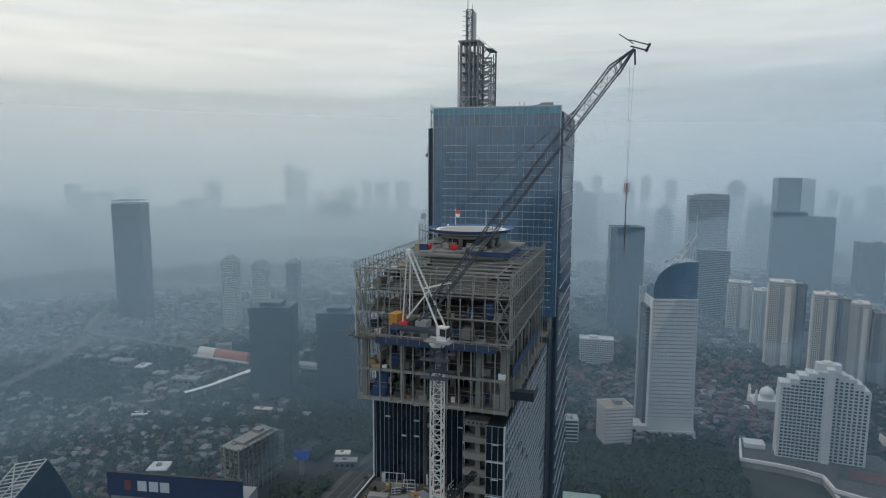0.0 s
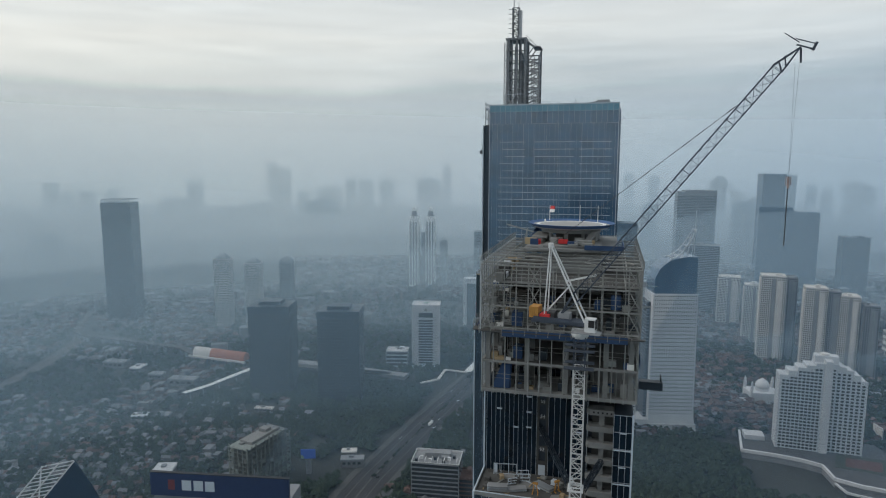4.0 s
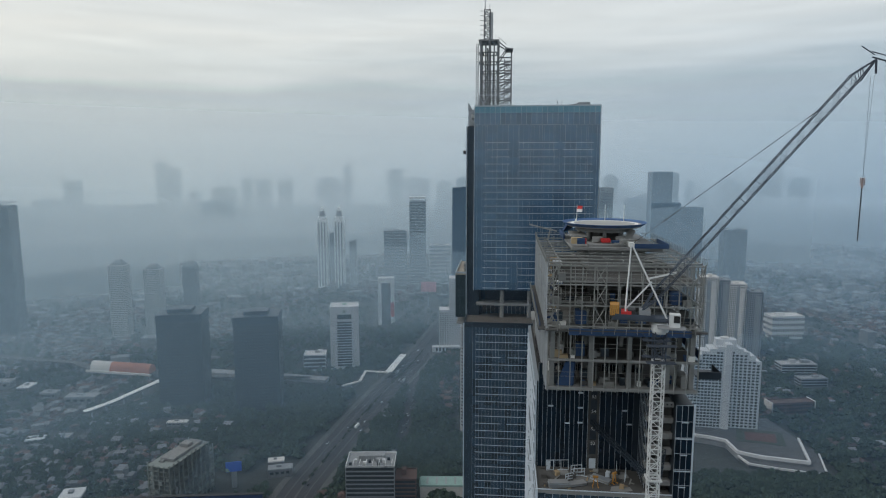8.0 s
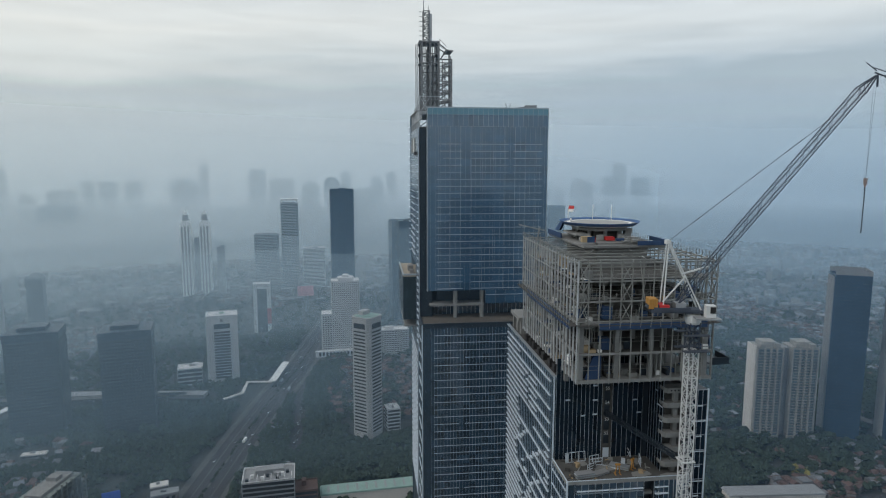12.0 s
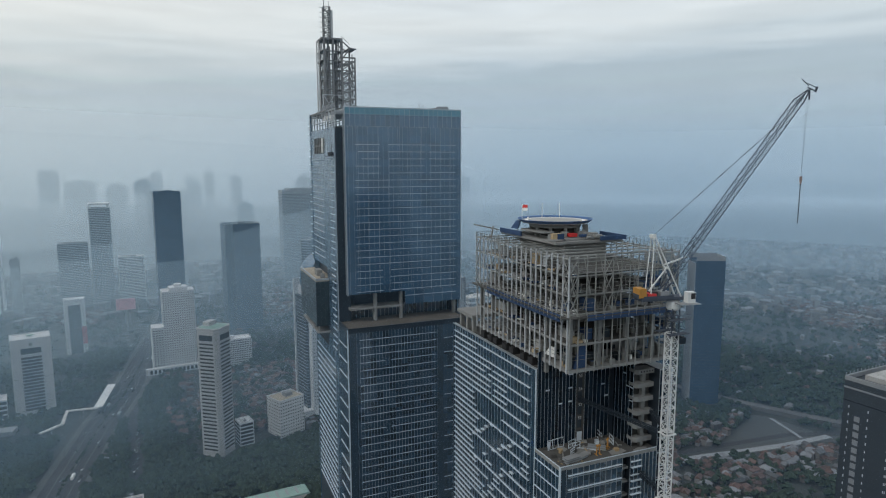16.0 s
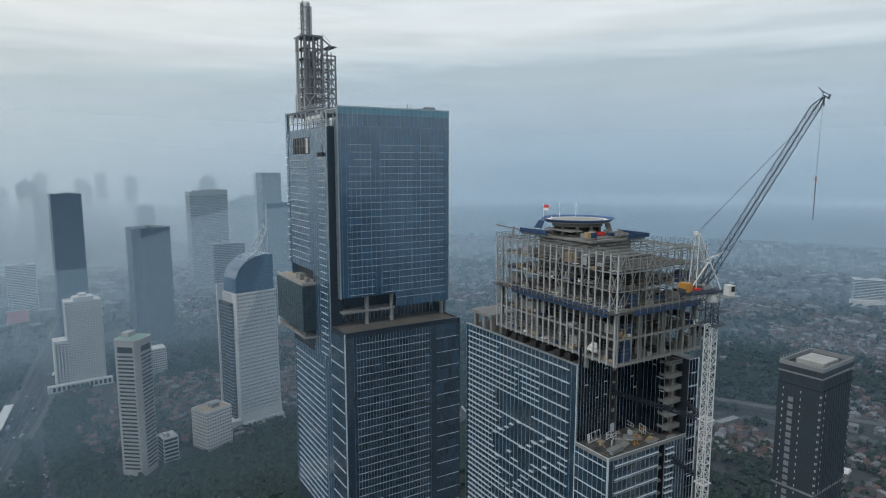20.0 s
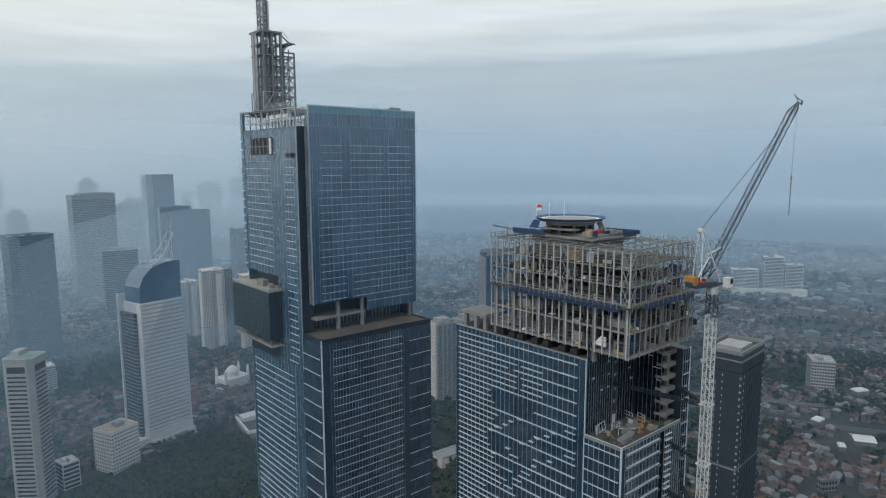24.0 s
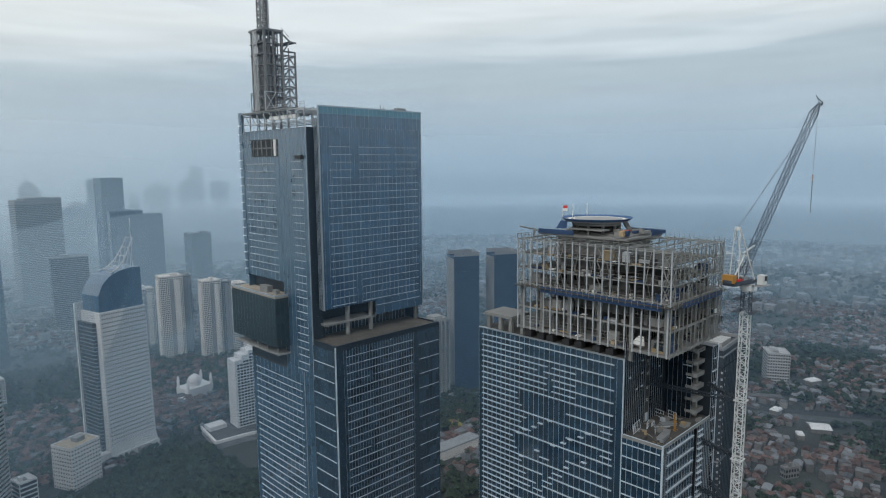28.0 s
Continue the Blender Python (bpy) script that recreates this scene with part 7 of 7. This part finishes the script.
# vehicles on the avenue
def car(x, y, yaw, paint, big):
    c = thing("city_bus" if big else "car", "small pale bus on the avenue" if big else "small parked car beside the avenue", "bus" if big else "car", "traffic", (x, y, 0.2), yaw)
    l, w, h = (5.5, 1.25, 3.0) if big else (2.2, 0.9, 0.95)
    part("body", Shape().box(-w, -l, 0.35, w, l, h), paint, c)
    part("cabin", Shape().prism([(-w * 0.95, -l * 0.6), (w * 0.95, -l * 0.6), (w * 0.95, l * 0.5), (-w * 0.95, l * 0.5)], h, h + (0.3 if big else 0.6), 0.85), paint if big else BLACK, c)
    for i in (-1, 1):
        for j in (-1, 1):
            part("wheel", Shape().beam((i * w, j * l * 0.65, 0.35), (i * w * 0.8, j * l * 0.65, 0.35), 0.7), BLACK, c)


def avenue_at(f):
    k = f * 5 + 1
    i = min(int(k), len(AVENUE) - 2)
    (x0, y0), (x1, y1) = AVENUE[i], AVENUE[i + 1]
    u = k - i
    return x0 + (x1 - x0) * u, y0 + (y1 - y0) * u, math.degrees(math.atan2(-(x1 - x0), y1 - y0))


for k in range(40):
    x, y, a = avenue_at(random.uniform(0, 0.8))
    car(x + random.choice((-13, -9, -5, 5, 9, 13)), y, a, random.choice((WHITE, BLACK, STEEL_GREY)), k % 6 == 0)
for k in range(26):
    car(-141 - 0.1 * k + random.uniform(-3, 3), 700 + 6.2 * k, random.uniform(-4, 4), random.choice((WHITE, BLACK, STEEL_GREY)), False)

# ---- far skyline ----
def far(x, y, width, h, crown=0):
    """A tower far off, with a flat, stepped, spired or rounded top."""
    b = thing("distant_tower", "pale blue-grey tower far off in the haze", "tower", "distant skyline", (x, y, 0), math.degrees(math.atan2(-x, y)) + random.uniform(-12, 12))
    skin, w, d = random.choice((TOWER_GREY, TOWER_BLUE, TOWER_DARK)), width / 2, min(width, 60) / 2
    body = h if crown == 0 else 0.93 * h
    part("wall", Shape().box(-w, -d, 0, w, d, body), skin, b)
    if crown == 0:
        part("roof_plant", Shape().box(-w * 0.5, -d * 0.5, h, w * 0.3, d * 0.5, h + 6), skin, b)
    elif crown == 1:
        part("setback", Shape().box(-w * 0.7, -d * 0.7, body, w * 0.7, d * 0.7, 0.97 * h).box(-w * 0.4, -d * 0.4, 0.97 * h, w * 0.4, d * 0.4, h), skin, b)
    elif crown == 2:
        part("setback", Shape().prism([(-w, -d), (w, -d), (w, d), (-w, d)], body, h, 0.6), skin, b)
        part("aerial", Shape().prism([(-1.5, -1.5), (1.5, -1.5), (1.5, 1.5), (-1.5, 1.5)], h, h + 30, 0.3), skin, b)
    else:
        part("rounded_top", Shape().prism([(-w, -d), (w, -d), (w, d), (-w, d)], body, 0.975 * h, 0.88).prism([(-w * 0.88, -d * 0.88), (w * 0.88, -d * 0.88), (w * 0.88, d * 0.88), (-w * 0.88, d * 0.88)], 0.975 * h, h, 0.55), skin, b)
    lines = Shape()
    for k in range(1, int(body / 12)):
        lines.box(-w - 0.3, -d - 0.3, 12 * k - 1.5, w + 0.3, d + 0.3, 12 * k + 1.5)
    part("floor_band", lines, TOWER_GREY, b, kind="stuff")


# west of the avenue, from the left of the dark tower to the glass skyscraper
for k, spec in enumerate(((-3403, 3219, 84, 193), (-3273, 3210, 81, 149), (-3265, 3360, 98, 143), (-3157, 3463, 78, 160), (-2531, 3463, 101, 216), (-2391, 3066, 141, 136), (-1811, 2747, 105, 105), (-1854, 3076, 90, 109), (-2012, 3906, 76, 133), (-1769, 3804, 154, 174))):
    far(*spec, (0, 1, 0, 3)[k % 4])
far(-2282, 3985, 69, 335, 3)
far(-2212, 4025, 78, 284, 0)
far(-1246, 2591, 125, 158, 0)
far(-1720, 2841, 109, 128, 3)
far(-1260, 1835, 72, 62, 0)
for k, spec in enumerate(((-1801, 4229, 73, 209), (-1702, 4270, 101, 209), (-1527, 4231, 100, 204), (-2240, 1970, 53, 109), (-1690, 1535, 42, 107), (-1658, 1571, 43, 105), (-1358, 2555, 142, 103), (-1451, 3069, 133, 118))):
    far(*spec, (0, 3, 0, 1)[k % 4])
# north, along and past the avenue
for k, spec in enumerate(((-1196, 4142, 164, 229), (-1175, 4561, 58, 317), (-795, 4435, 110, 283), (-575, 3963, 150, 226), (-365, 3583, 92, 222), (-219, 2992, 70, 256), (8, 3996, 74, 224), (-92, 3397, 74, 184), (148, 2505, 58, 178), (454, 2351, 82, 196))):
    far(*spec, (1, 2, 3, 0)[k % 4])
# north-east, past the glass skyscraper
for k, spec in enumerate(((-146, 2603, 88, 217), (-209, 4602, 69, 272), (-65, 3307, 63, 198), (3, 4608, 60, 230), (119, 4608, 63, 263), (267, 4302, 68, 243), (458, 2978, 62, 271), (635, 3557, 65, 186), (593, 2853, 65, 184), (1144, 4162, 56, 203), (1049, 3565, 47, 179), (1222, 3722, 71, 238), (1390, 4153, 149, 202), (1729, 4346, 89, 324), (1650, 4300, 110, 236), (1850, 4260, 120, 222), (2655, 1154, 58, 98))):
    far(*spec, (0, 1, 3, 0, 2)[k % 5])


# ---- low houses and trees over the city ----
KEEP_OUT = [(o.matrix_basis.translation.x, o.matrix_basis.translation.y) for o in scene.objects if o.parent is None and o.type == "EMPTY"]
KEEP_X, KEEP_Y = np.array([p[0] for p in KEEP_OUT]), np.array([p[1] for p in KEEP_OUT])


LEFT_ROAD = [(-790, 480), (-827, 659), (-852, 758), (-902, 877), (-943, 946), (-1038, 1060)]
CANAL = [(420, 505), (569, 489), (620, 470), (690, 320), (765, 190), (830, 60)]


def near_road(x, y):
    if 150 < x < 325 and 632 < y < 775:
        return True
    if 436 < x < 606 and 492 < y < 500 + 0.45 * (x - 430) and y < 574:
        return True
    for pts, w in ((AVENUE, 25), (RAIL, 12), (WALK, 17), (BRIDGE, 14), (HALLWAY, 18), (LEFT_ROAD, 16), (CANAL, 17), (RAISED, 12)):
        for (x0, y0), (x1, y1) in zip(pts, pts[1:]):
            dx, dy = x1 - x0, y1 - y0
            u = max(0, min(1, ((x - x0) * dx + (y - y0) * dy) / (dx * dx + dy * dy)))
            if math.hypot(x - x0 - u * dx, y - y0 - u * dy) < w:
                return True
    return False


def scatter(count, near, far_off, left, right, power=0.75):
    """Places on the ground by bearing (degrees left of +y) and distance from the tower pair."""
    done = []
    while len(done) < count:
        a, d = radians(random.uniform(right, left)), near + (far_off - near) * random.random() ** power
        x, y = -40 - d * math.sin(a), 60 + d * math.cos(a)
        if np.min((KEEP_X - x) ** 2 + (KEEP_Y - y) ** 2) > 26 ** 2 and not near_road(x, y):
            done.append((x, y))
    return done


def turned(x, y, w, d, a):
    c, s_ = math.cos(a), math.sin(a)
    return [(x + i * w * c - j * d * s_, y + i * w * s_ + j * d * c) for i, j in ((-1, -1), (1, -1), (1, 1), (-1, 1))]


def patch(x, y):
    """How wooded a place is, from 0 to 1."""
    if -140 < x < 340 and 520 < y < 740 or -560 < x < -230 and 645 < y < 860 and random.random() < 0.75:
        return 0.95
    if -350 < x < -232 and 440 < y < 900 or -480 < x < -180 and 880 < y < 1400:
        return 0.95 if random.random() < 0.93 else 0.5
    if 225 < x < 760 and 560 < y < 1180:
        return 0.95 if random.random() < 0.86 else 0.5
    if -760 < x < -330 and 400 < y < 645:
        return random.choice((0.2, 0.4, 0.5, 0.5, 0.7))
    if 580 < x < 1080 and 0.85 * x - 170 < y < 0.9 * x + 260:
        return 0.9 if random.random() < 0.96 else 0.5
    return 0.5 + 0.5 * noise.noise(Vector((x / 160, y / 160, 3.0))) * 1.8


def houses(name, places, lo, hi, tall, roof_mat, label):
    walls, tops = Shape(), Shape()
    for x, y in places:
        w, d, h = random.uniform(lo, hi), random.uniform(lo, hi) * 0.8, random.uniform(3.2, tall)
        a = random.choice((0.1, 0.1, 1.67, 0.5, random.uniform(0, 3)))
        walls.prism(turned(x, y, w, d, a), 0, h)
        if random.random() < 0.75:
            n = len(tops.v)
            foot = turned(x, y, w + 0.5, d + 0.5, a)
            rise = random.uniform(1.5, 3.2)
            r0, r1 = [((foot[i][0] + foot[j][0]) / 2 * 0.85 + x * 0.15, (foot[i][1] + foot[j][1]) / 2 * 0.85 + y * 0.15) for i, j in ((0, 3), (1, 2))]
            tops.v += [(px, py, h) for px, py in foot] + [(*r0, h + rise), (*r1, h + rise)]
            tops.f += [(n, n + 1, n + 5, n + 4), (n + 2, n + 3, n + 4, n + 5), (n + 1, n + 2, n + 5), (n + 3, n, n + 4), (n + 3, n + 2, n + 1, n)]
        else:
            tops.prism(turned(x, y, w + 0.2, d + 0.2, a), h, h + 0.5)
    base = tagged(part(name, walls, HOUSE_WALL), label, "houses", kind="stuff")
    tagged(part("house_roofs", tops, roof_mat, base), label, kind="stuff")


left_side = [p for p in scatter(5200, 380, 1500, 62, 8) if patch(*p) < 0.5]
right_side = [p for p in scatter(14000, 330, 1600, -2, -88) if patch(*p) < 0.66]
quarter = [(random.uniform(-720, -335), random.uniform(410, 640)) for _ in range(780)]
quarter = [p for p in quarter if not near_road(*p) and np.min((KEEP_X - p[0]) ** 2 + (KEEP_Y - p[1]) ** 2) > 24 ** 2]
beyond = [(random.uniform(-125, 70), random.uniform(775, 1010)) for _ in range(230)] + [(random.uniform(115, 330), random.uniform(820, 1090)) for _ in range(330)]
houses("low_houses", [p for p in beyond if not near_road(*p) and np.min((KEEP_X - p[0]) ** 2 + (KEEP_Y - p[1]) ** 2) > 27 ** 2], 3.0, 6.2, 9, ROOFS, "low houses with red-brown roofs beyond the park")
houses("low_houses", quarter[::3], 2.2, 4.6, 8, ROOFS, "dense low houses with brown tiled roofs")
houses("low_houses", quarter[1::3] + quarter[2::6], 2.2, 5.2, 9, ROOFS_PALE, "dense low houses with grey and white roofs")
houses("low_houses", left_side[::2], 2.6, 6, 8, ROOFS, "dense low houses with brown tiled roofs")
houses("low_houses", left_side[1::2], 2.6, 7, 9, ROOFS_PALE, "dense low houses with grey and white roofs")
houses("low_houses", [p for i, p in enumerate(right_side) if i % 3], 2.6, 5.6, 8, ROOFS, "dense low houses with red-brown tiled roofs")
houses("low_houses", right_side[::3], 2.6, 7, 9, ROOFS_PALE, "dense low houses with grey and white roofs")
houses("far_low_buildings", scatter(9000, 1400, 4600, 62, -88, 0.9), 5, 15, 20, ROOFS_PALE, "far low buildings fading into haze")
houses("mid_rise_blocks", scatter(150, 900, 3400, 62, -88, 0.8), 7, 15, 34, ROOFS_PALE, "scattered mid-rise blocks in haze")


def trees(name, places, label, leaf=None, size=1.0):
    """Crowns of overlapping uneven clumps on short tapered trunks."""
    crowns, trunks = Shape(), Shape()
    octa = [(1, 0, 0), (0, 1, 0), (-1, 0, 0), (0, -1, 0), (0, 0, 1), (0, 0, -1)]
    facets = [(0, 1, 4), (1, 2, 4), (2, 3, 4), (3, 0, 4), (1, 0, 5), (2, 1, 5), (3, 2, 5), (0, 3, 5)]
    for x, y in places:
        h, r = size * random.uniform(6, 13), size * random.uniform(3.2, 6.8)
        trunks.prism([(x - 0.35, y - 0.35), (x + 0.35, y - 0.35), (x + 0.35, y + 0.35), (x - 0.35, y + 0.35)], 0, h * 0.55, 0.5)
        for k in range(7):
            a, q = random.uniform(0, 6.3), r * 0.85 * random.random() ** 0.6
            s_ = r * random.uniform(0.4, 0.75)
            cx, cy, cz = x + q * math.cos(a), y + q * math.sin(a), h * (0.85 - 0.45 * q / r) * random.uniform(0.85, 1.1)
            t = random.uniform(0, 1.6)
            n = len(crowns.v)
            for i, j, l in octa:
                e = s_ * random.uniform(0.7, 1.2)
                crowns.v.append((cx + e * (i * math.cos(t) - j * math.sin(t)), cy + e * (i * math.sin(t) + j * math.cos(t)), cz + e * l * 0.8))
            crowns.f += [(n + i, n + j, n + l) for i, j, l in facets]
    base = tagged(part(name, crowns, leaf or LEAVES), label, "trees", kind="stuff")
    part("trunks", trunks, CONCRETE_DARK, base, kind="stuff")


wood = [p for p in scatter(11000, 330, 2000, 62, -88) if patch(*p) > 0.36]
wood += [p for p in scatter(9000, 330, 1150, 62, -88) if patch(*p) > 0.3]
trees("street_trees", wood, "dark green trees between the houses")
grove = [(random.uniform(-135, 330), random.uniform(540, 735)) for _ in range(2600)]
trees("park_trees", [p for p in grove if not near_road(*p) and np.min((KEEP_X - p[0]) ** 2 + (KEEP_Y - p[1]) ** 2) > 32 ** 2], "dense dark park trees")
verge = [(x + random.choice((-1, 1)) * random.uniform(30, 75), y + random.uniform(-60, 60)) for x, y in AVENUE[1:6] for _ in range(260)]
trees("avenue_trees", [p for p in verge if not near_road(*p) and np.min((KEEP_X - p[0]) ** 2 + (KEEP_Y - p[1]) ** 2) > 28 ** 2], "dark trees along the avenue")
SERVICE = [(-138, 620), (-140, 729), (-152, 843), (-150, 960)]
strip_trees = [(random.uniform(-185, -112), random.uniform(590, 960)) for _ in range(1100)]
trees("strip_trees", [(x, y) for x, y in strip_trees if not near_road(x, y) and abs(x - np.interp(y, [p[1] for p in SERVICE], [p[0] for p in SERVICE])) > 9 and not (y < 640 and x < -112)], "dark trees between the avenue and a service road")
median = [(x0 + (x1 - x0) * k / 40, y0 + (y1 - y0) * k / 40) for (x0, y0), (x1, y1) in zip(AVENUE[1:5], AVENUE[2:6]) for k in range(40) if random.random() < 0.7]
trees("median_hedge", median, "low dark hedge on the avenue's median", None, 0.32)
east = [(random.uniform(225, 740), random.uniform(560, 1150)) for _ in range(3600)]
trees("east_trees", [p for p in east if not near_road(*p) and patch(*p) > 0.6 and np.min((KEEP_X - p[0]) ** 2 + (KEEP_Y - p[1]) ** 2) > 30 ** 2], "dense dark trees between scattered houses")
yard = [(random.uniform(-560, -230), random.uniform(645, 860)) for _ in range(1900)]
trees("yard_trees", [p for p in yard if not near_road(*p) and np.min((KEEP_X - p[0]) ** 2 + (KEEP_Y - p[1]) ** 2) > 34 ** 2], "dark trees round the office blocks")

garden = [(random.uniform(-720, -335), random.uniform(410, 640)) for _ in range(950)]
trees("garden_trees", [p for p in garden if not near_road(*p)], "dark garden trees between low houses")
trees("yellow_trees", [(388 + 7 * math.cos(k * 2.4), 565 + 6 * math.sin(k * 2.4)) for k in range(5)], "small clump of yellow-green trees", LEAVES_YELLOW)

# ---- morning haze ----
def haze_material(name, amount, top, bias, foot, tint, passed, dim=(0.53, 0.66, 0.80)):
    """A sheet standing in for thin mist: lets most light through and scatters the rest; thins out with height."""
    m = bpy.data.materials.new(name)
    m.use_nodes = True
    n, l = m.node_tree.nodes, m.node_tree.links
    n.clear()
    out, mix, clear, fog = n.new("ShaderNodeOutputMaterial"), n.new("ShaderNodeMixShader"), n.new("ShaderNodeBsdfTransparent"), n.new("ShaderNodeBsdfDiffuse")
    geo, sep, rng = n.new("ShaderNodeNewGeometry"), n.new("ShaderNodeSeparateXYZ"), n.new("ShaderNodeMapRange")
    rng.interpolation_type = "SMOOTHSTEP"
    rng.inputs["From Min"].default_value, rng.inputs["From Max"].default_value = top * 0.36, top
    rng.inputs["To Min"].default_value, rng.inputs["To Max"].default_value = amount, 0.0
    l.new(geo.outputs["Position"], sep.inputs[0])
    l.new(sep.outputs["Z"], rng.inputs["Value"])
    flat, way, drift, times = n.new("ShaderNodeVectorMath"), n.new("ShaderNodeSeparateXYZ"), n.new("ShaderNodeMath"), n.new("ShaderNodeMath")
    flat.operation, drift.operation, times.operation = "NORMALIZE", "MULTIPLY_ADD", "MULTIPLY"
    drift.inputs[1].default_value, drift.inputs[2].default_value = -bias, 1.0      # denser towards -x
    l.new(geo.outputs["Position"], flat.inputs[0])
    l.new(flat.outputs[0], way.inputs[0])
    l.new(way.outputs["X"], drift.inputs[0])
    rise, both = n.new("ShaderNodeMapRange"), n.new("ShaderNodeMath")      # thins out towards its foot
    rise.interpolation_type, both.operation = "SMOOTHSTEP", "MULTIPLY"
    rise.inputs["From Max"].default_value = foot
    l.new(sep.outputs["Z"], rise.inputs["Value"])
    l.new(rng.outputs[0], both.inputs[0])
    l.new(rise.outputs[0], both.inputs[1])
    l.new(both.outputs[0], times.inputs[0])
    l.new(drift.outputs[0], times.inputs[1])
    l.new(times.outputs[0], mix.inputs[0])
    l.new(clear.outputs[0], mix.inputs[1])
    glow, thin = n.new("ShaderNodeBsdfTranslucent"), n.new("ShaderNodeMixShader")     # droplets pass light on as well as back
    thin.inputs[0].default_value = passed
    away, shade = n.new("ShaderNodeMapRange"), n.new("ShaderNodeMix")      # bluer, dimmer light away from the veiled sun, put into the colour
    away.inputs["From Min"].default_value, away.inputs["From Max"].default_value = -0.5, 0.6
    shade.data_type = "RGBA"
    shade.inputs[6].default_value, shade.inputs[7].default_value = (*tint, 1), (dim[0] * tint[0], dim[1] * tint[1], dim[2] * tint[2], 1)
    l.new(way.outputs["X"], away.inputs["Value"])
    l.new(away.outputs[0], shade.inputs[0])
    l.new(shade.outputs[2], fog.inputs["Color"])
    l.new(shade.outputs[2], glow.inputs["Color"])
    l.new(fog.outputs[0], thin.inputs[1])
    l.new(glow.outputs[0], thin.inputs[2])
    l.new(thin.outputs[0], mix.inputs[2])
    l.new(mix.outputs[0], out.inputs["Surface"])
    return m


# near sheets have darker colours: the weaker light on low haze is painted in
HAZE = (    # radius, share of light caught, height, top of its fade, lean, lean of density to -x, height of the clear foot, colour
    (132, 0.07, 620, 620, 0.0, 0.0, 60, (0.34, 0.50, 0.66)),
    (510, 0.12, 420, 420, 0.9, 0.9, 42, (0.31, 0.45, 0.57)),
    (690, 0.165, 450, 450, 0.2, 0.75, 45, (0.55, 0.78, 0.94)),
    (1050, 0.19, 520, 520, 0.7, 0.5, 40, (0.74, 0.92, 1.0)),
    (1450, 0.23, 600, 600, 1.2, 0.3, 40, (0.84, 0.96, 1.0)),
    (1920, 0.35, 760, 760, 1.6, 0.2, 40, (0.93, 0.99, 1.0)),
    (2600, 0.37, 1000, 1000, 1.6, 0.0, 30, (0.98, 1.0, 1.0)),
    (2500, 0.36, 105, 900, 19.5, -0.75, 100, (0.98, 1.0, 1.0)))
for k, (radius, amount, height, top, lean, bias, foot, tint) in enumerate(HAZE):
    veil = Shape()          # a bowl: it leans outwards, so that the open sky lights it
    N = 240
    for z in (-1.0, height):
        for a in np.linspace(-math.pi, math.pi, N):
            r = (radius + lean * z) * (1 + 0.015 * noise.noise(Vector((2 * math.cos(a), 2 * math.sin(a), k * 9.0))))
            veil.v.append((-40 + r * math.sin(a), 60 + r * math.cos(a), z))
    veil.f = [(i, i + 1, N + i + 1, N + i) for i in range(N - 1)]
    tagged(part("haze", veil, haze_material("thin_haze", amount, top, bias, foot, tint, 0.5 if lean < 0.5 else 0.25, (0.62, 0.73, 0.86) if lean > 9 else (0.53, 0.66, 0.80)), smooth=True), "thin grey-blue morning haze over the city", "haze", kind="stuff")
